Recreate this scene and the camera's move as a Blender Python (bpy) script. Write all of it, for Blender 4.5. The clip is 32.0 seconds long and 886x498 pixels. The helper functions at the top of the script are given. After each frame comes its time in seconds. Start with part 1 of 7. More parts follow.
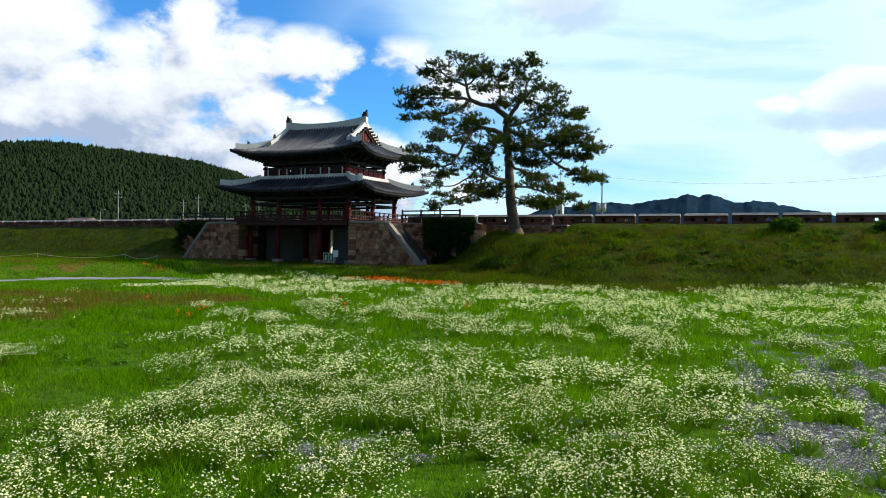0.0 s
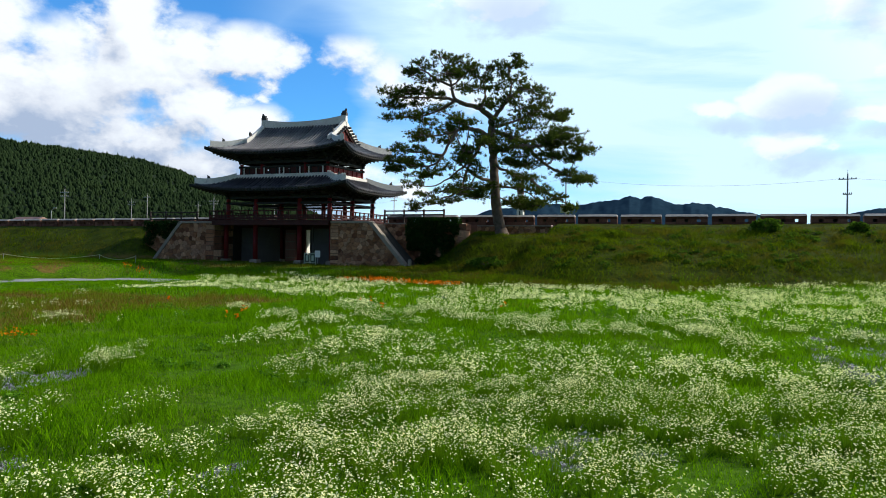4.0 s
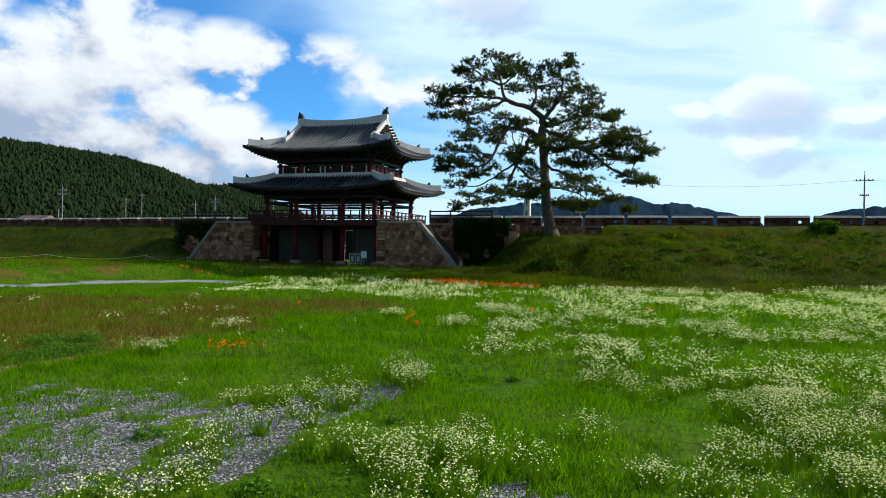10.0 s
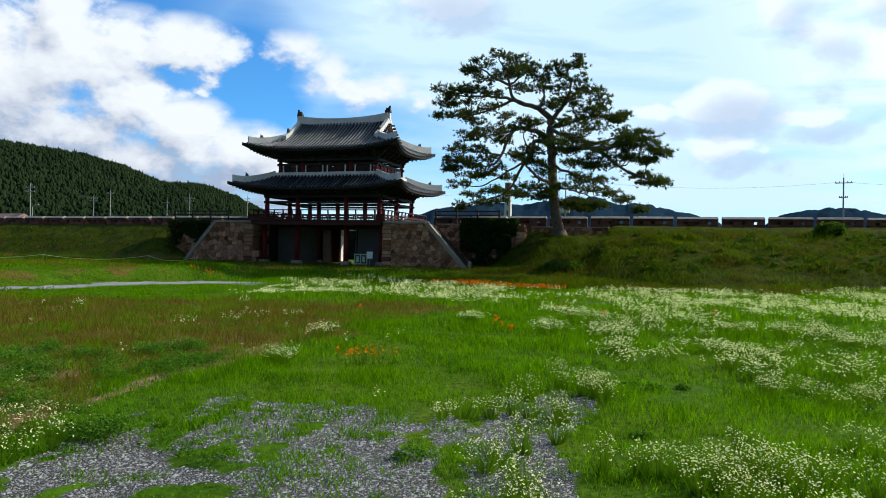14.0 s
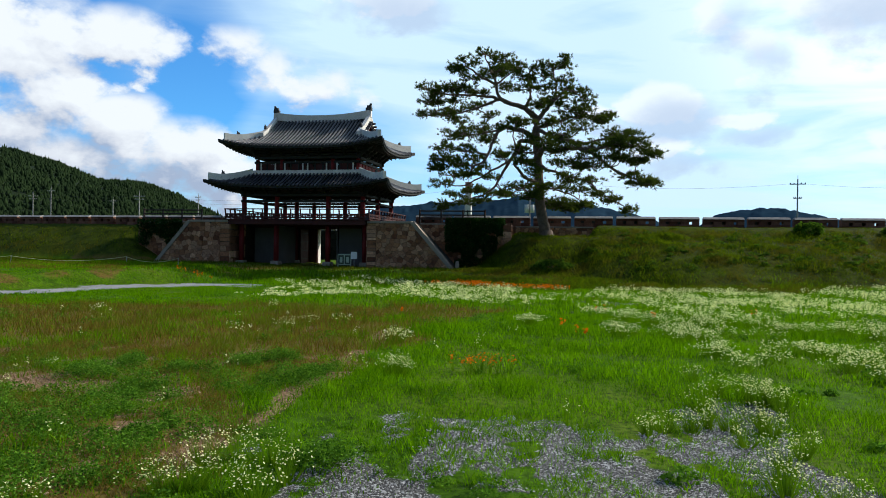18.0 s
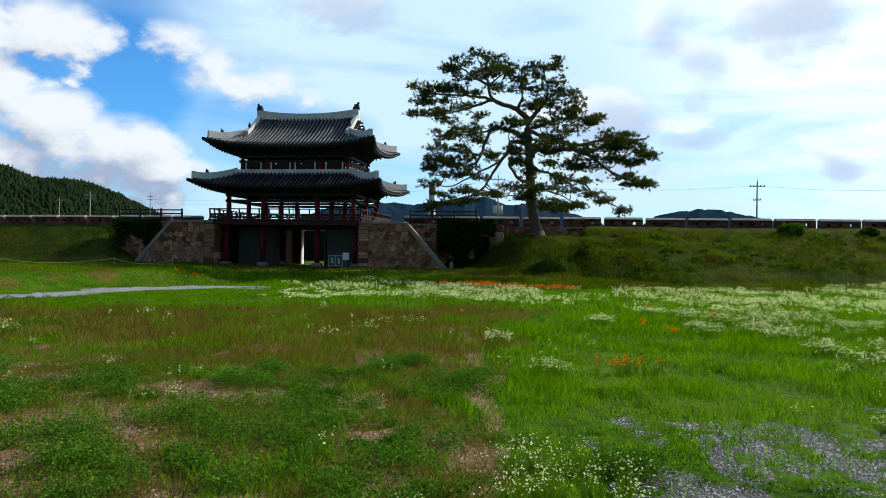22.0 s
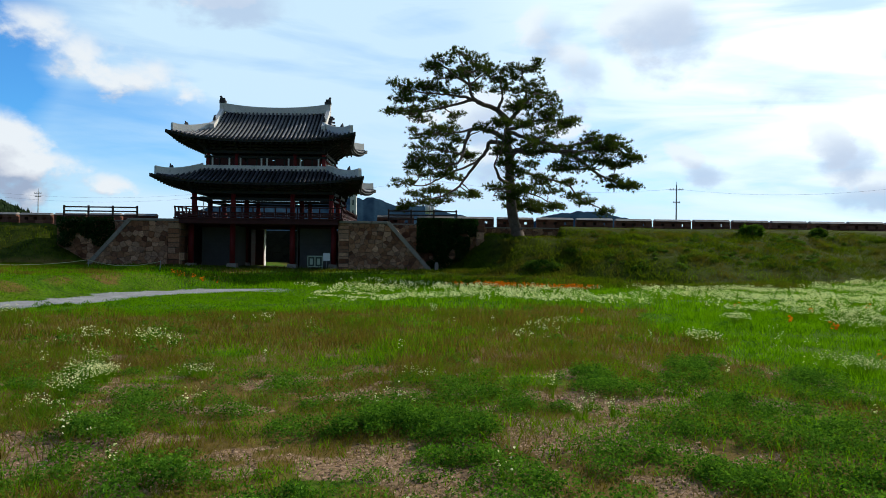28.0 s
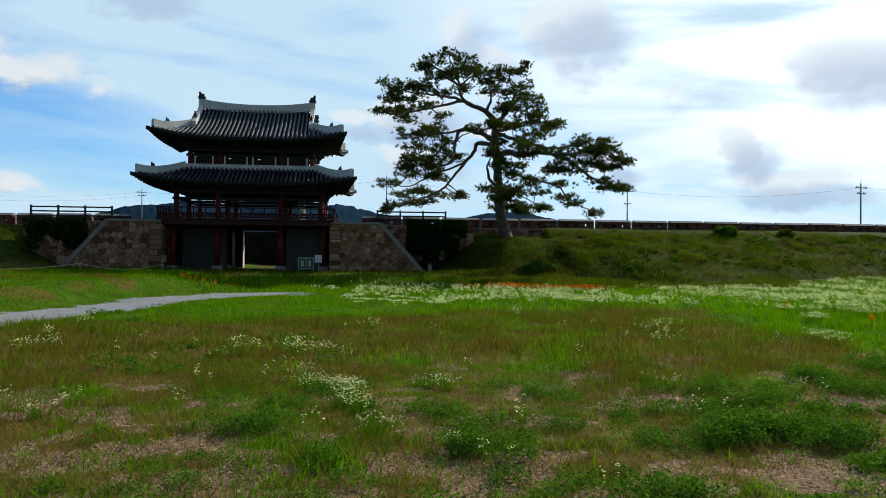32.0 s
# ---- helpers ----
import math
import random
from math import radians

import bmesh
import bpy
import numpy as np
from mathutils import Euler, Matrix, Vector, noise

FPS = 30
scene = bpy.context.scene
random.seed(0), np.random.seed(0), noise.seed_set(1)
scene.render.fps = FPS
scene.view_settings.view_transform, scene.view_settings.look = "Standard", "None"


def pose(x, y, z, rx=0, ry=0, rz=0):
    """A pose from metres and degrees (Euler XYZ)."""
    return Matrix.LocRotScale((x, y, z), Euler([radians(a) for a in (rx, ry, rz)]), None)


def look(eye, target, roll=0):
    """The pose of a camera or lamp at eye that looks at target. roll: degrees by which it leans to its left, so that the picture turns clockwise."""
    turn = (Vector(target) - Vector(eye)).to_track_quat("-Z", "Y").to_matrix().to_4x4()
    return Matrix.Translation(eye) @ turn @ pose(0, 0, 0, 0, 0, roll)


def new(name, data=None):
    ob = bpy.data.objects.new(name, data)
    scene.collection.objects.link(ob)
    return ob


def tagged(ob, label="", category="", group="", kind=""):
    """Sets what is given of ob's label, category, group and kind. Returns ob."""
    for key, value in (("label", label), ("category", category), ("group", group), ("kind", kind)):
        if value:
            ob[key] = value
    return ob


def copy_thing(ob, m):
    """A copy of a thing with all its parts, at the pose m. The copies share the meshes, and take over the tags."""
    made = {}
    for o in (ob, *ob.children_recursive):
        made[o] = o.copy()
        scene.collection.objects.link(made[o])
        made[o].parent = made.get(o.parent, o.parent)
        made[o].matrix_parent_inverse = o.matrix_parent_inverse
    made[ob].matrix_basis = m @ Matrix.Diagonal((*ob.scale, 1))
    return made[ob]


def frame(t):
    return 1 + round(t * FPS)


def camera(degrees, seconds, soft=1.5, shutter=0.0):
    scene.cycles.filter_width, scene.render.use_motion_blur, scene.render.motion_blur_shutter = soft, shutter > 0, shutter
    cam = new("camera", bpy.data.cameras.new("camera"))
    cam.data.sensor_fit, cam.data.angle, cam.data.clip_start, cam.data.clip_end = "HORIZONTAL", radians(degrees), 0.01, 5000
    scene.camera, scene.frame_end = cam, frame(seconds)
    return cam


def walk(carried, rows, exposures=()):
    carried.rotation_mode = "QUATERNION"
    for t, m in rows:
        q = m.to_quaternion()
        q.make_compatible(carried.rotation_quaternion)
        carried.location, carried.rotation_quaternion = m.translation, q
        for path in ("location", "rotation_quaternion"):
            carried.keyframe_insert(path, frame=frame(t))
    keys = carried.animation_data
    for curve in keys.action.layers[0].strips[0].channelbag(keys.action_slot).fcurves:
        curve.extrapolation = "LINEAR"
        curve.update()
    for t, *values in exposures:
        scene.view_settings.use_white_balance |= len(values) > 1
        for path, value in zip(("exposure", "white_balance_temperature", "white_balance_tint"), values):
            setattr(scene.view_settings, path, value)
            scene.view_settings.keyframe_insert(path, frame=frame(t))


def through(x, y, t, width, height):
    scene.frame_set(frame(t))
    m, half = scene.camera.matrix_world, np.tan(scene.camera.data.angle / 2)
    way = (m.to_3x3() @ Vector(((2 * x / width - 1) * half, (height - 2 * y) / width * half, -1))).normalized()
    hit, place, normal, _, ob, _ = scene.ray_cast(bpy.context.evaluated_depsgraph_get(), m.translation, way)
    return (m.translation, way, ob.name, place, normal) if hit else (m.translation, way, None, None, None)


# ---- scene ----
cam = camera(64.4, 32.0, soft=0.9)

PATH = [
    (0, (37.784, -45.93, 2.074), (36.909, -44.132, 2.069), 0.8),
    (1, (37.146, -46.242, 2.001), (36.314, -44.424, 1.999), 0.8),
    (2, (36.481, -46.544, 2.001), (35.696, -44.704, 1.998), 0.9),
    (3, (35.807, -46.839, 2.006), (35.06, -44.984, 2.003), 0.8),
    (3.5, (35.475, -46.901, 1.989), (34.736, -45.043, 1.988), 0.8),
    (5.5, (34.021, -47.347, 2.076), (33.301, -45.481, 2.072), 0.8),
    (6, (33.615, -47.472, 2.085), (32.914, -45.599, 2.081), 0.9),
    (7, (32.725, -47.648, 2.125), (32.03, -45.772, 2.12), 0.9),
    (8, (31.846, -47.897, 2.072), (31.151, -46.021, 2.069), 0.9),
    (9, (30.967, -48.074, 2.073), (30.276, -46.197, 2.07), 0.9),
    (10, (30.114, -48.253, 2.065), (29.431, -46.373, 2.062), 0.9),
    (11, (29.264, -48.464, 1.996), (28.599, -46.578, 1.996), 0.9),
    (12, (28.43, -48.587, 2.075), (27.789, -46.693, 2.073), 0.9),
    (13, (27.69, -48.717, 2.064), (27.074, -46.814, 2.062), 0.9),
    (14, (26.97, -48.857, 2.085), (26.383, -46.945, 2.082), 1.0),
    (14.5, (26.559, -48.927, 2.111), (25.989, -47.01, 2.108), 0.9),
    (16.5, (25.012, -48.964, 2.117), (24.521, -47.025, 2.113), 0.9),
    (17, (24.647, -49.005, 2.103), (24.175, -47.062, 2.1), 0.9),
    (18, (23.884, -49.076, 2.105), (23.449, -47.124, 2.102), 0.9),
    (19, (23.102, -49.132, 2.096), (22.7, -47.172, 2.094), 0.9),
    (20, (22.299, -49.204, 2.103), (21.936, -47.237, 2.101), 0.8),
    (21, (21.488, -49.37, 2.066), (21.164, -47.396, 2.066), 0.8),
    (22, (20.49, -49.435, 2.054), (20.206, -47.456, 2.055), 0.8),
    (23, (19.45, -49.467, 1.912), (19.205, -47.482, 1.917), 0.8),
    (24, (18.362, -49.468, 1.9), (18.165, -47.478, 1.906), 0.7),
    (25, (17.239, -49.442, 1.909), (17.097, -47.447, 1.916), 0.6),
    (25.5, (16.665, -49.438, 1.898), (16.552, -47.442, 1.906), 0.6),
    (27.5, (14.139, -49.254, 1.954), (14.15, -47.254, 1.96), 0.6),
    (28, (13.58, -49.217, 1.94), (13.617, -47.217, 1.947), 0.7),
    (28.5, (13.022, -49.134, 1.93), (13.074, -47.134, 1.937), 0.6),
    (29, (12.465, -49.061, 1.926), (12.522, -47.062, 1.933), 0.6),
    (29.5, (11.9, -49.01, 1.923), (11.963, -47.011, 1.93), 0.6),
    (30, (11.279, -48.95, 1.908), (11.358, -46.952, 1.916), 0.6),
    (30.5, (10.685, -48.859, 1.938), (10.789, -46.862, 1.946), 0.6),
    (31, (10.121, -48.816, 1.949), (10.26, -46.821, 1.958), 0.6),
    (31.5, (9.532, -48.759, 1.966), (9.725, -46.769, 1.975), 0.6),
    (32, (8.935, -48.706, 1.978), (9.182, -46.721, 1.987), 0.5),
]
walk(cam, [(t, look(eye, target, roll)) for t, eye, target, roll in PATH],
     [(0, 0.09), (9, 0.0), (19, -0.06), (25, -0.12), (28, -0.18), (32, -0.30)])

# ---------------- sky, sun, light ----------------
SUN_BEARING, SUN_HEIGHT = radians(54), radians(31)      # clockwise from +y, above the horizon
to_sun = Vector((math.sin(SUN_BEARING) * math.cos(SUN_HEIGHT), math.cos(SUN_BEARING) * math.cos(SUN_HEIGHT), math.sin(SUN_HEIGHT)))
sun = new("sun", bpy.data.lights.new("sun", "SUN"))
sun.data.energy, sun.data.angle, sun.data.color = 5.0, radians(0.6), (1.0, 0.93, 0.80)
sun.rotation_euler = to_sun.to_track_quat("Z", "Y").to_euler()


class Nodes:
    """A short way to write node trees."""

    def __init__(self, tree):
        self.t = tree
        tree.nodes.clear()

    def n(self, kind, **kw):
        node = self.t.nodes.new(kind)
        for k, v in kw.items():
            if k in ("operation", "blend_type", "data_type", "noise_dimensions", "feature", "distance", "attribute_name", "sky_type", "sun_disc",
                     "sun_elevation", "sun_rotation", "vector_type", "clamp_factor", "air_density", "dust_density", "ozone_density", "altitude"):
                setattr(node, k, v)
            else:
                self.put(node, k, v)
        return node

    def put(self, node, key, v):
        key = int(key[1:]) if key[0] == "i" and key[1:].isdigit() else key.replace("_", " ")
        sock = node.inputs[key]
        if isinstance(v, bpy.types.NodeSocket):
            self.t.links.new(v, sock)
        else:
            sock.default_value = v

    def math(self, op, a, b=0.0, c=0.0):
        return self.n("ShaderNodeMath", operation=op, i0=a, i1=b, i2=c).outputs[0]

    def vmath(self, op, a, b=(0, 0, 0)):
        node = self.n("ShaderNodeVectorMath", operation=op, i0=a, i1=b)
        return node.outputs["Value"] if op in ("DOT_PRODUCT", "LENGTH") else node.outputs[0]

    def noise(self, vec, scale, detail=4.0, rough=0.55, distort=0.0):
        return self.n("ShaderNodeTexNoise", Vector=vec, Scale=scale, Detail=detail, Roughness=rough, Distortion=distort).outputs["Fac"]

    def ramp(self, fac, *stops):
        node = self.n("ShaderNodeValToRGB", Fac=fac)
        el = node.color_ramp.elements
        while len(el) < len(stops):
            el.new(0.5)
        for e, (p, c) in zip(el, stops):
            e.position, e.color = p, (c if len(c) == 4 else (*c, 1))
        return node.outputs[0]

    def mix(self, fac, a, b, how="MIX"):
        node = self.t.nodes.new("ShaderNodeMix")
        node.data_type, node.blend_type = "RGBA", how
        for i, v in ((0, fac), (6, a), (7, b)):
            if isinstance(v, bpy.types.NodeSocket):
                self.t.links.new(v, node.inputs[i])
            else:
                node.inputs[i].default_value = v if i == 0 or len(v) == 4 else (*v, 1)
        return node.outputs[2]

    def span(self, v, lo, hi):
        node = self.n("ShaderNodeMapRange", Value=v, From_Min=lo, From_Max=hi)
        node.interpolation_type = "SMOOTHSTEP"
        return node.outputs[0]


world = bpy.data.worlds.new("sky")
scene.world = world
world.use_nodes = True
N = Nodes(world.node_tree)
sky = N.n("ShaderNodeTexSky", sky_type="NISHITA", sun_disc=False, sun_elevation=SUN_HEIGHT, sun_rotation=SUN_BEARING, altitude=50.0,
          air_density=1.0, dust_density=0.4, ozone_density=2.2).outputs[0]
way = N.n("ShaderNodeTexCoord").outputs["Generated"]
sep = N.n("ShaderNodeSeparateXYZ", Vector=way)
sx, sy, sz = sep.outputs

az = N.math("MULTIPLY", N.math("ARCTAN2", sx, sy), 57.2958)
el = N.math("MULTIPLY", N.math("ARCSINE", sz), 57.2958)
stretched = N.vmath("MULTIPLY", way, (1.0, 1.0, 1.5))


def lobes_max(a, e, lobes):
    """The union of soft ovals on the sky: bearing, height, half width and half height in degrees, weight."""
    out = None
    for b, h, rb, rh, w in lobes:
        u = N.math("MULTIPLY_ADD", a, 1.0 / rb, -b / rb)
        v = N.math("MULTIPLY_ADD", e, 1.0 / rh, -h / rh)
        one = N.math("MULTIPLY", N.math("SUBTRACT", 1.0, N.math("MULTIPLY_ADD", u, u, N.math("MULTIPLY", v, v))), w)
        out = one if out is None else N.n("ShaderNodeMath", operation="SMOOTH_MAX", i0=out, i1=one, i2=0.25).outputs[0]
    return out


def clouds(da, de, lobes, grain, amp, seed=(0, 0, 0)):
    """The thickness of heaped clouds, looked up a little beside the given way."""
    where = N.vmath("ADD", stretched, (seed[0] + radians(da) * 0.8, seed[1] + radians(da) * 0.4, seed[2] + radians(de) * 1.5))
    rough = N.noise(where, grain, 10, 0.56, 0.1)
    warp = N.noise(N.vmath("ADD", where, (3.1, 1.7, 5.3)), grain * 0.8, 7, 0.6)
    a = N.math("ADD", N.math("MULTIPLY_ADD", warp, 8.0, -4.0 + da), az)
    e = N.math("ADD", N.math("MULTIPLY_ADD", rough, 5.0, -2.5 + de), el)
    return N.math("ADD", N.math("MAXIMUM", lobes_max(a, e, lobes), -1.5), N.math("MULTIPLY_ADD", rough, amp, -0.5 * amp))


HEAPS = [(-57, 12.5, 8, 6.5, 1.4), (-49, 8.8, 9, 5.2, 1.4), (-50.5, 13.0, 4, 3.2, 1.1), (-45.6, 16.4, 3.6, 3.2, 1.0), (-44.5, 12.3, 5.5, 4.0, 1.2), (-37.4, 14.9, 3.8, 2.4, 1.0), (-42.2, 11.0, 3.8, 3.0, 1.1), (-41.0, 15.2, 3.0, 2.2, 0.9), (-37.2, 8.4, 4.6, 3.0, 1.2),
         (-33.2, 7.2, 4.0, 2.6, 1.1), (-29.6, 5.6, 3.4, 1.9, 1.0), (-42, 5.5, 9, 2.8, 1.1), (-29.2, 14.8, 3.2, 2.0, 0.75), (-25.8, 13.7, 4.0, 1.8, 0.65), (-22.8, 12.6, 3.4, 1.6, 0.45), (-25, 4.6, 2.2, 1.0, 0.8), (-34, 4.4, 7.5, 3.0, 1.1), (-31.5, 7.6, 3.2, 2.2, 1.0)]
PUFFS = [(-17, 18.7, 5.5, 1.4, 1.0), (0.4, 9.4, 2.8, 0.9, 0.8), (5.6, 10.2, 3.6, 1.8, 1.0), (5.6, 6.5, 3.2, 1.0, 0.9), (9.4, 16.2, 2.6, 2.2, 0.9), (12.4, 13.4, 2.6, 2.0, 1.0), (18.4, 16.2, 4.2, 2.8, 1.2),
         (12.0, 8.6, 2.6, 0.8, 0.7), (21.0, 6.4, 1.8, 1.0, 0.8), (30.4, 6.8, 2.2, 1.7, 1.0), (34.0, 4.3, 4.0, 1.1, 0.9), (27.5, 11.3, 2.5, 0.8, 0.5), (38, 12, 5, 2.5, 0.8)]
thick = clouds(0, 0, HEAPS, 11.0, 4.2)
ahead = clouds(1.0, 1.5, HEAPS, 11.0, 4.2)
heaped = N.span(thick, -0.15, 0.85)
lit = N.math("MULTIPLY_ADD", N.math("SUBTRACT", thick, ahead), 0.40, 0.60)
lit = N.math("ADD", lit, N.math("MULTIPLY_ADD", N.span(el, 2.0, 9.0), 0.40, -0.30))
lit = N.math("SUBTRACT", lit, N.math("MULTIPLY", N.math("MAXIMUM", lobes_max(az, el, [(-52, 6, 15, 6.5, 1.0), (-36, 3.5, 10, 3.0, 0.7)]), 0.0), 0.42))
shade = N.ramp(lit, (0.20, (0.40, 0.50, 0.68)), (0.50, (0.74, 0.80, 0.90)), (0.85, (0.94, 1.01, 1.07)))
streak = N.vmath("MULTIPLY", way, (0.8, 1.0, 5.5))
slant = N.n("ShaderNodeCombineXYZ", X=N.math("MULTIPLY", az, 0.028), Y=N.math("MULTIPLY_ADD", az, 0.016, N.math("MULTIPLY", el, 0.16)), Z=0.0).outputs[0]
wisps = N.math("ADD", N.math("MULTIPLY", N.noise(slant, 1.15, 6, 0.52, 0.5), 0.62), N.math("MULTIPLY", N.noise(streak, 3.2, 6, 0.55, 0.6), 0.38))
veil = N.math("MULTIPLY", N.math("MULTIPLY_ADD", wisps, 3.1, -0.68), N.span(az, -40.0, -20.0))
gap = lobes_max(az, el, [(-21, 8.5, 9, 5, 1.0), (-31.5, 12, 5, 7, 1.0), (-10, 5.5, 9, 3.0, 0.6), (-1, 17.8, 5, 1.4, 0.55), (14, 5, 7, 1.6, 0.35), (34, 9, 6, 1.6, 0.4)])
veil = N.math("SUBTRACT", veil, N.math("MULTIPLY", N.math("MAXIMUM", gap, 0.0), 0.5))
glare = N.span(lobes_max(az, el, [(46, 22, 46, 30, 1.0)]), 0.0, 1.0)
veil = N.math("MULTIPLY_ADD", N.math("MAXIMUM", lobes_max(az, el, [(-14, 14, 15, 5, 1.0)]), 0.0), 0.25, veil)
veil = N.math("MULTIPLY_ADD", glare, 0.62, veil)
veil = N.math("MULTIPLY", N.math("MINIMUM", N.math("MAXIMUM", veil, 0.0), 0.97), N.span(sy, -0.6, 0.2))
puff = clouds(0, 0, PUFFS, 9.0, 3.0, (0.7, 0.2, 0.4))
murk = N.math("MULTIPLY", N.span(puff, -0.5, 1.2), 0.70)
rim = N.math("MULTIPLY", N.span(clouds(1.2, -1.3, PUFFS, 9.0, 3.0, (0.7, 0.2, 0.4)), 0.0, 0.6), 0.8)
blue = N.mix(1.0, N.mix(1.0, sky, (0.36, 0.90, 1.38), "MULTIPLY"), (0.145, 0.145, 0.145), "MULTIPLY")
cloudy = N.mix(veil, blue, N.mix(N.math("MULTIPLY", glare, N.span(wisps, 0.36, 0.53)), (0.72, 0.97, 1.15), (1.42, 1.56, 1.66)))
cloudy = N.mix(N.math("MULTIPLY", N.span(sy, 0.1, -0.5), 0.7), cloudy, (0.15, 0.155, 0.15))
cloudy = N.mix(rim, cloudy, (0.98, 1.07, 1.14))
cloudy = N.mix(murk, cloudy, (0.50, 0.64, 0.88))
cloudy = N.mix(heaped, cloudy, shade)
back = N.n("ShaderNodeBackground", Color=cloudy, Strength=1.0)
N.t.links.new(back.outputs[0], N.n("ShaderNodeOutputWorld").inputs[0])

# ---------------- materials ----------------


def material(name, low, high, size=1.0, rough=0.8, bump=0.3, fine=18.0, spots=None, metal=0.0, own=0.0, island=0.0, coord="Object", gloss=None):
    """Two colours mixed at two scales with a fine relief. size: metres of the large patches. own: how far single pieces differ."""
    m = bpy.data.materials.new(name)
    m.use_nodes = True
    k = Nodes(m.node_tree)
    pos = k.n("ShaderNodeTexCoord").outputs[coord] if coord == "Object" else k.n("ShaderNodeNewGeometry").outputs["Position"]
    big = k.noise(pos, 1.0 / size, 5, 0.6)
    small = k.noise(pos, fine / size, 6, 0.65)
    f = k.math("MULTIPLY_ADD", small, 0.5, k.math("MULTIPLY", big, 0.5))
    if own:
        f = k.math("ADD", f, k.math("MULTIPLY_ADD", k.n("ShaderNodeObjectInfo").outputs["Random"], own, -own / 2))
    if island:
        f = k.math("ADD", f, k.math("MULTIPLY_ADD", k.n("ShaderNodeNewGeometry").outputs["Random Per Island"], island, -island / 2))
    col = k.ramp(f, (0.32, low), (0.68, high))
    if spots:
        col = k.mix(k.math("MULTIPLY", k.span(k.noise(pos, 2.7 / size, 6, 0.7), 0.56, 0.68), spots[1]), col, spots[0])
    b = k.n("ShaderNodeBump", Strength=bump, Distance=0.02, Height=small).outputs[0]
    p = k.n("ShaderNodeBsdfPrincipled", Base_Color=col, Roughness=rough, Metallic=metal, Normal=b)
    k.put(p, "Specular IOR Level", gloss if gloss is not None else 0.12 if rough >= 0.8 else 0.3)
    k.t.links.new(p.outputs[0], k.n("ShaderNodeOutputMaterial").inputs[0])
    return m


def leafy(name, low, high, size=3.0, island=0.5, through=0.35, tip=None):
    """Leaves and grass: two-sided, lit through from behind."""
    m = bpy.data.materials.new(name)
    m.use_nodes = True
    k = Nodes(m.node_tree)
    geo = k.n("ShaderNodeNewGeometry")
    big = k.noise(geo.outputs["Position"], 1.0 / size, 4, 0.6)
    f = k.math("MULTIPLY_ADD", geo.outputs["Random Per Island"], island, k.math("MULTIPLY", big, 1.0 - island))
    col = k.ramp(f, (0.2, low), (0.8, high))
    if tip:
        col = k.mix(k.span(k.noise(geo.outputs["Position"], 0.45, 3, 0.6), 0.46, 0.62), col, tip)
    d = k.n("ShaderNodeBsdfPrincipled", Base_Color=col, Roughness=0.85)
    k.put(d, "Specular IOR Level", 0.0)
    tr = k.n("ShaderNodeBsdfTranslucent", Color=k.mix(1.0, col, (1.15, 1.2, 0.6), "MULTIPLY"))
    mx = k.n("ShaderNodeMixShader", i0=through, i1=d.outputs[0], i2=tr.outputs[0])
    k.t.links.new(mx.outputs[0], k.n("ShaderNodeOutputMaterial").inputs[0])
    return m


M_TILE = material("roof_tile", (0.024, 0.024, 0.031), (0.090, 0.090, 0.108), 0.6, 0.42, 0.4, 20, ((0.17, 0.17, 0.165), 0.45), own=0.3, gloss=0.3)
# near black: shade in the valleys between cover tiles is in this colour
M_PAN = material("shade_dark_pan_tile", (0.006, 0.006, 0.007), (0.018, 0.018, 0.021), 0.6, 0.8, 0.5, 20)
M_LIME = material("lime_plaster", (0.52, 0.50, 0.47), (0.82, 0.80, 0.76), 0.9, 0.85, 0.3, 14, ((0.20, 0.19, 0.175), 0.45))
M_ORN = material("ridge_ornament", (0.03, 0.03, 0.032), (0.07, 0.07, 0.075), 0.3, 0.6, 0.4)
M_RED = material("red_painted_timber", (0.10, 0.006, 0.007), (0.22, 0.012, 0.012), 0.5, 0.6, 0.25, 22)
M_DARKRED = material("brown_red_timber", (0.030, 0.006, 0.005), (0.075, 0.013, 0.010), 0.5, 0.65, 0.25, 22)
# eave timbers: roof shade is in these near-black colours, the reddish spots are paint
M_SHADEGREEN = material("shade_dark_green_timber", (0.007, 0.010, 0.009), (0.020, 0.024, 0.021), 0.4, 0.65, 0.3, 20, ((0.16, 0.045, 0.02), 0.6))
M_BRACKET = material("shade_dark_bracket", (0.008, 0.011, 0.010), (0.028, 0.030, 0.026), 0.35, 0.7, 0.3, 16, ((0.10, 0.03, 0.018), 0.5), own=0.3)
# passage plaster in two tones: grey where shaded, white where the sun strikes
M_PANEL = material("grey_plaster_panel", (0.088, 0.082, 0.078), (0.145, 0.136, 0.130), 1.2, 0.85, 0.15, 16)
M_WHITE = material("sunlit_white_plaster", (0.62, 0.61, 0.58), (0.8, 0.79, 0.76), 1.2, 0.85, 0.15, 16)
M_RAIL = material("dark_stained_rail", (0.022, 0.014, 0.011), (0.06, 0.036, 0.028), 0.5, 0.6, 0.3, 20)
M_STONE = material("granite_block", (0.10, 0.060, 0.041), (0.33, 0.225, 0.16), 0.9, 0.85, 0.6, 12, ((0.06, 0.05, 0.042), 0.5), own=0.75)
m = M_STONE
k = Nodes(m.node_tree)
pos = k.n("ShaderNodeTexCoord").outputs["Object"]
own = k.n("ShaderNodeObjectInfo").outputs["Random"]
shift = k.vmath("ADD", pos, k.n("ShaderNodeCombineXYZ", X=k.math("MULTIPLY", own, 37.0), Y=k.math("MULTIPLY", own, 11.0), Z=0.0).outputs[0])
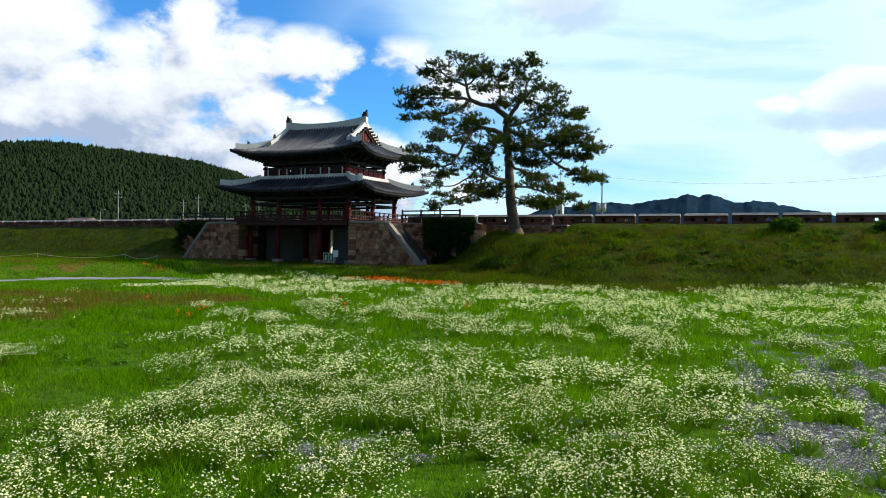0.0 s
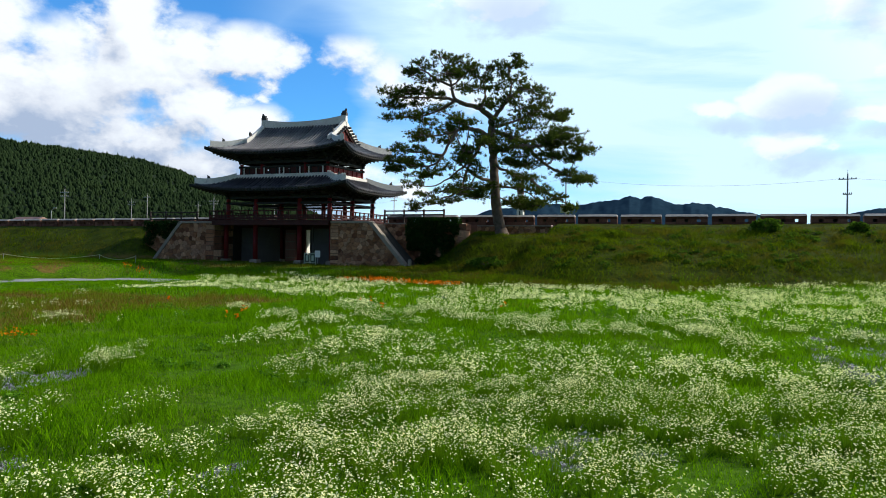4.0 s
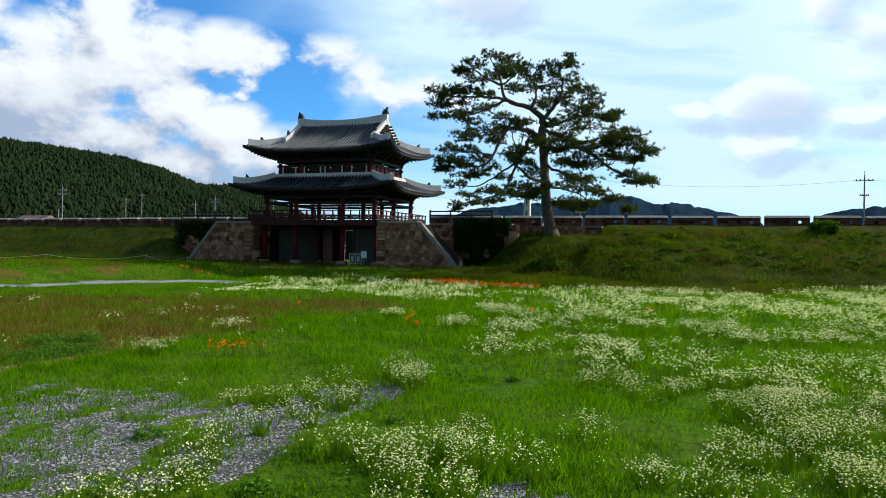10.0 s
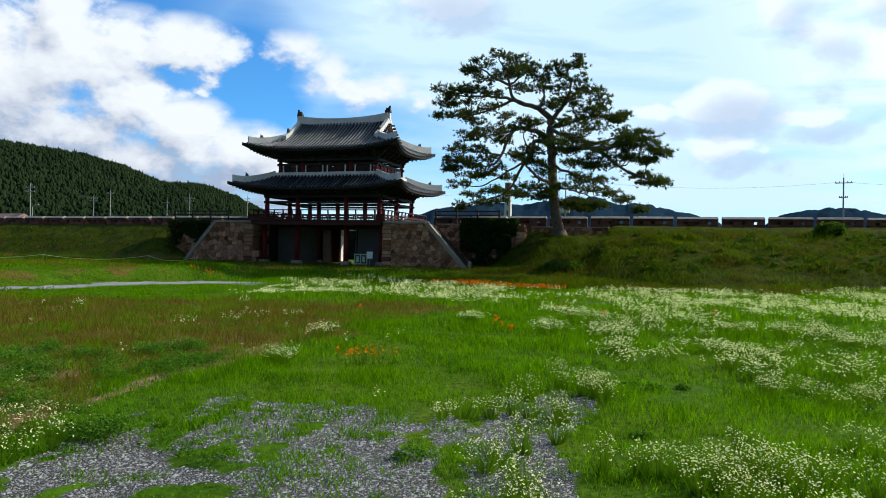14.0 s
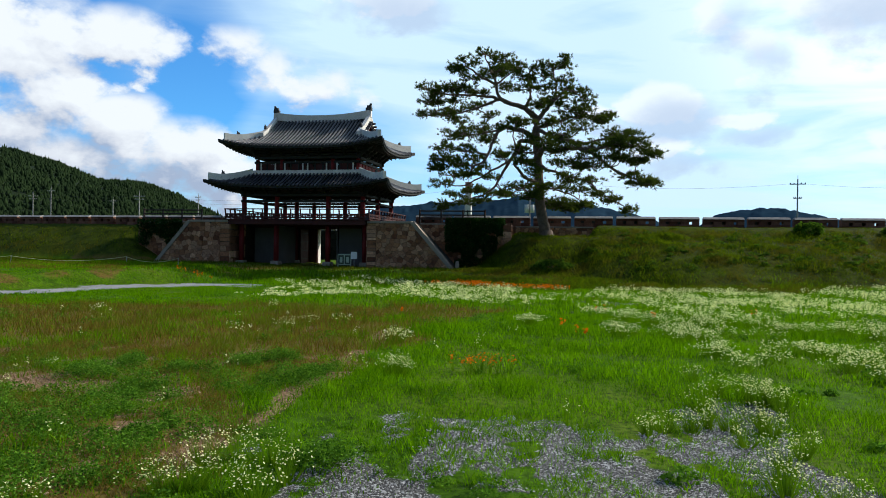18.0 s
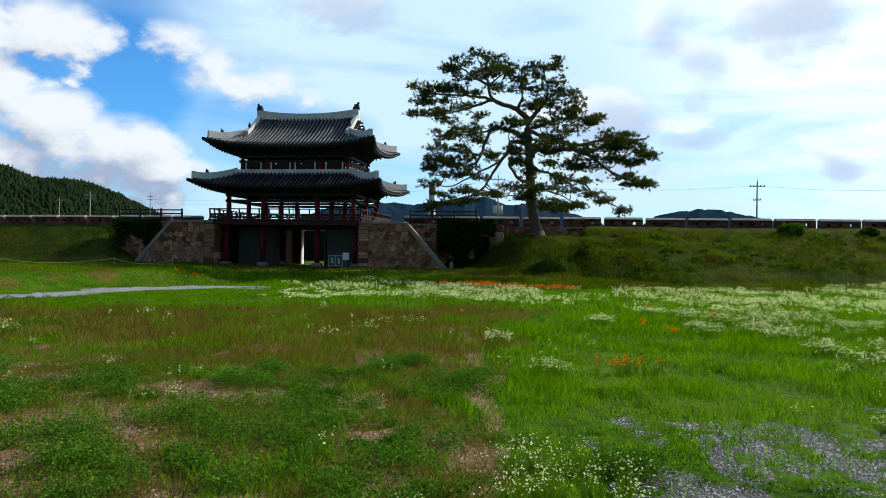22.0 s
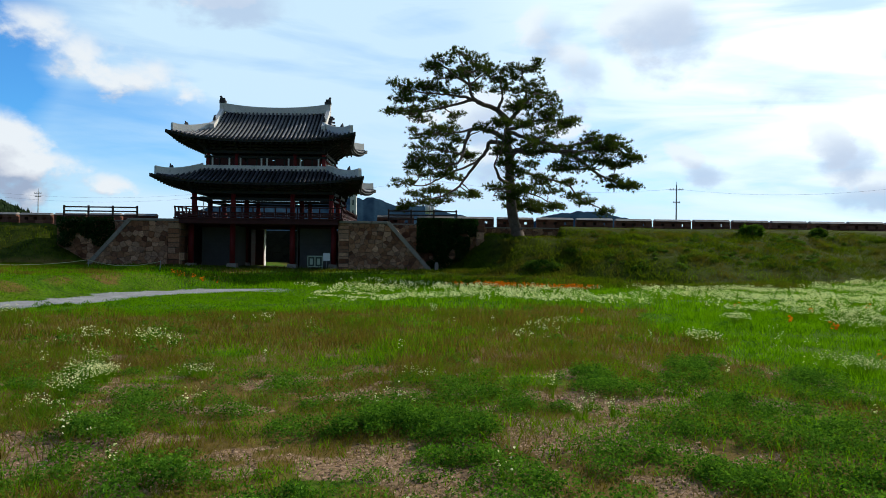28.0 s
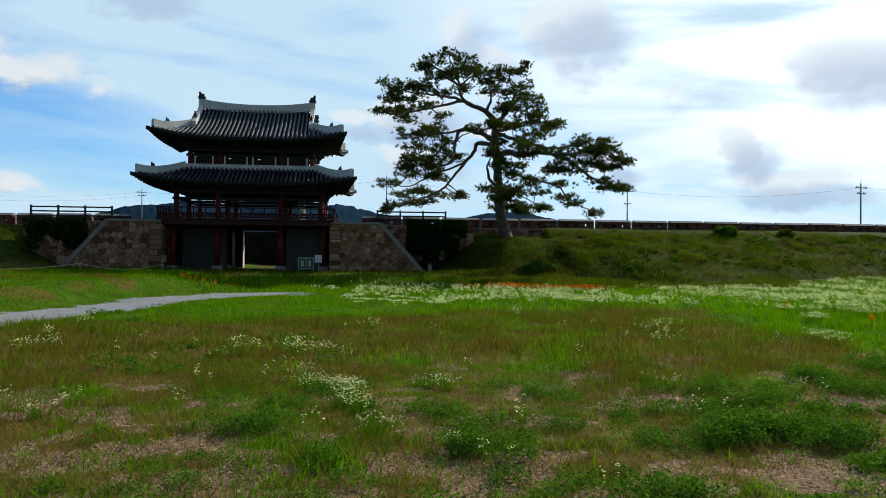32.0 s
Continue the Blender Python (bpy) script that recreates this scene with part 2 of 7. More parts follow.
tone = k.ramp(own, (0.0, (0.085, 0.052, 0.038)), (0.18, (0.33, 0.235, 0.165)), (0.36, (0.16, 0.098, 0.066)), (0.54, (0.47, 0.39, 0.31)), (0.74, (0.12, 0.068, 0.05)), (0.9, (0.30, 0.25, 0.205)))
grain = k.noise(shift, 9.0, 7, 0.7)
tone = k.mix(1.0, tone, k.ramp(grain, (0.25, (0.45, 0.44, 0.42)), (0.75, (1.35, 1.32, 1.28))), "MULTIPLY")
tone = k.mix(1.0, tone, (1.50, 1.04, 0.82), "MULTIPLY")
tone = k.mix(k.math("MULTIPLY", k.span(k.noise(shift, 2.2, 5, 0.65), 0.55, 0.7), 0.6), tone, (0.05, 0.042, 0.036))
relief = k.n("ShaderNodeBump", Strength=0.7, Distance=0.03, Height=grain).outputs[0]
p = k.n("ShaderNodeBsdfPrincipled", Base_Color=tone, Roughness=0.85, Normal=relief, Specular_IOR_Level=0.12)
k.t.links.new(p.outputs[0], k.n("ShaderNodeOutputMaterial").inputs[0])
M_CAP = material("granite_coping", (0.23, 0.19, 0.155), (0.40, 0.345, 0.285), 0.8, 0.85, 0.5, 14, ((0.12, 0.115, 0.105), 0.5))
M_MORTAR = material("wall_core", (0.045, 0.04, 0.034), (0.1, 0.085, 0.07), 0.6, 0.9, 0.5)
# near-black stone: the shade beyond the passage is put into its colour
M_SHADESTONE = material("shade_dark_stone", (0.008, 0.010, 0.007), (0.026, 0.028, 0.020), 0.8, 0.9, 0.5, 12, own=0.3)
M_BRICK = material("parapet_stone", (0.11, 0.045, 0.030), (0.29, 0.140, 0.095), 0.5, 0.85, 0.6, 10, ((0.06, 0.05, 0.045), 0.6), own=0.3, island=0.5)
M_PCAP = material("parapet_cap", (0.19, 0.175, 0.165), (0.42, 0.395, 0.375), 0.6, 0.85, 0.5, 12, ((0.1, 0.09, 0.085), 0.6), own=0.2)
M_BARK = material("pine_bark", (0.045, 0.034, 0.028), (0.22, 0.165, 0.130), 0.35, 0.9, 1.0, 7, ((0.22, 0.20, 0.17), 0.4))
M_NEEDLE = leafy("pine_needles", (0.018, 0.036, 0.010), (0.115, 0.150, 0.036), 1.2, 0.5, 0.35)
M_IVY = leafy("ivy_leaves", (0.010, 0.030, 0.008), (0.035, 0.085, 0.02), 1.5, 0.6, 0.25)
M_SHRUB = leafy("shrub_leaves", (0.020, 0.052, 0.008), (0.085, 0.16, 0.020), 1.5, 0.6, 0.45)
M_GRASS = leafy("meadow_grass", (0.022, 0.080, 0.0015), (0.185, 0.39, 0.004), 1.1, 0.55, 0.5)
M_DRY = leafy("dry_grass", (0.070, 0.054, 0.010), (0.245, 0.182, 0.036), 0.9, 0.5, 0.35, (0.12, 0.145, 0.013))
M_BANKGRASS = leafy("bank_grass", (0.022, 0.044, 0.003), (0.125, 0.175, 0.008), 1.3, 0.5, 0.5, (0.095, 0.090, 0.014))
M_WEED = leafy("weed_leaves", (0.020, 0.075, 0.008), (0.150, 0.31, 0.030), 0.5, 0.5, 0.35)
M_STEM = leafy("flower_stems", (0.05, 0.13, 0.006), (0.15, 0.27, 0.015), 1.5, 0.5, 0.35)
M_PETAL = leafy("white_petals", (0.75, 0.77, 0.36), (0.93, 0.93, 0.60), 2.0, 0.6, 0.25)
M_YOLK = leafy("yellow_florets", (0.5, 0.30, 0.02), (0.72, 0.48, 0.05), 2.0, 0.6, 0.1)
M_ORANGE = leafy("orange_petals", (0.55, 0.10, 0.004), (0.85, 0.24, 0.012), 2.0, 0.6, 0.3)
M_GRAVEL = material("gravel_stone", (0.085, 0.085, 0.085), (0.42, 0.42, 0.415), 0.25, 0.85, 0.3, 8, island=0.6)
M_CRUMB = material("earth_crumbs", (0.065, 0.038, 0.022), (0.44, 0.29, 0.19), 0.25, 0.9, 0.3, 8, island=0.6)
M_POLE = material("concrete_pole", (0.20, 0.20, 0.195), (0.34, 0.335, 0.325), 0.6, 0.85, 0.2)
M_METAL = material("galvanised_steel", (0.22, 0.23, 0.24), (0.40, 0.41, 0.42), 0.4, 0.45, 0.1, metal=0.6)
M_WIRE = material("black_cable", (0.03, 0.03, 0.032), (0.05, 0.05, 0.055), 0.5, 0.6, 0.0)
M_BOARD = material("white_sign_board", (0.72, 0.73, 0.72), (0.82, 0.83, 0.82), 0.5, 0.5, 0.05)
M_FRAMEGREEN = material("pale_green_frame", (0.32, 0.42, 0.30), (0.48, 0.56, 0.44), 0.5, 0.6, 0.1)
M_DARKPIC = material("dark_notice", (0.03, 0.045, 0.03), (0.10, 0.12, 0.08), 0.15, 0.5, 0.0)
M_ROPE = material("pale_yellow_rope", (0.42, 0.46, 0.22), (0.6, 0.62, 0.36), 0.3, 0.8, 0.2)
M_HOUSE = material("pale_render", (0.5, 0.49, 0.46), (0.68, 0.67, 0.64), 2.0, 0.85, 0.1)
M_FARROOF = material("far_roof", (0.16, 0.10, 0.085), (0.30, 0.17, 0.14), 1.0, 0.7, 0.2)
M_DARKGLASS = material("dark_window", (0.03, 0.035, 0.04), (0.06, 0.07, 0.08), 0.5, 0.15, 0.0)

# ---------------- mesh helpers ----------------


def link(name, bm, mat, smooth=False):
    me = bpy.data.meshes.new(name)
    bm.normal_update()
    bm.to_mesh(me)
    bm.free()
    me.materials.append(mat)
    if smooth:
        for p in me.polygons:
            p.use_smooth = True
    return me


def part(name, bm, mat, parent, label="", smooth=False):
    ob = new(name, bm if isinstance(bm, bpy.types.Mesh) else link(name, bm, mat, smooth))
    ob.parent = parent
    if label:
        ob["label"] = label
    return ob


def thing(name, label, category, at=(0, 0, 0), group="", kind="", data=None, turn=0.0):
    ob = new(name, data)
    ob.location, ob.rotation_euler = at, (0, 0, turn)
    return tagged(ob, label, category, group, kind)


def hexa(bm, pts):
    """A block from eight corners: four below, four above, both counter-clockwise seen from above."""
    v = [bm.verts.new(p) for p in pts]
    for f in ((3, 2, 1, 0), (4, 5, 6, 7), (0, 1, 5, 4), (1, 2, 6, 5), (2, 3, 7, 6), (3, 0, 4, 7)):
        bm.faces.new([v[i] for i in f])


def box(bm, x0, x1, y0, y1, z0, z1):
    hexa(bm, [(x0, y0, z0), (x1, y0, z0), (x1, y1, z0), (x0, y1, z0), (x0, y0, z1), (x1, y0, z1), (x1, y1, z1), (x0, y1, z1)])


def cube(x0, x1, y0, y1, z0, z1, bevel=0.0):
    bm = bmesh.new()
    box(bm, x0, x1, y0, y1, z0, z1)
    if bevel:
        bmesh.ops.bevel(bm, geom=bm.edges[:], offset=bevel, segments=1, affect="EDGES")
    return bm


def tube(bm, pts, radii, seg=8, squash=1.0):
    """A closed tube along points."""
    pts = [Vector(p) for p in pts]
    rings = []
    for i, p in enumerate(pts):
        d = (pts[min(i + 1, len(pts) - 1)] - pts[max(i - 1, 0)]).normalized()
        side = d.cross(Vector((0, 0, 1)))
        side = side.normalized() if side.length > 1e-3 else Vector((1, 0, 0))
        up = side.cross(d)
        r = radii[i] if hasattr(radii, "__len__") else radii
        rings.append([bm.verts.new(p + (side * math.cos(a) + up * math.sin(a) * squash) * r) for a in (2 * math.pi * j / seg for j in range(seg))])
    for a, b in zip(rings, rings[1:]):
        for j in range(seg):
            bm.faces.new((a[j], a[(j + 1) % seg], b[(j + 1) % seg], b[j]))
    bm.faces.new(rings[0][::-1])
    bm.faces.new(rings[-1])


def rod(p, q, r, seg=8, r2=None):
    bm = bmesh.new()
    tube(bm, [p, q], [r, r if r2 is None else r2], seg)
    return bm


def strip(bm, sections):
    """A solid swept through rectangular sections, each four points in the same order."""
    rings = [[bm.verts.new(p) for p in s] for s in sections]
    for a, b in zip(rings, rings[1:]):
        for j in range(4):
            bm.faces.new((a[j], a[(j + 1) % 4], b[(j + 1) % 4], b[j]))
    bm.faces.new(rings[0][::-1])
    bm.faces.new(rings[-1])


def mesh_np(name, verts, faces, mat, smooth=False):
    """A mesh from arrays; faces: an array with one row of vertex numbers a face."""
    me = bpy.data.meshes.new(name)
    verts, faces = np.asarray(verts, np.float32), np.asarray(faces, np.int32)
    me.vertices.add(len(verts))
    me.vertices.foreach_set("co", verts.ravel())
    me.loops.add(faces.size)
    me.loops.foreach_set("vertex_index", faces.ravel())
    me.polygons.add(len(faces))
    me.polygons.foreach_set("loop_start", np.arange(0, faces.size, faces.shape[1], dtype=np.int32))
    me.update(calc_edges=True)
    if smooth:
        me.polygons.foreach_set("use_smooth", np.ones(len(faces), bool))
    me.materials.append(mat)
    return me


def vnoise(x, y, size, seed=0):
    """Smooth noise between 0 and 1, of a given grain in metres."""
    x, y = np.asarray(x, float) / size + 1000.0, np.asarray(y, float) / size + 1000.0
    xi, yi = np.floor(x).astype(np.int64), np.floor(y).astype(np.int64)
    u, v = x - xi, y - yi
    u, v = u * u * (3 - 2 * u), v * v * (3 - 2 * v)

    def h(a, b):
        n = (a * 374761393 + b * 668265263 + seed * 982451653) & 0x7FFFFFFF
        n = ((n ^ (n >> 13)) * 1274126177) & 0x7FFFFFFF
        return ((n ^ (n >> 16)) & 0xFFFF) / 65535.0
    return (h(xi, yi) * (1 - u) + h(xi + 1, yi) * u) * (1 - v) + (h(xi, yi + 1) * (1 - u) + h(xi + 1, yi + 1) * u) * v


def sstep(a, b, x):
    t = np.clip((np.asarray(x, float) - a) / (b - a), 0, 1)
    return t * t * (3 - 2 * t)


def hump(x, y, cx, cy, rx, ry):
    return np.exp(-((x - cx) / rx) ** 2 - ((y - cy) / ry) ** 2)


# ---------------- the lie of the land ----------------
GX, GY = 1.67, 4.65          # middle of the gate
BASE = 0.58                  # ground at the gate
TOP = 4.0                    # top of the gate's piers


def wall_y(x):
    """The line of the parapet."""
    x = np.asarray(x, float)
    return np.where(x > GX, 5.9 + 0.02 * (x - 14), 5.0 + 0.075 * np.maximum(-9 - x, 0))


def bank_height(x, y):
    """How far up the grass bank a place lies, 0 to 1."""
    w = wall_y(x)
    toe_r = np.interp(x, [21, 24, 28, 33, 41, 60], [-4.8, -6.6, -8.4, -8.2, -5.6, -5.8]) + 0.5 * np.sin(x * 0.6)
    right = np.clip((y - toe_r) / (w - 1.0 - toe_r), 0, 1) * (0.74 * sstep(16.5, 24.0, x) + 0.26 * sstep(22.9, 23.7, x + 0.12 * (vnoise(x, y, 1.0, 2) - 0.5)))
    toe_l = -1.0 - 0.02 * x
    left = np.clip((y - toe_l) / (w - 0.8 - toe_l), 0, 1) * sstep(-10.5, -15.5, x)
    both = np.where(x > GX, right, left)
    return both ** 0.9 * (1 - sstep(9, 22, y - w + 6))


def knoll_height(x, y):
    """The grass knoll on which the pine stands, 0 to 1."""
    toe = -4.6 + 0.9 * np.sin(x * 0.9) * 0.4 + 0.5 * np.maximum(18.0 - x, 0)
    up = np.clip((y - toe) / (2.2 - toe), 0, 1)
    up = np.where(up < 0.5, 2 * up * up * 0.8 + 0.2 * up, 1 - 1.0 * (1 - up) ** 1.6 * 1.515)
    return np.clip(up, 0, 1) * sstep(14.4, 18.6, x + 0.25 * (y - 2)) * sstep(28.5, 23.5, x) * sstep(9.0, 7.0, y)


PATH_LINE = [(-7.0, -50.0), (-3.4, -37.0), (-0.9, -27.8), (0.5, -23.2), (1.7, -19.5), (3.2, -16.5), (5.4, -16.0), (8.4, -17.0)]


def path_side(x, y):
    """Distance from the middle of the path, and on which side: above nought towards the bank."""
    best, side = np.full(np.shape(x), 1e9), np.zeros(np.shape(x))
    for (ax, ay), (bx, by) in zip(PATH_LINE, PATH_LINE[1:]):
        dx, dy = bx - ax, by - ay
        t = np.clip(((x - ax) * dx + (y - ay) * dy) / (dx * dx + dy * dy), 0, 1)
        d = np.hypot(x - ax - t * dx, y - ay - t * dy)
        side = np.where(d < best, np.sign(dx * (y - ay) - dy * (x - ax)), side)
        best = np.minimum(best, d)
    return best, side


def path_mask(x, y):
    best, _ = path_side(x, y)
    fade = 1.0 - 0.85 * sstep(4.5, 8.5, x)
    return fade * sstep(1.75, 0.95, best + 0.7 * (vnoise(x, y, 0.8, 9) - 0.5) + 0.5 * (vnoise(x, y, 0.25, 10) - 0.5))


def bench_height(x, y):
    """The low grass bench beside the path, 0 to 1."""
    d, s = path_side(x, y)
    return sstep(1.3, 3.6, d * s + 0.5 * (vnoise(x, y, 1.3, 12) - 0.5)) * sstep(4.5, -1.0, x) * sstep(30, 12, -12 - y)


def ground_z(x, y):
    x, y = np.asarray(x, float), np.asarray(y, float)
    z = 0.0 + BASE * sstep(-13, -3, y)
    z = np.maximum(z, 0.72 * bench_height(x, y))
    z = np.maximum(z + (3.95 - z) * bank_height(x, y) * np.where(x > GX, 1.0, 0.93), z + (3.06 - z) * knoll_height(x, y))
    near = sstep(-80, -60, y) * sstep(70, 40, y)
    return z + near * (0.10 * (vnoise(x, y, 3.1, 3) - 0.5) + 0.05 * (vnoise(x, y, 0.9, 4) - 0.5) + np.maximum(bank_height(x, y), 0.6 * knoll_height(x, y)) * (0.42 * (vnoise(x, y, 1.5, 7) - 0.5) + 0.22 * (vnoise(x, y, 0.6, 8) - 0.5)) * sstep(1.04, 0.7, bank_height(x, y)))




def rows(x, y):
    """The old plough rows that still show in gravel and flowers, 0 to 1."""
    return 0.5 + 0.5 * np.sin((x + 0.13 * y) * 10.1 + 2.2 * vnoise(x, y, 1.6, 23))


def oval(x, y, cx, cy, rx, ry, soft=0.45):
    return sstep(1.0 + soft, 1.0 - soft, ((x - cx) / rx) ** 2 + ((y - cy) / ry) ** 2)


def gravel_mask(x, y):
    rough = vnoise(x + 0.13 * y, 0.55 * y, 0.7, 21) * 0.45 + vnoise(x, y, 0.34, 22) * 0.35 + vnoise(x, y, 0.14, 24) * 0.20
    g = np.maximum(oval(x, y, 23.5, -42.5, 3.2, 2.4), 0.9 * oval(x, y, 25.5, -39.7, 0.8, 1.7))
    g = np.maximum(g, 0.85 * oval(x, y, 28.9, -42.9, 0.6, 0.9) + 0.8 * oval(x, y, 31.1, -42.0, 0.3, 0.8) + 0.8 * oval(x, y, 33.5, -40.2, 0.5, 0.9) + 0.95 * oval(x, y, 24.3, -20.6, 1.7, 0.9))
    g = np.maximum(g, 0.80 * oval(x, y, 39.0, -32.0, 2.4, 7.0) + 0.52 * oval(x, y, 36.6, -38.6, 3.6, 3.0))
    cover = sstep(0.50, 0.66, g * 0.67 + 0.16 * (rows(x, y) - 0.5) + 1.15 * (rough - 0.5) - 0.4 * sstep(0.3, 0.05, g))
    return np.maximum(cover, path_mask(x, y))


def dry_mask(x, y):
    rough = vnoise(x, y, 2.6, 31) * 0.5 + vnoise(x, y, 0.9, 32) * 0.5
    zone = sstep(21.4, 18.6, x + 0.9 * (vnoise(x, y, 2.0, 33) - 0.5)) * sstep(-24.5, -29.5, y - 0.25 * (x - 10)) + 1.2 * bench_height(x, y) * (1 - bench_height(x, y)) + 0.60 * bench_height(x, y)
    return sstep(0.30, 0.80, zone * 0.78 + (rough - 0.5) * 1.1)


def weed_bed(x, y):
    """Where low leafy weeds cover the ground: one dense bed and patches round it."""
    lumpy = 0.62 * vnoise(x, y, 0.62, 65) + 0.38 * vnoise(x, y, 0.3, 66)
    bed = sstep(0.36, 0.47, lumpy + 0.16 * (hump(x, y, 17.8, -43.0, 2.0, 1.5) - 0.5)) * sstep(0.12, 0.5, hump(x, y, 17.5, -43.0, 2.3, 1.8))
    patches = 0.8 * sstep(20.3, 18.6, x) * sstep(6.0, 9.0, x) * sstep(-37.6, -39.6, y) * sstep(0.53, 0.60, lumpy)
    return np.clip(np.maximum(bed, patches), 0, 1)


def soil_mask(x, y):
    rough = vnoise(x, y, 0.75, 41) * 0.5 + vnoise(x, y, 0.3, 42) * 0.5
    u = x + 0.12 * y + 0.25 * (vnoise(x, y, 1.1, 43) - 0.5)
    tracks = np.maximum(sstep(0.24, 0.08, np.abs(u - 12.9)), sstep(0.26, 0.08, np.abs(u - 14.87))) * sstep(-29.5, -32.5, y) * sstep(-43.8, -42.4, y) * sstep(0.36, 0.52, vnoise(x, y, 0.9, 44))
    return np.maximum(tracks, sstep(-29.0, -32.0, y) * sstep(0.55, 0.65, rough + 0.08 * hump(x, y, 11, -42, 9, 3.0) + 0.10 * hump(x, y, 17.4, -40.2, 2.0, 0.7) + 0.10 * hump(x, y, 12.0, -43.0, 5.0, 1.0) + 0.16 * sstep(0.3, 0.7, hump(x, y, 16.8, -42.8, 4.0, 2.0)) - 0.02) * sstep(0.1, 0.4, dry_mask(x, y)) * (0.35 + 0.65 * sstep(-35.0, -38.0, y))) * (1 - 0.8 * weed_bed(x, y))


# the more conspicuous clumps of daisies: place, reach, strength
CLUMPS = [(25.9, -42.9, 0.55, 1.0), (26.1, -43.8, 0.6, 1.1), (26.6, -42.1, 0.6, 1.0), (27.2, -42.3, 0.6, 1.0), (27.9, -42.2, 0.7, 1.1), (28.6, -42.6, 0.7, 1.0), (22.6, -42.5, 0.42, 1.0), (21.6, -40.5, 0.4, 0.9),
          (20.6, -42.9, 0.40, 1.1), (20.5, -43.8, 0.34, 1.1), (21.1, -43.6, 0.36, 1.0), (21.1, -41.7, 0.4, 0.9), (25.2, -40.3, 0.5, 0.8), (30.2, -40.6, 0.6, 1.0), (30.3, -37.7, 0.6, 1.0),
          (30.5, -42.7, 0.6, 1.0), (28.8, -40.3, 0.5, 0.9), (28.5, -38.7, 0.5, 0.8), (25.3, -39.2, 0.4, 0.7), (31.8, -30.6, 1.6, 1.0), (24.7, -40.5, 0.5, 0.7)]


def meadow_edge(x):
    """Where the flowers end before the bank."""
    return np.interp(x, [8, 19, 33, 36, 41, 60], [-9.5, -12.2, -12.0, -8.9, -6.3, -6.3])


def foot_strip(x, y):
    """The rough grass between the flowers and the bank."""
    return sstep(-0.6, 1.0, y - meadow_edge(x) + 1.2 * (vnoise(x, y, 1.5, 54) - 0.5)) * sstep(12, 17, x) * sstep(8, 5, y)


def flower_mask(x, y):
    u = x + 0.13 * y
    patch = vnoise(u, 0.5 * y, 2.0, 51) * 0.30 + vnoise(u, 0.45 * y, 0.75, 52) * 0.42 + vnoise(x, y, 0.38, 53) * 0.28
    near = sstep(-31.0, -35.0, y)
    field = near * (1.02 * sstep(29.2, 31.4, x) + 0.66 * sstep(23.5, 26.0, x) * sstep(31.4, 29.2, x)) * sstep(44.0, 41.0, x)
    field = np.maximum(field, 0.67 * sstep(19.0, 24.0, x) * (1 - near))
    band = sstep(6.5, 10.5, x) * sstep(-26.0, -21.5, y + 1.5 * (vnoise(x, y, 3.0, 55) - 0.5)) * (0.95 - 0.50 * hump(x, y, 23.6, -17.5, 2.2, 8.0))
    clumps = sum(1.25 * a * hump(x, y, cx, cy, r, r * 0.8) for cx, cy, r, a in CLUMPS)
    lush = np.maximum(field, np.maximum(band, clumps)) * 0.80 + 2.2 * patch + 0.22 * near * (rows(x, y) - 0.5) - 1.60
    return np.clip(lush * 4.0, 0, 1) * sstep(0.5, -0.7, y - meadow_edge(x) + 1.2 * (vnoise(x, y, 1.5, 54) - 0.5)) * (1 - path_mask(x, y)) * (1 - bank_height(x, y)) * (1 - 0.55 * gravel_mask(x, y)) * (1 - 0.9 * sstep(20.2, 19.4, x) * sstep(14.0, 15.0, x) * sstep(-40.5, -41.5, y))


def axis(marks, far):
    """Grid lines: finer where the camera passes near, widening towards the horizon. marks: place and step from there on, then the end."""
    mid = np.concatenate([np.arange(a, b - 1e-6, step) for (a, step), (b, _) in zip(marks, marks[1:])] + [[marks[-1][0]]])
    out = 0.45 * np.cumsum(1.35 ** np.arange(1, 60))
    out = out[out < far]
    return np.concatenate([mid[0] - out[::-1], mid, mid[-1] + out])


gx = axis([(-60, 0.45), (3, 0.15), (42, 0.45), (75, 0)], 4200)
gy = axis([(-56, 0.45), (-46, 0.13), (-38, 0.22), (-30, 0.45), (24, 0)], 4200)
XX, YY = np.meshgrid(gx, gy)
ZZ = ground_z(XX, YY)
nx, ny = len(gx), len(gy)
idx = np.arange(nx * ny).reshape(ny, nx)
quads = np.stack([idx[:-1, :-1], idx[:-1, 1:], idx[1:, 1:], idx[1:, :-1]], -1).reshape(-1, 4)

m = bpy.data.materials.new("meadow_ground")
m.use_nodes = True
k = Nodes(m.node_tree)
pos = k.n("ShaderNodeNewGeometry").outputs["Position"]
fine, mid, big = k.noise(pos, 9.0, 7, 0.65), k.noise(pos, 1.4, 5, 0.6), k.noise(pos, 0.22, 4, 0.6)


def attr(name):
    return k.n("ShaderNodeAttribute", attribute_name=name).outputs["Fac"]


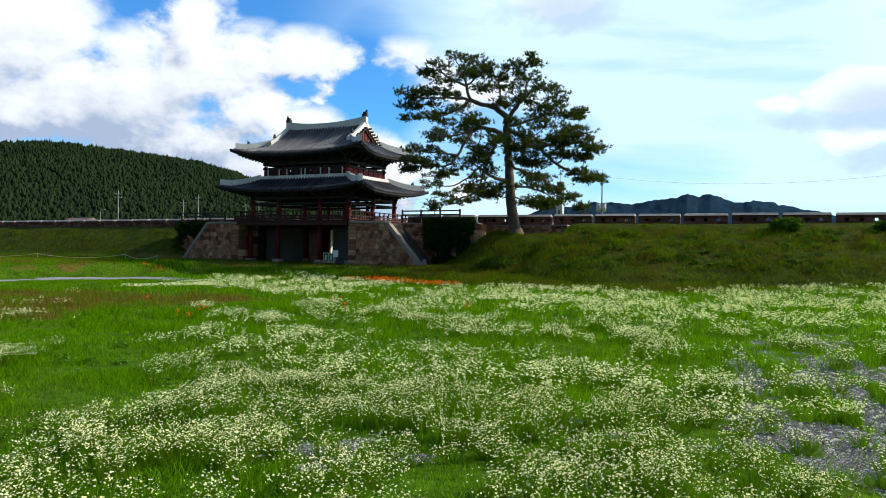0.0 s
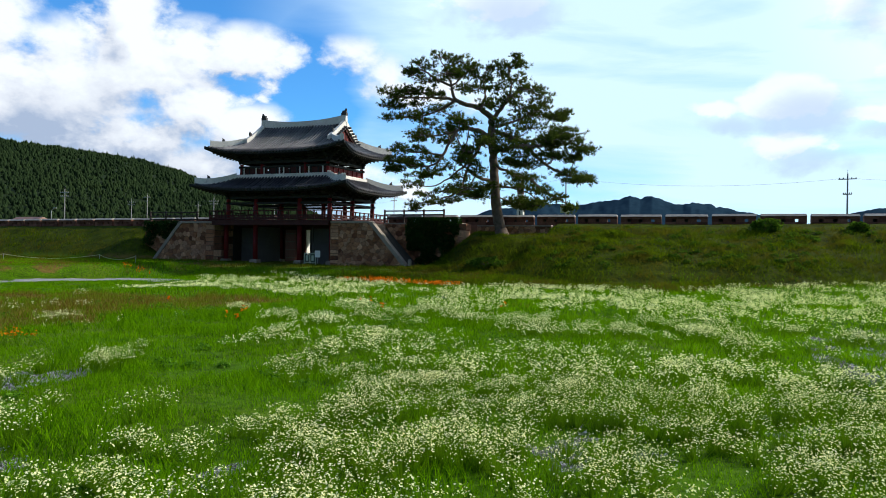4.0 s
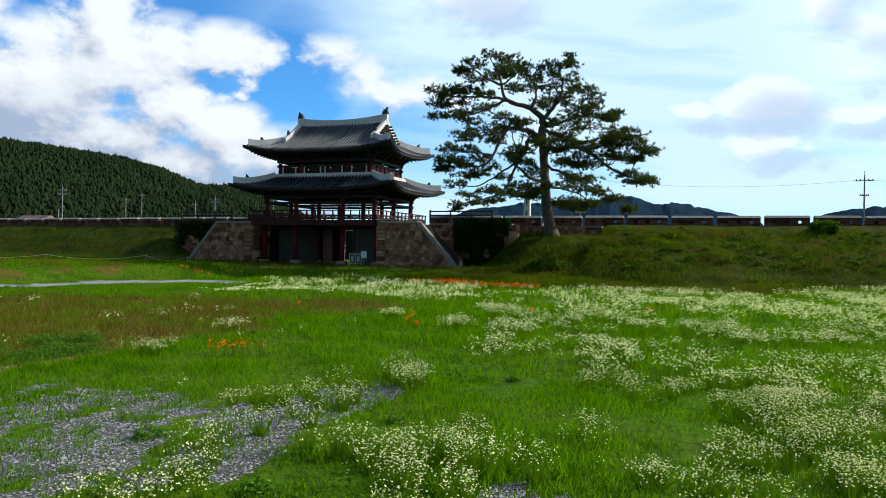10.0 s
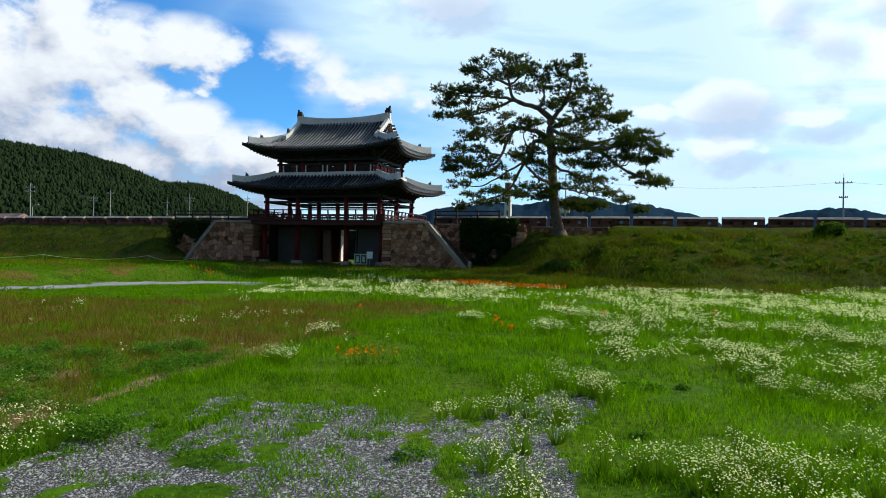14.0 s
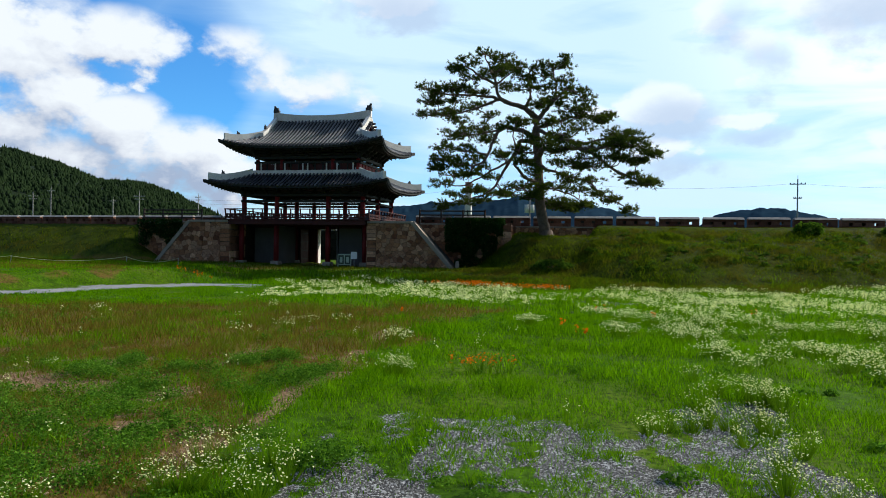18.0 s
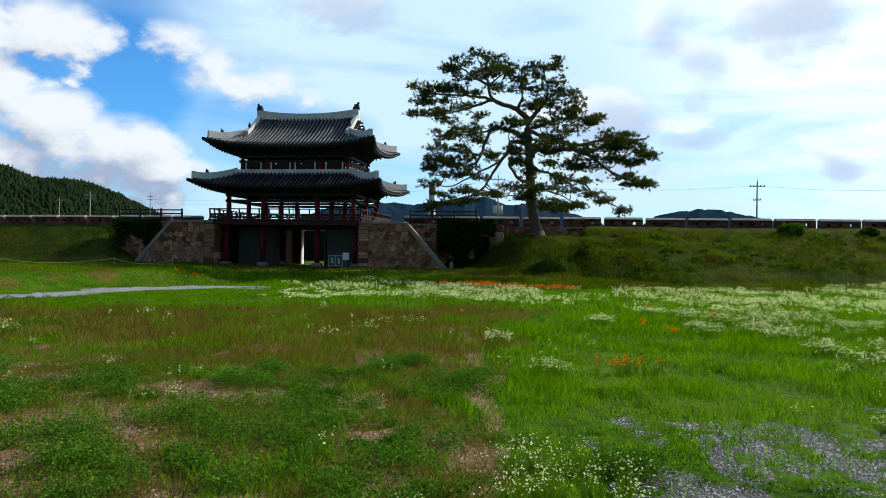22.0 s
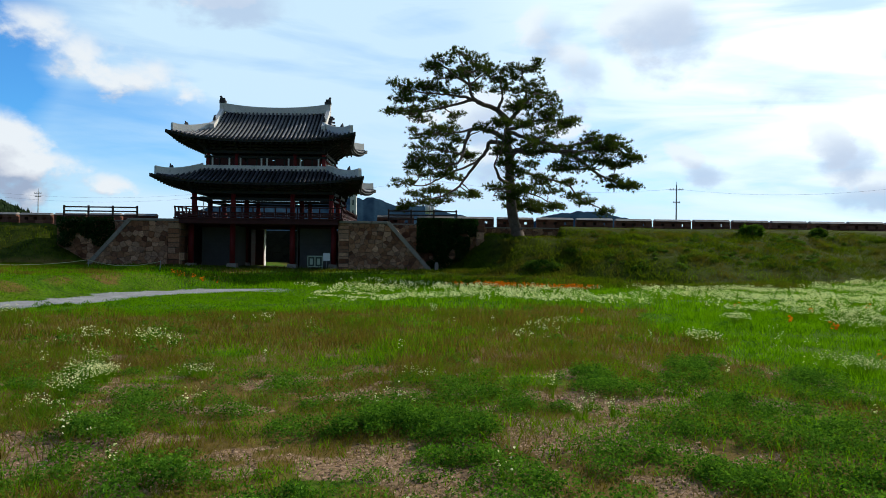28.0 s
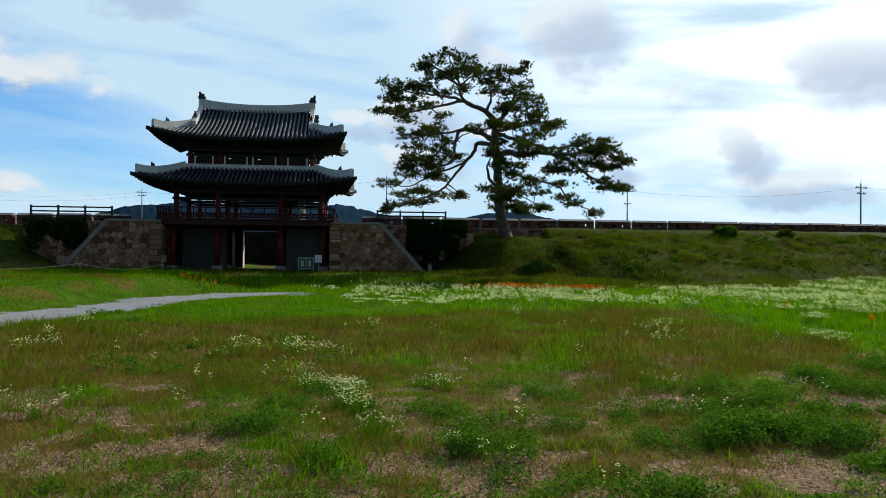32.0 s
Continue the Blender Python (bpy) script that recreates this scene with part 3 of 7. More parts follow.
edge = k.math("MULTIPLY_ADD", fine, 0.5, -0.25)
turf = k.ramp(k.math("MULTIPLY_ADD", fine, 0.5, k.math("MULTIPLY", mid, 0.5)), (0.35, (0.008, 0.026, 0.001)), (0.65, (0.085, 0.19, 0.004)))
turf = k.mix(k.span(big, 0.42, 0.62), turf, k.ramp(fine, (0.35, (0.02, 0.045, 0.003)), (0.65, (0.13, 0.20, 0.010))))
hay = k.ramp(k.math("MULTIPLY_ADD", fine, 0.6, k.math("MULTIPLY", mid, 0.4)), (0.3, (0.050, 0.037, 0.009)), (0.7, (0.23, 0.150, 0.040)))
dirt = k.ramp(k.noise(pos, 22.0, 6, 0.7), (0.35, (0.065, 0.040, 0.022)), (0.65, (0.36, 0.225, 0.125)))
stones = k.n("ShaderNodeTexVoronoi", Vector=pos, Scale=58.0)
pebble = k.mix(k.span(stones.outputs["Distance"], 0.25, 0.55), k.ramp(k.n("ShaderNodeSeparateColor", Color=stones.outputs["Color"]).outputs[0],
               (0.1, (0.11, 0.107, 0.103)), (0.9, (0.42, 0.41, 0.395))), (0.045, 0.044, 0.042))
lane = k.ramp(k.math("MULTIPLY_ADD", fine, 0.5, k.math("MULTIPLY", mid, 0.5)), (0.3, (0.15, 0.148, 0.145)), (0.7, (0.40, 0.395, 0.385)))
bankcol = k.ramp(k.math("MULTIPLY_ADD", mid, 0.6, k.math("MULTIPLY", fine, 0.4)), (0.36, (0.010, 0.018, 0.001)), (0.56, (0.050, 0.068, 0.004)), (0.70, (0.07, 0.050, 0.010)))
col = k.mix(k.span(k.math("ADD", attr("dry"), edge), 0.3, 0.7), turf, hay)
col = k.mix(k.span(k.math("ADD", attr("bank"), edge), 0.02, 0.2), col, bankcol)
col = k.mix(k.span(k.math("ADD", attr("soil"), edge), 0.3, 0.6), col, dirt)
col = k.mix(k.span(k.math("ADD", attr("gravel"), edge), 0.35, 0.6), col, pebble)
col = k.mix(k.span(k.math("ADD", attr("path"), edge), 0.35, 0.6), col, lane)
relief = k.n("ShaderNodeBump", Strength=0.7, Distance=0.05, Height=k.math("MULTIPLY_ADD", fine, 0.7, k.math("MULTIPLY", mid, 0.5))).outputs[0]
p = k.n("ShaderNodeBsdfPrincipled", Base_Color=col, Roughness=0.9, Normal=relief)
k.put(p, "Specular IOR Level", 0.05)
k.t.links.new(p.outputs[0], k.n("ShaderNodeOutputMaterial").inputs[0])

me = mesh_np("ground", np.stack([XX.ravel(), YY.ravel(), ZZ.ravel()], 1), quads, m, True)
for name, f in (("dry", dry_mask), ("soil", soil_mask), ("gravel", gravel_mask), ("path", path_mask), ("bank", lambda x, y: np.maximum(np.maximum(bank_height(x, y), knoll_height(x, y)), 0.2 * foot_strip(x, y)))):
    me.attributes.new(name, "FLOAT", "POINT").data.foreach_set("value", f(XX, YY).ravel().astype(np.float32))
tagged(new("ground", me), "meadow with grass banks and a gravel path", "ground", kind="structure")

# ---------------- far hills ----------------
EYE = (23.0, -48.0)          # the middle of the way, round which the hills are laid


def skyline(bearing, knots):
    return np.interp(bearing, [a for a, _ in knots], [b for _, b in knots])


def hill(name, label, knots, near, far, mat, seed, steps=220):
    b = np.linspace(knots[0][0], knots[-1][0], steps)
    r = np.linspace(near, far, 26)
    B, R = np.meshgrid(b, r)
    up = np.sin(np.clip((R - near) / (far - near) * 1.25, 0, 1.25) * math.pi / 2)
    H = np.tan(np.radians(skyline(B, knots))) * (near + 0.8 * (far - near)) * up
    X, Y = EYE[0] + R * np.sin(np.radians(B)), EYE[1] + R * np.cos(np.radians(B))
    H = H * (1 + 0.10 * (vnoise(X, Y, (far - near) * 0.12, seed) - 0.5)) + ((vnoise(X, Y, far * 0.012, seed + 1) - 0.5) * far * 0.004 + (vnoise(X, Y, far * 0.005, seed + 2) - 0.5) * far * 0.0025) * up - 1.5
    i = np.arange(B.size).reshape(B.shape)
    q = np.stack([i[:-1, :-1], i[:-1, 1:], i[1:, 1:], i[1:, :-1]], -1).reshape(-1, 4)
    ob = tagged(new(name, mesh_np(name, np.stack([X.ravel(), Y.ravel(), H.ravel()], 1), q, mat, True)), label, "hill", kind="structure")
    return X, Y, H, up


M_WOODFLOOR = material("wooded_slope", (0.007, 0.015, 0.005), (0.018, 0.032, 0.010), 40, 0.95, 0.0, 12, coord="World")
M_CROWN = leafy("far_tree_crowns", (0.014, 0.027, 0.014), (0.038, 0.064, 0.024), 70, 0.3, 0.4)
# the blue haze of distance is put into this base colour
M_HAZEHILL = material("haze_blue_hill", (0.010, 0.026, 0.046), (0.019, 0.042, 0.066), 120, 1.0, 0.0, 8, coord="World", gloss=0.0)
HILL = [(-86, 6.2), (-70, 6.8), (-56, 6.7), (-50, 6.6), (-46, 6.35), (-43.5, 6.1), (-41.6, 5.7), (-40.2, 5.2), (-38.8, 4.6), (-36.8, 4.55), (-35.3, 4.3), (-33.3, 3.75), (-32.1, 3.2), (-31, 2.7), (-29.6, 2.0), (-28, 1.0), (-26.5, 0.0)]
hx, hy, hz, hu = hill("hill", "wooded hill covered with dense green forest", HILL, 330, 760, M_WOODFLOOR, 5)
rng = np.random.default_rng(7)
# crowns of the far wood: rough domes and blunt cones
ring = np.arange(5) * math.pi * 0.4
tmpl = np.concatenate([np.stack([np.cos(ring), np.sin(ring), np.full(5, -0.2)], 1), np.stack([np.cos(ring + 0.6) * 0.72, np.sin(ring + 0.6) * 0.72, np.full(5, 0.9)], 1), [[0, 0, 1.9]]])
tf = [(j, (j + 1) % 5, 5 + j) for j in range(5)] + [((j + 1) % 5, 5 + (j + 1) % 5, 5 + j) for j in range(5)] + [(5 + j, 5 + (j + 1) % 5, 10) for j in range(5)]
n = 38000
rf, cf = rng.uniform(0, hx.shape[0] - 5, n), rng.uniform(0, hx.shape[1] - 1.001, n)
ri, ci = rf.astype(int), cf.astype(int)
fr, fc = rf - ri, cf - ci
base = np.stack([(h_[ri, ci] * (1 - fc) + h_[ri, ci + 1] * fc) * (1 - fr) + (h_[ri + 1, ci] * (1 - fc) + h_[ri + 1, ci + 1] * fc) * fr for h_ in (hx, hy, hz)], 1)
base = base[base[:, 2] > 1.0] - (0, 0, 0.4)
n = len(base)
size = rng.uniform(0.8, 1.0, (n, 1, 1)) ** 1.0 * np.stack([rng.uniform(0.9, 1.7, n), rng.uniform(0.9, 1.7, n), rng.uniform(0.7, 2.2, n)], 1)[:, None, :]
V = tmpl[None] * (1 + rng.normal(0, 0.2, (n, 11, 3))) * size + base[:, None, :]
tagged(new("far_woods", mesh_np("far_woods", V.reshape(-1, 3), (np.array(tf)[None] + 11 * np.arange(n)[:, None, None]).reshape(-1, 3), M_CROWN, True)),
       "dense green forest on the far hill", "forest", kind="stuff")
BLUE = [(-26, 0.0), (-21, 1.9), (-18, 3.0), (-15.6, 3.4), (-13.4, 3.75), (-10.5, 3.65), (-9.3, 3.8), (-7.5, 4.05), (-6.5, 4.25), (-5.7, 4.0), (-4.8, 4.2), (-3.4, 3.75), (-2.5, 3.65), (-1.9, 3.8), (-0.6, 3.5), (0.3, 3.2), (2.2, 2.95), (4.5, 2.2), (7, 0.0)]
hill("hill", "distant wooded mountain ridge tinted haze blue", BLUE, 1900, 2900, M_HAZEHILL, 15, 500)
hill("hill", "low distant hill tinted haze blue", [(6.0, 0.0), (7.2, 1.8), (8.5, 2.8), (9.7, 3.15), (11.0, 3.2), (11.8, 3.35), (13.9, 3.1), (16, 2.7), (19, 1.6), (24, 0.0)], 2000, 2700, M_HAZEHILL, 25)
hill("hill", "low distant hill in the same haze blue", [(-31, 0.0), (-29, 1.7), (-26, 2.0), (-23.5, 1.2), (-22, 0.0)], 1200, 1600, M_HAZEHILL, 35)

# ---------------- stone work ----------------


def clip_poly(poly, a, b, c):
    """The piece of a polygon where a*u + b*v <= c."""
    out = []
    for i, p in enumerate(poly):
        q = poly[(i + 1) % len(poly)]
        dp, dq = a * p[0] + b * p[1] - c, a * q[0] + b * q[1] - c
        if dp <= 0:
            out.append(p)
        if (dp < 0) != (dq < 0) and abs(dp - dq) > 1e-9:
            t = dp / (dp - dq)
            out.append((p[0] + t * (q[0] - p[0]), p[1] + t * (q[1] - p[1])))
    return out


def area(poly):
    return abs(sum(p[0] * q[1] - q[0] * p[1] for p, q in zip(poly, poly[1:] + poly[:1]))) / 2


def lay_stone(owner, rnd, o, a, out, poly, mat):
    """One stone of a wall face: a bevelled block with the given outline."""
    mu, mv = sum(p[0] for p in poly) / len(poly), sum(p[1] for p in poly) / len(poly)
    d = rnd.uniform(0.03, 0.085)
    bm = bmesh.new()
    back = [bm.verts.new((p[0] - mu, 0.0, p[1] - mv)) for p in poly]
    rim = [bm.verts.new(((p[0] - mu) * 0.97, -d * 0.7, (p[1] - mv) * 0.97)) for p in poly]
    tilt = rnd.uniform(-0.06, 0.06), rnd.uniform(-0.06, 0.06)
    top = [bm.verts.new(((p[0] - mu) * 0.80, -d + tilt[0] * (p[0] - mu) + tilt[1] * (p[1] - mv), (p[1] - mv) * 0.80)) for p in poly]
    for r0, r1 in ((back, rim), (rim, top)):
        for i in range(len(poly)):
            e = (i + 1) % len(poly)
            bm.faces.new((r0[i], r0[e], r1[e], r1[i]))
    bm.faces.new(top)
    s = part("stone", bm, mat, owner)
    q = o + a * mu + Vector((0, 0, mv))
    s.matrix_basis = Matrix(((a.x, -out.x, 0, q.x), (a.y, -out.y, 0, q.y), (0, 0, 1, q.z), (0, 0, 0, 1)))


def stone_face(owner, origin, along, width, height, seed, cuts=(), course=(0.16, 0.34), length=(0.26, 0.62), square=None, mat=M_STONE):
    """Lays single stones over an upright face: rubble of many-sided stones, with squared blocks between the two places of square.
    origin: lower corner; along: the unit way along the face; out: to its right hand."""
    rnd = random.Random(seed)
    o, a = Vector(origin), Vector(along)
    out = Vector((a.y, -a.x, 0))
    edges = ((-1, 0, 0), (1, 0, width), (0, 1, height), (0, -1, 0), *cuts)
    if square:
        v = 0.0
        while v < height - 0.05:
            h = min(rnd.uniform(*course) * 1.1, height - v)
            u, end = max(square[0], 0.0), min(square[1], width)
            while u < end - 0.05:
                w = min(rnd.uniform(0.5, 0.95), end - u)
                w = end - u if end - u - w < 0.25 else w
                poly = [(u + 0.012, v + 0.012), (u + w - 0.012 + rnd.uniform(-0.01, 0.01), v + 0.012), (u + w - 0.012, v + h - 0.012), (u + 0.012, v + h - 0.012 + rnd.uniform(-0.015, 0.01))]
                for c in edges:
                    poly = clip_poly(poly, *c) if poly else poly
                if len(poly) > 2 and area(poly) > 0.02:
                    lay_stone(owner, rnd, o, a, out, poly, mat)
                u += w
            v += h
    lo, hi = (0.0, width) if not square else (square[1], width) if square[0] <= 0 else (0.0, square[0])
    if hi - lo < 0.2:
        return
    seeds, v, shift = [], 0.0, 0.0
    while v < height + 0.3:
        h, u = rnd.uniform(*course), lo - 0.3 + shift
        shift = rnd.uniform(0.0, 0.4)
        while u < hi + 0.3:
            w = rnd.uniform(*length)
            seeds.append((u + w / 2 + rnd.uniform(-0.09, 0.09), v + h / 2 + rnd.uniform(-0.10, 0.10), rnd.uniform(-0.02, 0.02)))
            u += w
        v += h
    for x, y, g in seeds:
        poly = [(x - 0.7, y - 0.6), (x + 0.7, y - 0.6), (x + 0.7, y + 0.6), (x - 0.7, y + 0.6)]
        for p, q, g1 in seeds:
            if (p, q) != (x, y) and abs(p - x) < 1.5 and abs(q - y) < 1.3 and poly:
                dx, dy = p - x, q - y
                L = math.hypot(dx, dy)
                poly = clip_poly(poly, dx / L, dy / L, (dx * (x + p) + dy * (y + q)) / (2 * L) - 0.008 + g - g1)
        for c in ((-1, 0, -lo - 0.008), (1, 0, hi - 0.008), *edges):
            poly = clip_poly(poly, *c) if poly else poly
        if len(poly) > 2 and area(poly) > 0.008:
            lay_stone(owner, rnd, o, a, out, poly, mat)


# ---------------- the gate ----------------
gate = thing("gate_house", "two-storeyed wooden gate pavilion with grey tiled hipped roofs on stone piers", "gate", (GX, GY, 0))


class Roof:
    """A curved tiled roof. W, D: half width and depth at the eaves; upper: hip-and-gable; otherwise a skirt round (wi, di)."""

    def __init__(self, W, D, ze, zr, gable=None, inner=None, lift=0.5):
        self.W, self.D, self.ze, self.zr, self.g, self.inner, self.lift = W, D, ze, zr, gable, inner, lift

    def u(self, x, y):
        a, b = self.D - abs(y), self.W - abs(x)
        if self.g:
            return (a if abs(x) < self.g - 1e-6 else min(a, b)) / self.D
        return min(a / (self.D - self.inner[1]), b / (self.W - self.inner[0]))

    def z(self, x, y, front=None):
        u = self.u(x, y) if front is None else (self.D - abs(y)) / self.D if front else (self.W - abs(x)) / self.D
        u = min(max(u, 0.0), 1.0)
        c = (abs(x) / self.W * abs(y) / self.D) ** 3.2
        return self.ze + (self.zr - self.ze) * (0.62 * u + 0.38 * u * u) + self.lift * c * (1 - u)

    def top(self, s, front):
        """How far in a slope reaches at s along its eave."""
        if self.g:
            if front:
                return 0.0 if abs(s) <= self.g else self.D - (self.W - abs(s))
            return max(self.g, self.W - (self.D - abs(s)))
        if front:
            over = max(abs(s) - self.inner[0], 0) / (self.W - self.inner[0])
            return self.inner[1] + over * (self.D - self.inner[1])
        over = max(abs(s) - self.inner[1], 0) / (self.D - self.inner[1])
        return self.inner[0] + over * (self.W - self.inner[0])

    def line(self, s, side, count=9, stop=None):
        """Points from the eave up the slope; side 0 front, 1 right, 2 back, 3 left."""
        front = side in (0, 2)
        sign = -1 if side in (0, 3) else 1
        e, t = (self.D if front else self.W), (self.top(s, front) if stop is None else stop)
        pts = []
        for i in range(count):
            d = e + (t - e) * i / (count - 1)
            x, y = (s, sign * d) if front else (sign * d, s)
            flat = front if self.g and abs(x) <= self.g + 0.45 and front else None
            z = self.z(x, y, True if flat else None)
            fx = 1 - 0.085 * (1 - (y / self.D) ** 2) * (x / self.W) ** 2
            fy = 1 - 0.070 * (1 - (x / self.W) ** 2) * (y / self.D) ** 2
            pts.append(Vector((x * fx, y * fy, z)))
        return pts


def loft(bm, lines):
    grid = [[bm.verts.new(p) for p in ln] for ln in lines]
    for a, b in zip(grid, grid[1:]):
        for i in range(len(a) - 1):
            bm.faces.new((a[i], b[i], b[i + 1], a[i + 1]))


def ridge_band(pts, width, low, high, flare=None):
    """A plastered ridge: a band of rectangular section that follows points."""
    bm = bmesh.new()
    pts = [Vector(p) for p in pts]
    secs = []
    for i, p in enumerate(pts):
        d = pts[min(i + 1, len(pts) - 1)] - pts[max(i - 1, 0)]
        s = Vector((d.y, -d.x, 0)).normalized() * width / 2
        h = high(i / (len(pts) - 1)) if callable(high) else high
        secs.append([p - s + Vector((0, 0, low)), p + s + Vector((0, 0, low)), p + s * 0.8 + Vector((0, 0, h)), p - s * 0.8 + Vector((0, 0, h))])
    strip(bm, secs)
    return bm


def ornament(s=1.0):
    """A dark ridge-end tile: a stepped beast-like block, plain."""
    bm = bmesh.new()
    box(bm, -0.20 * s, 0.20 * s, -0.12 * s, 0.12 * s, 0, 0.20 * s)
    box(bm, -0.13 * s, 0.17 * s, -0.10 * s, 0.10 * s, 0.20 * s, 0.34 * s)
    hexa(bm, [(0.0, -0.07 * s, 0.34 * s), (0.16 * s, -0.07 * s, 0.34 * s), (0.16 * s, 0.07 * s, 0.34 * s), (0.0, 0.07 * s, 0.34 * s),
              (0.10 * s, -0.04 * s, 0.50 * s), (0.20 * s, -0.04 * s, 0.46 * s), (0.20 * s, 0.04 * s, 0.46 * s), (0.10 * s, 0.04 * s, 0.50 * s)])
    bmesh.ops.bevel(bm, geom=bm.edges[:], offset=0.02 * s, segments=1, affect="EDGES")
    return bm


def make_roof(r, name, label, pitch):
    holder = part(name, bmesh.new(), M_TILE, gate, label)
    bm = bmesh.new()
    n = 44
    for side in range(4):
        half = r.W if side in (0, 2) else r.D
        cuts = sorted({-half + 2 * half * i / n for i in range(n + 1)} | ({-r.g, r.g, -r.g - 1e-4, r.g + 1e-4} if r.g and side in (0, 2) else set()))
        lines = [r.line(s, side) for s in cuts]
        if side in (1, 2):
            lines = lines[::-1] if side == 2 else lines
        loft(bm, lines)
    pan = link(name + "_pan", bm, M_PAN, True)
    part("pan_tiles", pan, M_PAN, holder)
    soffit = bmesh.new()
    for side in range(4):
        half = r.W if side in (0, 2) else r.D
        loft(soffit, [[p + Vector((0, 0, -0.14 - 0.10 * min(i, 3) / 3)) for i, p in enumerate(r.line(-half + 2 * half * j / n, side))] for j in range(n + 1)])
    part("soffit", soffit, M_BRACKET, holder, "painted boards under the eaves, darkened for shade")
    fascia = bmesh.new()
    for side in range(4):
        half = r.W if side in (0, 2) else r.D
        ring = [r.line(-half + 2 * half * j / n, side, 2)[0] for j in range(n + 1)]
        inn = [Vector((p.x * 0.985, p.y * 0.98, p.z)) for p in ring]
        strip(fascia, [[a + Vector((0, 0, -0.15)), b + Vector((0, 0, -0.15)), b + Vector((0, 0, -0.01)), a + Vector((0, 0, -0.01))] for a, b in zip(ring, inn)])
    part("eave_board", fascia, M_SHADEGREEN, holder)
    for side in range(4):
        half = r.W if side in (0, 2) else r.D
        count = int(2 * half / pitch)
        for j in range(count):
            s = -half + pitch * (j + 0.5) + (2 * half - count * pitch) / 2
            pts = r.line(s, side, 7)
            if (pts[0] - pts[-1]).length < 0.35:
                continue
            bm = bmesh.new()
            tube(bm, [p + Vector((0, 0, 0.075)) for p in pts], 0.076, 8)
            d = (pts[0] - pts[1]).normalized()
            tube(bm, [pts[0] - d * 0.02 + Vector((0, 0, 0.03)), pts[0] + d * 0.05 + Vector((0, 0, 0.02))], 0.095, 8)
            part("cover_tile", bm, M_TILE, holder, smooth=True)
    # rafters in two tiers
    for side in range(4):
        half = (r.W if side in (0, 2) else r.D) - 0.25
        lone = None
        for j in range(int(2 * half / 0.36)):
            s = -half + 0.36 * (j + 0.5)
            p = r.line(s, side, 9)
            a, b = p[0] + Vector((0, 0, -0.24)), p[0] + (p[0] * 0)
            inward = Vector((0, 1, 0)) if side == 0 else Vector((0, -1, 0)) if side == 2 else Vector((-1, 0, 0)) if side == 1 else Vector((1, 0, 0))
            reach = min(2.0, (p[0] - p[-1]).length)
            if reach < 0.5:
                continue
            if lone is None or reach < 1.9:
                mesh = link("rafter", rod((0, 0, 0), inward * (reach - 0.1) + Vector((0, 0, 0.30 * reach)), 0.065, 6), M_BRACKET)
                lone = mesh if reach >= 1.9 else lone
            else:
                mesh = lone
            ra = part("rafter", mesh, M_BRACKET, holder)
            ra.location = a + inward * 0.1
    return holder


UP = Roof(6.62, 4.62, 9.62, 12.3, gable=4.05, lift=0.62)
LOW = Roof(7.32, 5.5, 6.55, 7.7, inner=(4.45, 3.15), lift=0.52)
up_roof = make_roof(UP, "upper_roof", "hip-and-gable roof of dark grey tile rows", 0.30)
low_roof = make_roof(LOW, "lower_roof", "lower skirt roof of dark grey tile rows", 0.30)

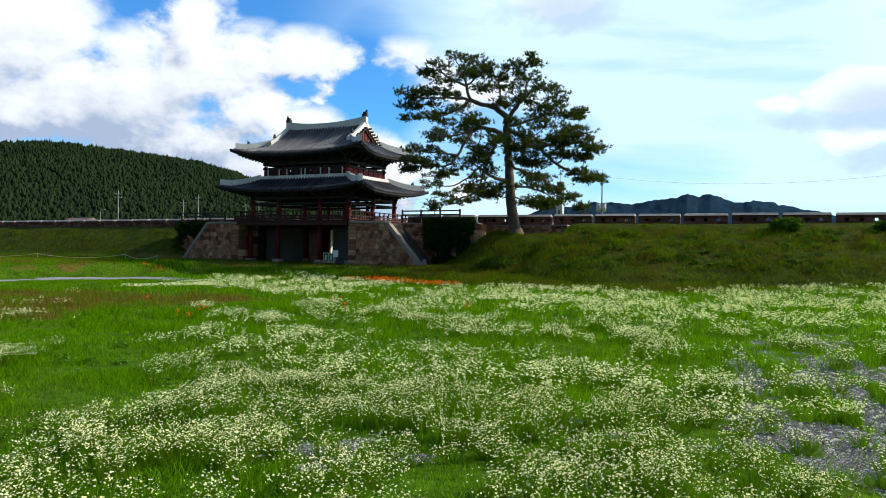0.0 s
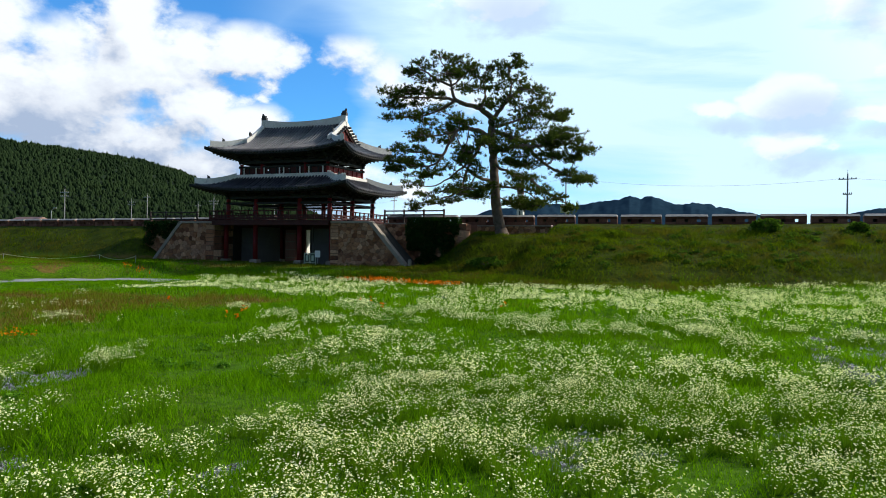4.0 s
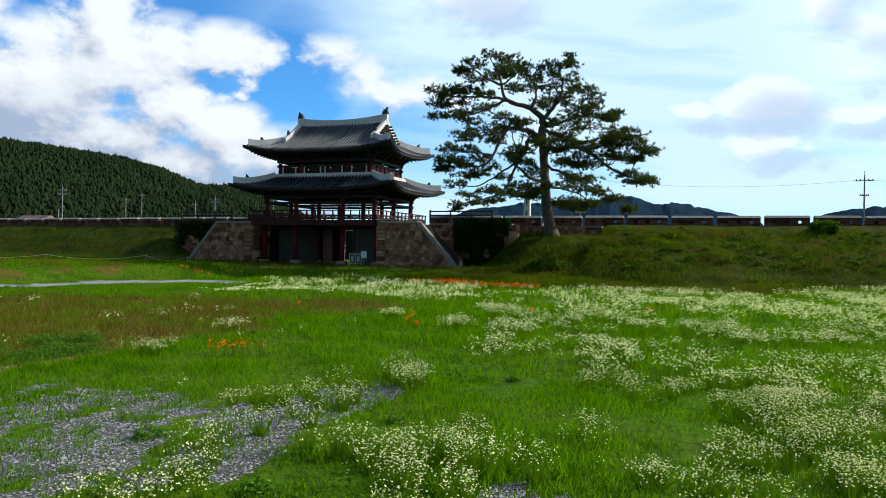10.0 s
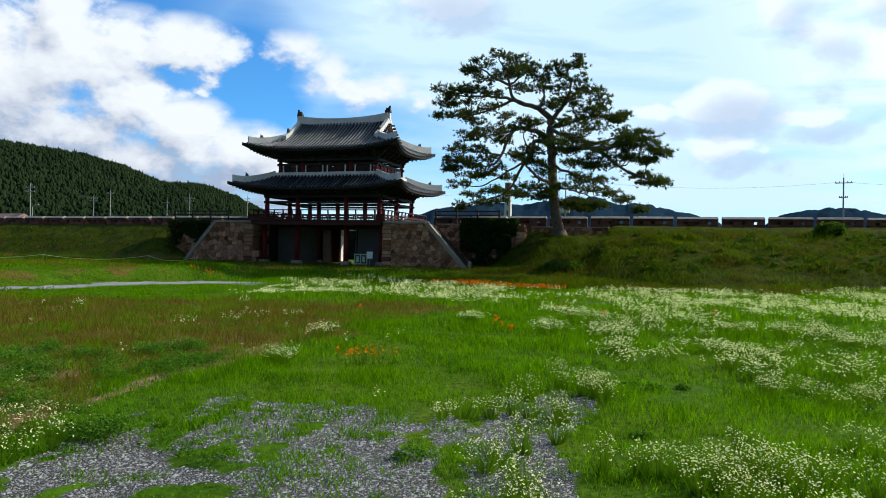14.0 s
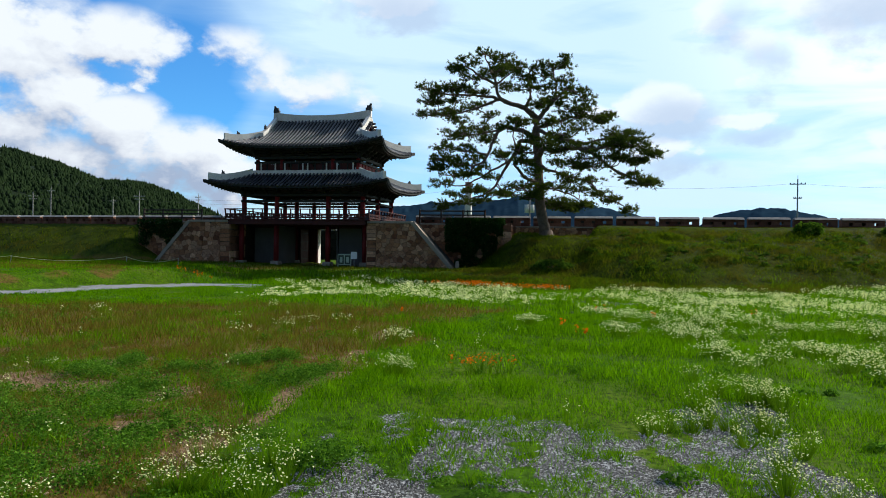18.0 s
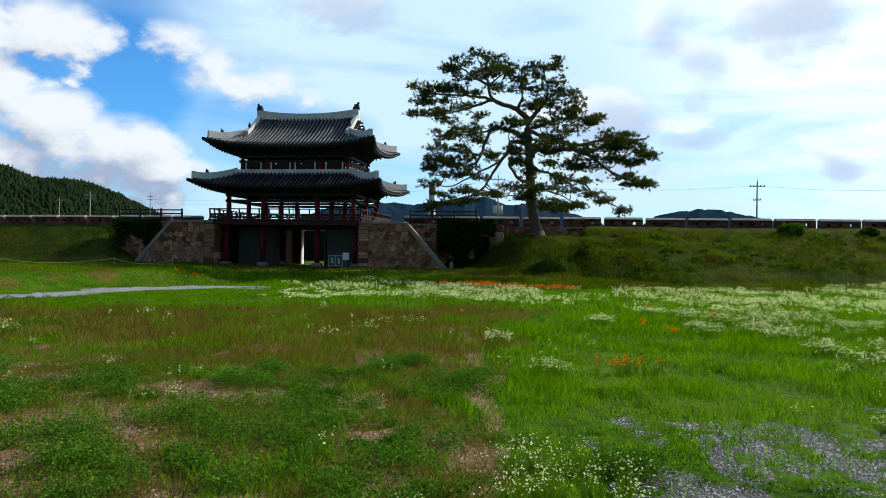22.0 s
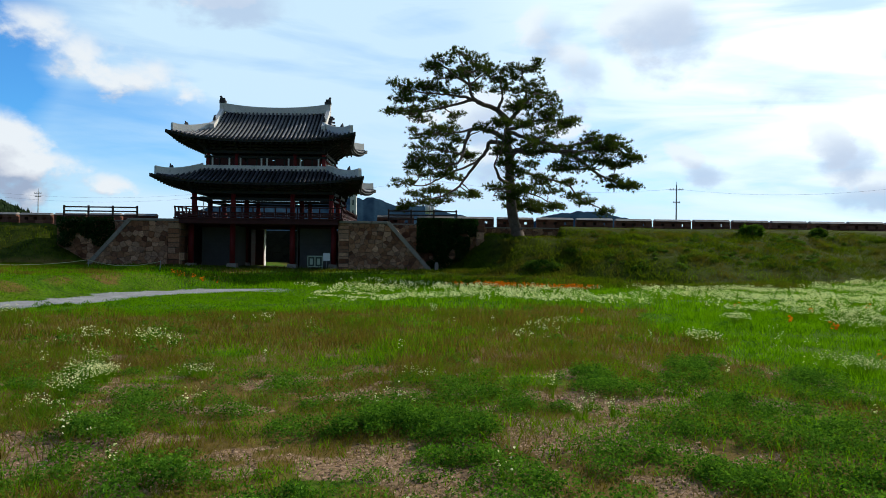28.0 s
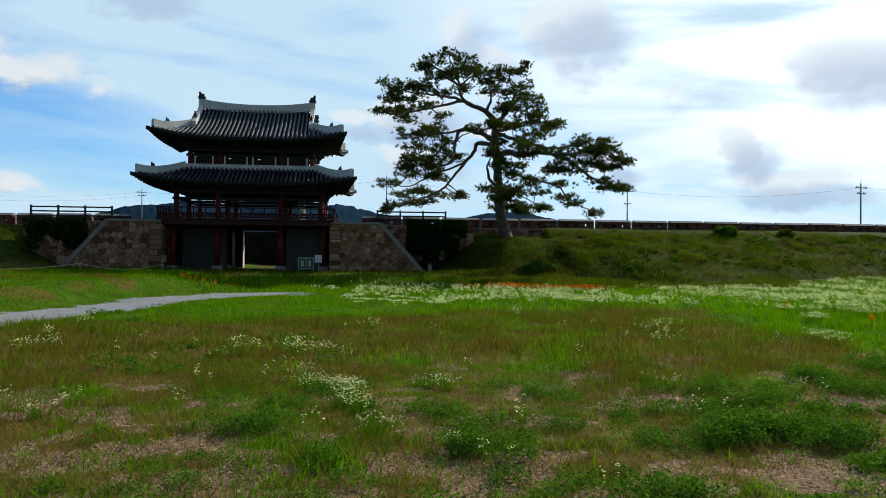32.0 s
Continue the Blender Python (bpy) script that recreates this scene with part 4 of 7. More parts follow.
pts = [(x, 0, UP.zr - 0.05 + 0.36 * (abs(x) / 4.2) ** 2.2) for x in np.linspace(-4.2, 4.2, 15)]
part("main_ridge", ridge_band(pts, 0.36, -0.15, 0.48), M_LIME, up_roof, "curved white plastered roof ridge")
for sx_ in (-1, 1):
    o = part("ridge_end_tile", ornament(1.25), M_ORN, up_roof, "dark ridge-end ornament")
    o.location, o.rotation_euler = (sx_ * 3.99, 0, UP.zr + 0.70), (0, 0, 0 if sx_ > 0 else math.pi)
    # gable wall with battens and rakes
    bm = bmesh.new()
    zb = UP.z(4.1 * sx_, 0.0, False)
    prof = [(y, UP.z(3.9, y, True) - 0.12) for y in np.linspace(-3.0, 3.0, 13) if UP.z(3.9, y, True) - 0.12 > zb]
    poly = [(prof[0][0], zb - 0.05)] + prof + [(prof[-1][0], zb - 0.05)]
    f0 = [bm.verts.new((sx_ * 3.88, y, z)) for y, z in poly]
    f1 = [bm.verts.new((sx_ * 3.96, y, z)) for y, z in poly]
    bm.faces.new(f0), bm.faces.new(f1[::-1])
    for i in range(len(poly)):
        e = (i + 1) % len(poly)
        bm.faces.new((f0[i], f0[e], f1[e], f1[i]))
    bmesh.ops.recalc_face_normals(bm, faces=bm.faces)
    part("gable_wall", bm, M_RED, up_roof, "red boarded gable")
    for y in np.arange(-1.75, 1.76, 0.25):
        zt = UP.z(3.9, y, True) - 0.2
        if zt > zb + 0.1:
            part("batten", cube(sx_ * 3.975 - 0.02, sx_ * 3.975 + 0.02, y - 0.03, y + 0.03, zb, zt), M_DARKRED, up_roof)
    for sy_ in (-1, 1):
        rake = [(sx_ * 4.08, sy_ * y, UP.z(3.9, sy_ * y, True)) for y in np.linspace(0.05, 2.55, 9)]
        bm = bmesh.new()
        strip(bm, [[(x - sx_ * 0.05, y, z - 0.42), (x, y, z - 0.42), (x, y, z - 0.05), (x - sx_ * 0.05, y, z - 0.05)] for x, y, z in rake])
        part("bargeboard", bm, M_DARKRED, up_roof)
        part("descending_ridge", ridge_band([(x - sx_ * 0.06, y, z) for x, y, z in rake], 0.34, -0.1, 0.42), M_LIME, up_roof, "white plastered descending ridge")
        for y in np.arange(0.35, 2.5, 0.28):          # tile ends along the gable edge
            z = UP.z(3.9, y, True)
            part("edge_tile", rod((sx_ * 3.85, sy_ * y, z + 0.02), (sx_ * 4.45, sy_ * y, z - 0.03), 0.085, 6), M_TILE, up_roof)
        o = part("ridge_end_tile", ornament(0.75), M_ORN, up_roof)
        o.location, o.rotation_euler = (sx_ * 4.02, sy_ * 1.9, UP.z(3.9, 1.9, True) + 0.42), (0, 0, sy_ * math.pi / 2)
        for r, nm, start, end in ((UP, up_roof, 4.0, 6.28), (LOW, low_roof, 4.45, 7.02)):
            hip = []
            for i in range(10):
                x = start + (end - start) * i / 9
                y = r.D - (r.W - x) if r.g else r.inner[1] + (x - r.inner[0]) / (r.W - r.inner[0]) * (r.D - r.inner[1])
                hip.append((sx_ * x, sy_ * y, r.z(x, y)))
            part("hip_ridge", ridge_band(hip, 0.34, -0.12, lambda t: 0.38 + 0.24 * t), M_LIME, nm, "white plastered hip ridge")
            o = part("ridge_end_tile", ornament(0.62), M_ORN, nm)
            px, py, pz = hip[6]
            o.location, o.rotation_euler = (px, py, pz + 0.52), (0, 0, math.atan2(sy_, sx_))
# plastered band where the lower roof meets the upper storey
for x0, x1, y0, y1 in ((-4.6, 4.6, -3.3, -3.05), (-4.6, 4.6, 3.05, 3.3), (-4.6, -4.35, -3.05, 3.05), (4.35, 4.6, -3.05, 3.05)):
    part("plaster_band", cube(x0, x1, y0, y1, 7.55, 7.93, 0.02), M_LIME, low_roof, "white plastered band")

# brackets and beams under both roofs


def bracket_mesh():
    """Four stepped bracket arms, each ending in an upturned tongue, in one piece."""
    prof = [(0.2, 0.02)]
    for t in range(4):
        y, z = -0.25 - 0.26 * t, 0.02 + 0.2 * t
        prof += [(y, z), (y - 0.19, z + 0.14), (y - 0.04, z + 0.18)]
    prof += [(0.2, 0.82)]
    bm = bmesh.new()
    a, b = ([bm.verts.new((x, y, z)) for y, z in prof] for x in (-0.075, 0.075))
    bm.faces.new(a), bm.faces.new(b[::-1])
    for i in range(len(prof)):
        e = (i + 1) % len(prof)
        bm.faces.new((a[e], a[i], b[i], b[e]))
    bmesh.ops.recalc_face_normals(bm, faces=bm.faces)
    return link("bracket", bm, M_BRACKET)


CROSS_ARM = link("cross_arm", cube(-0.26, 0.26, -0.06, 0.06, 0.06, 0.19, 0.012), M_BRACKET)
BRACKET = bracket_mesh()


def storey(hw, hd, z0, zb, zt, xs, ys, col_r, holder, gap, drop=0.32):
    """Columns, tie beams and brackets of one storey."""
    spots = [(x, y) for x in xs for y in ys]
    for x, y in spots:
        part("column", rod((x, y, z0), (x, y, zb), col_r, 14, col_r * 0.93), M_RED, holder, "red painted round column", smooth=True)
    for lo, hi in ((zb - drop, zb - drop + 0.18), (zb + gap, zb + gap + 0.22)):
        for y in ys:
            part("tie_beam", cube(-hw - 0.25, hw + 0.25, y - 0.11, y + 0.11, lo, hi, 0.015), M_SHADEGREEN, holder)
        for x in (xs[0], xs[-1]):
            part("tie_beam", cube(x - 0.1, x + 0.1, -hd - 0.25, hd + 0.25, lo + 0.004, hi - 0.004, 0.015), M_SHADEGREEN, holder)
    for side in range(4):
        half, off = ((hw, hd) if side in (0, 2) else (hd, hw))
        cnt = max(int(2 * half / 0.95), 2)
        for j in range(cnt + 1):
            s = -half + 2 * half * j / cnt
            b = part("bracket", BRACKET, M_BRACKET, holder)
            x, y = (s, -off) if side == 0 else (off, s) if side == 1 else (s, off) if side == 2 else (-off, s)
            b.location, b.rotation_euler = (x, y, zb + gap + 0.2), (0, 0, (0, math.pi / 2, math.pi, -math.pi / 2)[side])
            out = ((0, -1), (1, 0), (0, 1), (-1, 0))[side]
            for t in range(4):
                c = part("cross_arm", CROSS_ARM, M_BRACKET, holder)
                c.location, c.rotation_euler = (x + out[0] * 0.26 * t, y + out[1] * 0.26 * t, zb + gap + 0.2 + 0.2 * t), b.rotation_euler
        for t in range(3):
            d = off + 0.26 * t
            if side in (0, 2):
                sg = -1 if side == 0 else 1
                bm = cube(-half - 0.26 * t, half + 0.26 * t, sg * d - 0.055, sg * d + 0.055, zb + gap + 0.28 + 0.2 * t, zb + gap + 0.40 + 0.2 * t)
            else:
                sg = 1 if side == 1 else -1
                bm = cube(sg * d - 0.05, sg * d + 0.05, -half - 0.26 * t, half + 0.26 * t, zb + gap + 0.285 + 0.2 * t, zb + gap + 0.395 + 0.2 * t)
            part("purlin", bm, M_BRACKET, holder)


hall = part("open_hall", bmesh.new(), M_RED, gate, "open pillared hall with railing")
storey(4.85, 3.62, 4.1, 5.85, 6.5, (-4.85, -2.1, 2.1, 4.85), (-3.62, 0.0, 3.62), 0.19, hall, 0.02, 0.43)
room = part("upper_storey", bmesh.new(), M_RED, gate, "low dark red upper storey with shutters")
storey(4.15, 2.85, 7.6, 8.80, 9.4, (-4.15, -2.1, 2.1, 4.15), (-2.85, 2.85), 0.16, room, 0.04)
part("attic_floor", cube(-4.3, 4.3, -3.0, 3.0, 7.40, 7.52), M_DARKRED, room)
part("hall_ceiling", cube(-4.8, 4.8, -3.5, 3.5, 6.72, 6.8), M_SHADEGREEN, hall)
for sy_ in (-1, 1):                       # shutters, a few of them ajar to the light
    xs_ = np.linspace(-4.0, 4.0, 13)
    for j, (a, b) in enumerate(zip(xs_, xs_[1:])):
        if j in (3, 6, 9):
            part("shutter", cube(a + 0.04, b - 0.04, sy_ * 2.85 - 0.025, sy_ * 2.85 + 0.025, 7.62, 8.22), M_DARKRED, room)
            part("shutter", cube(a + 0.04, b - 0.22, sy_ * 2.85 - 0.025, sy_ * 2.85 + 0.025, 8.22, 8.46), M_DARKRED, room)
        else:
            part("shutter", cube(a + 0.04, b - 0.04, sy_ * 2.85 - 0.025, sy_ * 2.85 + 0.025, 7.62, 8.46), M_DARKRED, room)
        part("mullion", cube(a - 0.05, a + 0.05, sy_ * 2.9 - 0.05, sy_ * 2.9 + 0.05, 7.6, 8.5), M_BRACKET, room)
for x in (-3.8, -2.6, -1.8, -0.3, 0.1, 1.65, 2.5, 3.8):
    part("window_post", cube(x - 0.055, x + 0.055, -3.02, -2.955, 7.7, 8.5, 0.01), M_LIME, room, "pale weathered window post")
for sx_ in (-1, 1):
    ys_ = np.linspace(-2.75, 2.75, 8)
    for a, b in zip(ys_, ys_[1:]):
        part("shutter", cube(sx_ * 4.15 - 0.025, sx_ * 4.15 + 0.025, a + 0.03, b - 0.03, 7.62, 8.46), M_RED, room)
        part("mullion", cube(sx_ * 4.19 - 0.045, sx_ * 4.19 + 0.045, a - 0.045, a + 0.045, 7.6, 8.5), M_RED, room)

# deck, its railing and the passage below
part("deck", cube(-5.85, 5.85, -4.95, 4.95, 4.004, 4.10, 0.01), M_DARKRED, gate, "brown-red timber deck")
for y in (-4.78, -3.6, -1.8, 0.0, 1.8, 3.6, 4.7):
    part("deck_beam", cube(-5.5, 5.5, y - 0.12, y + 0.12, 3.68, 4.0, 0.01), M_DARKRED, gate)
railing = part("railing", bmesh.new(), M_DARKRED, gate, "carved dark red deck railing")


def rail_run(p, q):
    p, q = Vector(p), Vector(q)
    d = (q - p)
    L = d.length
    d.normalize()
    n = max(int(L / 0.72), 1)
    ang = math.atan2(d.y, d.x)
    for z, hgt, w in ((0.70, 0.075, 0.10), (0.36, 0.05, 0.07), (0.06, 0.08, 0.10)):
        r = part("rail", cube(0, L, -w / 2, w / 2, z, z + hgt, 0.012), M_DARKRED, railing)
        r.location, r.rotation_euler = p, (0, 0, ang)
    for j in range(n + 1):
        b = part("baluster", POST, M_DARKRED, railing)
        b.location, b.rotation_euler = p + d * L * j / n, (0, 0, ang)
        if j < n:
            pl = part("rail_panel", PANEL, M_DARKRED, railing)
            pl.location, pl.rotation_euler = p + d * L * (j + 0.5) / n, (0, 0, ang)


bm = bmesh.new()
strip(bm, [[(-0.045, 0.03, 0.0), (-0.045, -0.05, 0.0), (0.045, -0.05, 0.0), (0.045, 0.03, 0.0)], [(-0.045, 0.05, 0.35), (-0.045, -0.03, 0.35), (0.045, -0.03, 0.35), (0.045, 0.05, 0.35)],
           [(-0.04, 0.0, 0.78), (-0.04, -0.09, 0.78), (0.04, -0.09, 0.78), (0.04, 0.0, 0.78)]])
bmesh.ops.recalc_face_normals(bm, faces=bm.faces)
POST = link("baluster", bm, M_DARKRED)
bm = bmesh.new()
box(bm, -0.30, 0.30, -0.015, 0.015, 0.14, 0.20)
box(bm, -0.30, 0.30, -0.015, 0.015, 0.30, 0.36)
box(bm, -0.30, -0.17, -0.014, 0.014, 0.20, 0.30)
box(bm, 0.17, 0.30, -0.014, 0.014, 0.20, 0.30)
PANEL = link("rail_panel", bm, M_DARKRED)
rail_run((-5.75, -4.85, 4.1), (5.75, -4.85, 4.1))
rail_run((5.75, -4.85, 4.1), (5.75, 4.85, 4.1))
rail_run((5.75, 4.85, 4.1), (-5.75, 4.85, 4.1))
rail_run((-5.75, 4.85, 4.1), (-5.75, -4.85, 4.1))

passage = part("passage", bmesh.new(), M_RED, gate, "gateway passage between red columns and plastered panels")
for x in (-5.05, -2.12, 2.12, 5.05):
    for y in (-3.62, 0.0, 3.62):
        part("column", rod((x, y, BASE + 0.32), (x, y, 3.7), 0.2, 14), M_RED, passage, "red painted round column", smooth=True)
        bm = bmesh.new()
        hexa(bm, [(x - 0.36, y - 0.36, BASE - 0.05), (x + 0.36, y - 0.36, BASE - 0.05), (x + 0.36, y + 0.36, BASE - 0.05), (x - 0.36, y + 0.36, BASE - 0.05),
                  (x - 0.3, y - 0.3, BASE + 0.34), (x + 0.3, y - 0.3, BASE + 0.34), (x + 0.3, y + 0.3, BASE + 0.34), (x - 0.3, y + 0.3, BASE + 0.34)])
        part("column_base", bm, M_CAP, passage, "pale granite column base")
for a, b in ((-4.86, -2.31), (2.31, 4.86)):
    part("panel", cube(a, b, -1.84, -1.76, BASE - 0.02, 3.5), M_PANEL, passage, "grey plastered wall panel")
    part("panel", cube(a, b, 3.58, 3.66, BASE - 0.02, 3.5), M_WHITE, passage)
    for z in (3.5, 2.2, 0.62):
        part("sill", cube(a, b, -1.88, -1.72, z, z + 0.14, 0.01), M_DARKRED if z > 3 else M_PANEL, passage)
for sx_ in (-1, 1):
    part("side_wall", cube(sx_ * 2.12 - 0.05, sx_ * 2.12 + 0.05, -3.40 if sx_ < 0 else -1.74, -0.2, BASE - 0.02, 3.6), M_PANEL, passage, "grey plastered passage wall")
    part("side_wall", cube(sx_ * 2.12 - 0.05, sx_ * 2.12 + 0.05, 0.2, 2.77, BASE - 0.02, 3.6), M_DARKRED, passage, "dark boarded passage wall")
    # white here carries the sunlit strip in its colour
    part("side_wall", cube(sx_ * 1.54 - 0.14, sx_ * 1.54 + 0.14, 2.95, 3.5, BASE - 0.02, 3.6), M_WHITE, passage, "block wall coloured white for the sun on it")
    part("door_jamb", cube(sx_ * 1.76 - 0.32, sx_ * 1.76 + 0.32, 2.78, 2.945, BASE - 0.02, 3.6), M_DARKRED, passage)
    leaf = part("door_leaf", cube(-0.05, 0.05, 0.0, 1.75, BASE + 0.06, 3.45, 0.008), M_DARKRED, passage, "open brown-red plank door leaf")
    leaf.location, leaf.rotation_euler = (sx_ * 1.80, 0.12, 0), (0, 0, -sx_ * 0.06)
    for z in (1.0, 1.7, 2.4, 3.1):
        st = part("iron_strap", cube(-0.062, 0.062, 0.05, 1.7, z, z + 0.07), M_RAIL, leaf)
part("lintel", cube(-2.0, 2.0, -0.14, 0.14, 3.45, 3.68, 0.01), M_DARKRED, passage)

# ---------------- stone piers, wing walls ----------------


def pier(sx_, seed):
    ob = thing("stone_pier", "stone pier of mixed brown granite blocks with a sloping coping", "wall", (GX, 0, 0))
    x0, x1, x2 = 5.53, 8.93, 11.98          # inner edge, top outer edge, foot
    bm = bmesh.new()
    P = [(sx_ * x0, BASE - 0.3), (sx_ * x2, BASE - 0.3), (sx_ * x2, BASE), (sx_ * x1, TOP - 0.17), (sx_ * x0, TOP - 0.17)]
    f0 = [bm.verts.new((x, 0.08, z)) for x, z in P]
    f1 = [bm.verts.new((x, 2.3, z)) for x, z in P]
    bm.faces.new(f0), bm.faces.new(f1[::-1])
    for i in range(5):
        bm.faces.new((f0[i], f0[(i + 1) % 5], f1[(i + 1) % 5], f1[i]))
    box(bm, min(sx_ * (x0 + 0.04), sx_ * (x1 - 0.1)), max(sx_ * (x0 + 0.04), sx_ * (x1 - 0.1)), 2.3, 9.2, BASE - 0.3, TOP - 0.18)
    bmesh.ops.recalc_face_normals(bm, faces=bm.faces)
    part("core", bm, M_MORTAR, ob)
    # coping: level slabs and the slanting ramp edge
    for j in range(3):
        a, b = x0 + (x1 + 0.02 - x0) * j / 3, x0 + (x1 + 0.02 - x0) * (j + 1) / 3
        part("coping", cube(min(sx_ * (a + 0.01), sx_ * (b - 0.01)), max(sx_ * (a + 0.01), sx_ * (b - 0.01)), -0.06, 0.55, TOP - 0.17, TOP, 0.02), M_CAP, ob, "pale granite coping slab")
    for j in range(4):
        t0, t1 = j / 4, (j + 1) / 4 - 0.006
        bm = bmesh.new()
        q = [(x1 + (x2 - x1) * t, TOP + (BASE - TOP) * t) for t in (t0, t1)]
        strip(bm, [[(sx_ * (x - 0.05), -0.06, z - 0.20), (sx_ * (x - 0.05), 0.45, z - 0.20), (sx_ * (x + 0.13), 0.45, z), (sx_ * (x + 0.13), -0.06, z)] for x, z in q])
        bmesh.ops.recalc_face_normals(bm, faces=bm.faces)
        part("coping", bm, M_CAP, ob)
    slope = (TOP - BASE) / (x2 - x1)
    if sx_ > 0:
        w = x2 - x0
        stone_face(ob, (x0, 0.08, BASE - 0.1), (1, 0, 0), w, TOP - 0.07 - BASE, seed, [(slope, 1, slope * w + 0.02)], square=(0, 0.7))
        stone_face(ob, (x0 + 0.0, 2.5, BASE - 0.1), (0, -1, 0), 2.45, TOP - 0.07 - BASE, seed + 1, square=(0, 9), course=(0.4, 0.55))
    else:
        w = x2 - x0
        stone_face(ob, (-x2, 0.08, BASE - 0.1), (1, 0, 0), w, TOP - 0.07 - BASE, seed, [(-slope, 1, 0.02)], square=(w - 0.8, w), course=(0.26, 0.42))
        stone_face(ob, (-x0, 0.05, BASE - 0.1), (0, 1, 0), 2.45, TOP - 0.07 - BASE, seed + 1, square=(0, 9), course=(0.4, 0.55))
    return ob


pier(1, 11)
pier(-1, 21)


def wing(x0, x1, y, z0, z1, seed, label, run=None):
    ob = thing("wing_wall", label, "wall", (0, 0, 0))
    part("core", cube(x0, x1, y + 0.06, y + 1.1, z0 - 0.3, z1 - 0.1), M_MORTAR, ob)
    stone_face(ob, (x0, y + 0.06, z0 - 0.1), (1, 0, 0), x1 - x0, z1 - z0, seed)
    n = max(int((x1 - x0) / 1.2), 1)
    for j in range(n):
        part("coping", cube(x0 + (x1 - x0) * j / n + 0.008, x0 + (x1 - x0) * (j + 1) / n - 0.008, y - 0.02, y + 1.1, z1 - 0.1, z1, 0.015), M_CAP, ob)
    return ob


# wall seen through the passage, its shade painted in as dark stone
outer = thing("outer_wall", "stone wall behind the gate passage, coloured dark for its shade", "wall")
part("core", cube(-20, 20, 19.1, 20.2, 0.0, 3.75), M_SHADESTONE, outer)
stone_face(outer, (-12.0, 19.1, 0.45), (1, 0, 0), 16.0, 3.3, 61, course=(0.45, 0.7), length=(0.7, 1.4), mat=M_SHADESTONE)
wing(10.55, 17.0, 2.5, BASE, 3.95, 31, "recessed stone wall beside the gate, half covered with ivy")
wing(-13.6, -7.3, 2.5, BASE, 3.95, 41, "recessed stone wall beside the gate, half covered with ivy")
wing(17.6, 23.4, 4.35, 2.7, 3.85, 51, "low rough stone retaining wall behind the pine")
ob = thing("stone_pillar", "pale dressed stone wall end beside the pine knoll", "pillar", (16.98, 2.2, 0))
for j in range(6):
    part("stone", cube(-0.02 - 0.02 * (j % 2), 0.52 + 0.05 * (j % 2), -0.16, 0.9, BASE + 0.3 + j * 0.5, BASE + 0.3 + j * 0.5 + 0.485, 0.025), M_STONE, ob)

# ---------------- parapets ----------------


def merlon(L):
    ob = thing("merlon", "reddish-brown stone parapet block with three loopholes and a grey cap", "parapet", group="parapet blocks", kind="")
    h, t = 0.60, 0.26
    hole = [-L * 0.29, 0.0, L * 0.29]
    for z0, z1 in ((-0.25, 0.22), (0.42, h)):
        n = 4
        for j in range(n):
            off = 0.0 if z0 < 0 else 0.12
            a, b = -L / 2 + L * j / n + (off if j else 0), -L / 2 + L * (j + 1) / n + (off if j < n - 1 else 0)
            part("stone", cube(a + 0.008, b - 0.008, -t - 0.012 * (j % 2), t, z0, z1 - 0.006), M_BRICK, ob)
    xs = [-L / 2] + [v for c in hole for v in (c - 0.125, c + 0.125)] + [L / 2]
    for a, b in zip(xs[::2], xs[1::2]):
        part("stone", cube(a + 0.005, b - 0.005, -t, t, 0.22, 0.414), M_BRICK, ob)
    # slab added behind two loopholes to block the sky and keep them dark
    part("backing", cube(-L / 2 + 0.02, L * 0.14, t + 0.002, t + 0.05, 0.0, 0.55), M_MORTAR, ob)
    bm = bmesh.new()
    strip(bm, [[(x, -t - 0.12, h), (x, t + 0.12, h), (x * 0.97, t * 0.4, h + 0.17), (x * 0.97, -t * 0.4, h + 0.17)] for x in (-L / 2 - 0.015, L / 2 + 0.015)])
    bmesh.ops.recalc_face_normals(bm, faces=bm.faces)
    bmesh.ops.bevel(bm, geom=bm.edges[:], offset=0.02, segments=1, affect="EDGES")
    part("cap", bm, M_PCAP, ob, "grey weathered cap")
    return ob


def parapet(start, pitch, count, sign, base):
    first = None
    for j in range(count):
        x = start + sign * pitch * (j + 0.5)
        y0, y1 = float(wall_y(x - 0.5)), float(wall_y(x + 0.5))
        mtx = Matrix.Translation((x, float(wall_y(x)), base + 0.012 * math.sin(j * 1.7))) @ Matrix.Rotation(math.atan2(y1 - y0, 1.0), 4, "Z")
        if first is None:
            first = merlon(pitch - 0.26)
            first.matrix_basis = mtx
        else:
            copy_thing(first, mtx)


parapet(31.2 - 3.13 * 7, 3.13, 24, 1, 3.93)
parapet(-7.2, 2.72, 22, -1, 3.78)
ob = thing("parapet_footing", "low stone footing course under the parapet", "wall")
for a, b in ((9.3, 84.0), (-66.5, -7.2)):
    xs_ = np.arange(a, b, 2.0)
    for x in xs_:
        x1 = min(x + 1.97, b)
        y = float(wall_y((x + x1) / 2))
        part("stone", cube(x, x1, y - 0.5, y + 0.5, 3.2, 3.70 if b < 0 else 3.86, 0.02), M_BRICK, ob)

# ---------------- timber fences by the gate ----------------


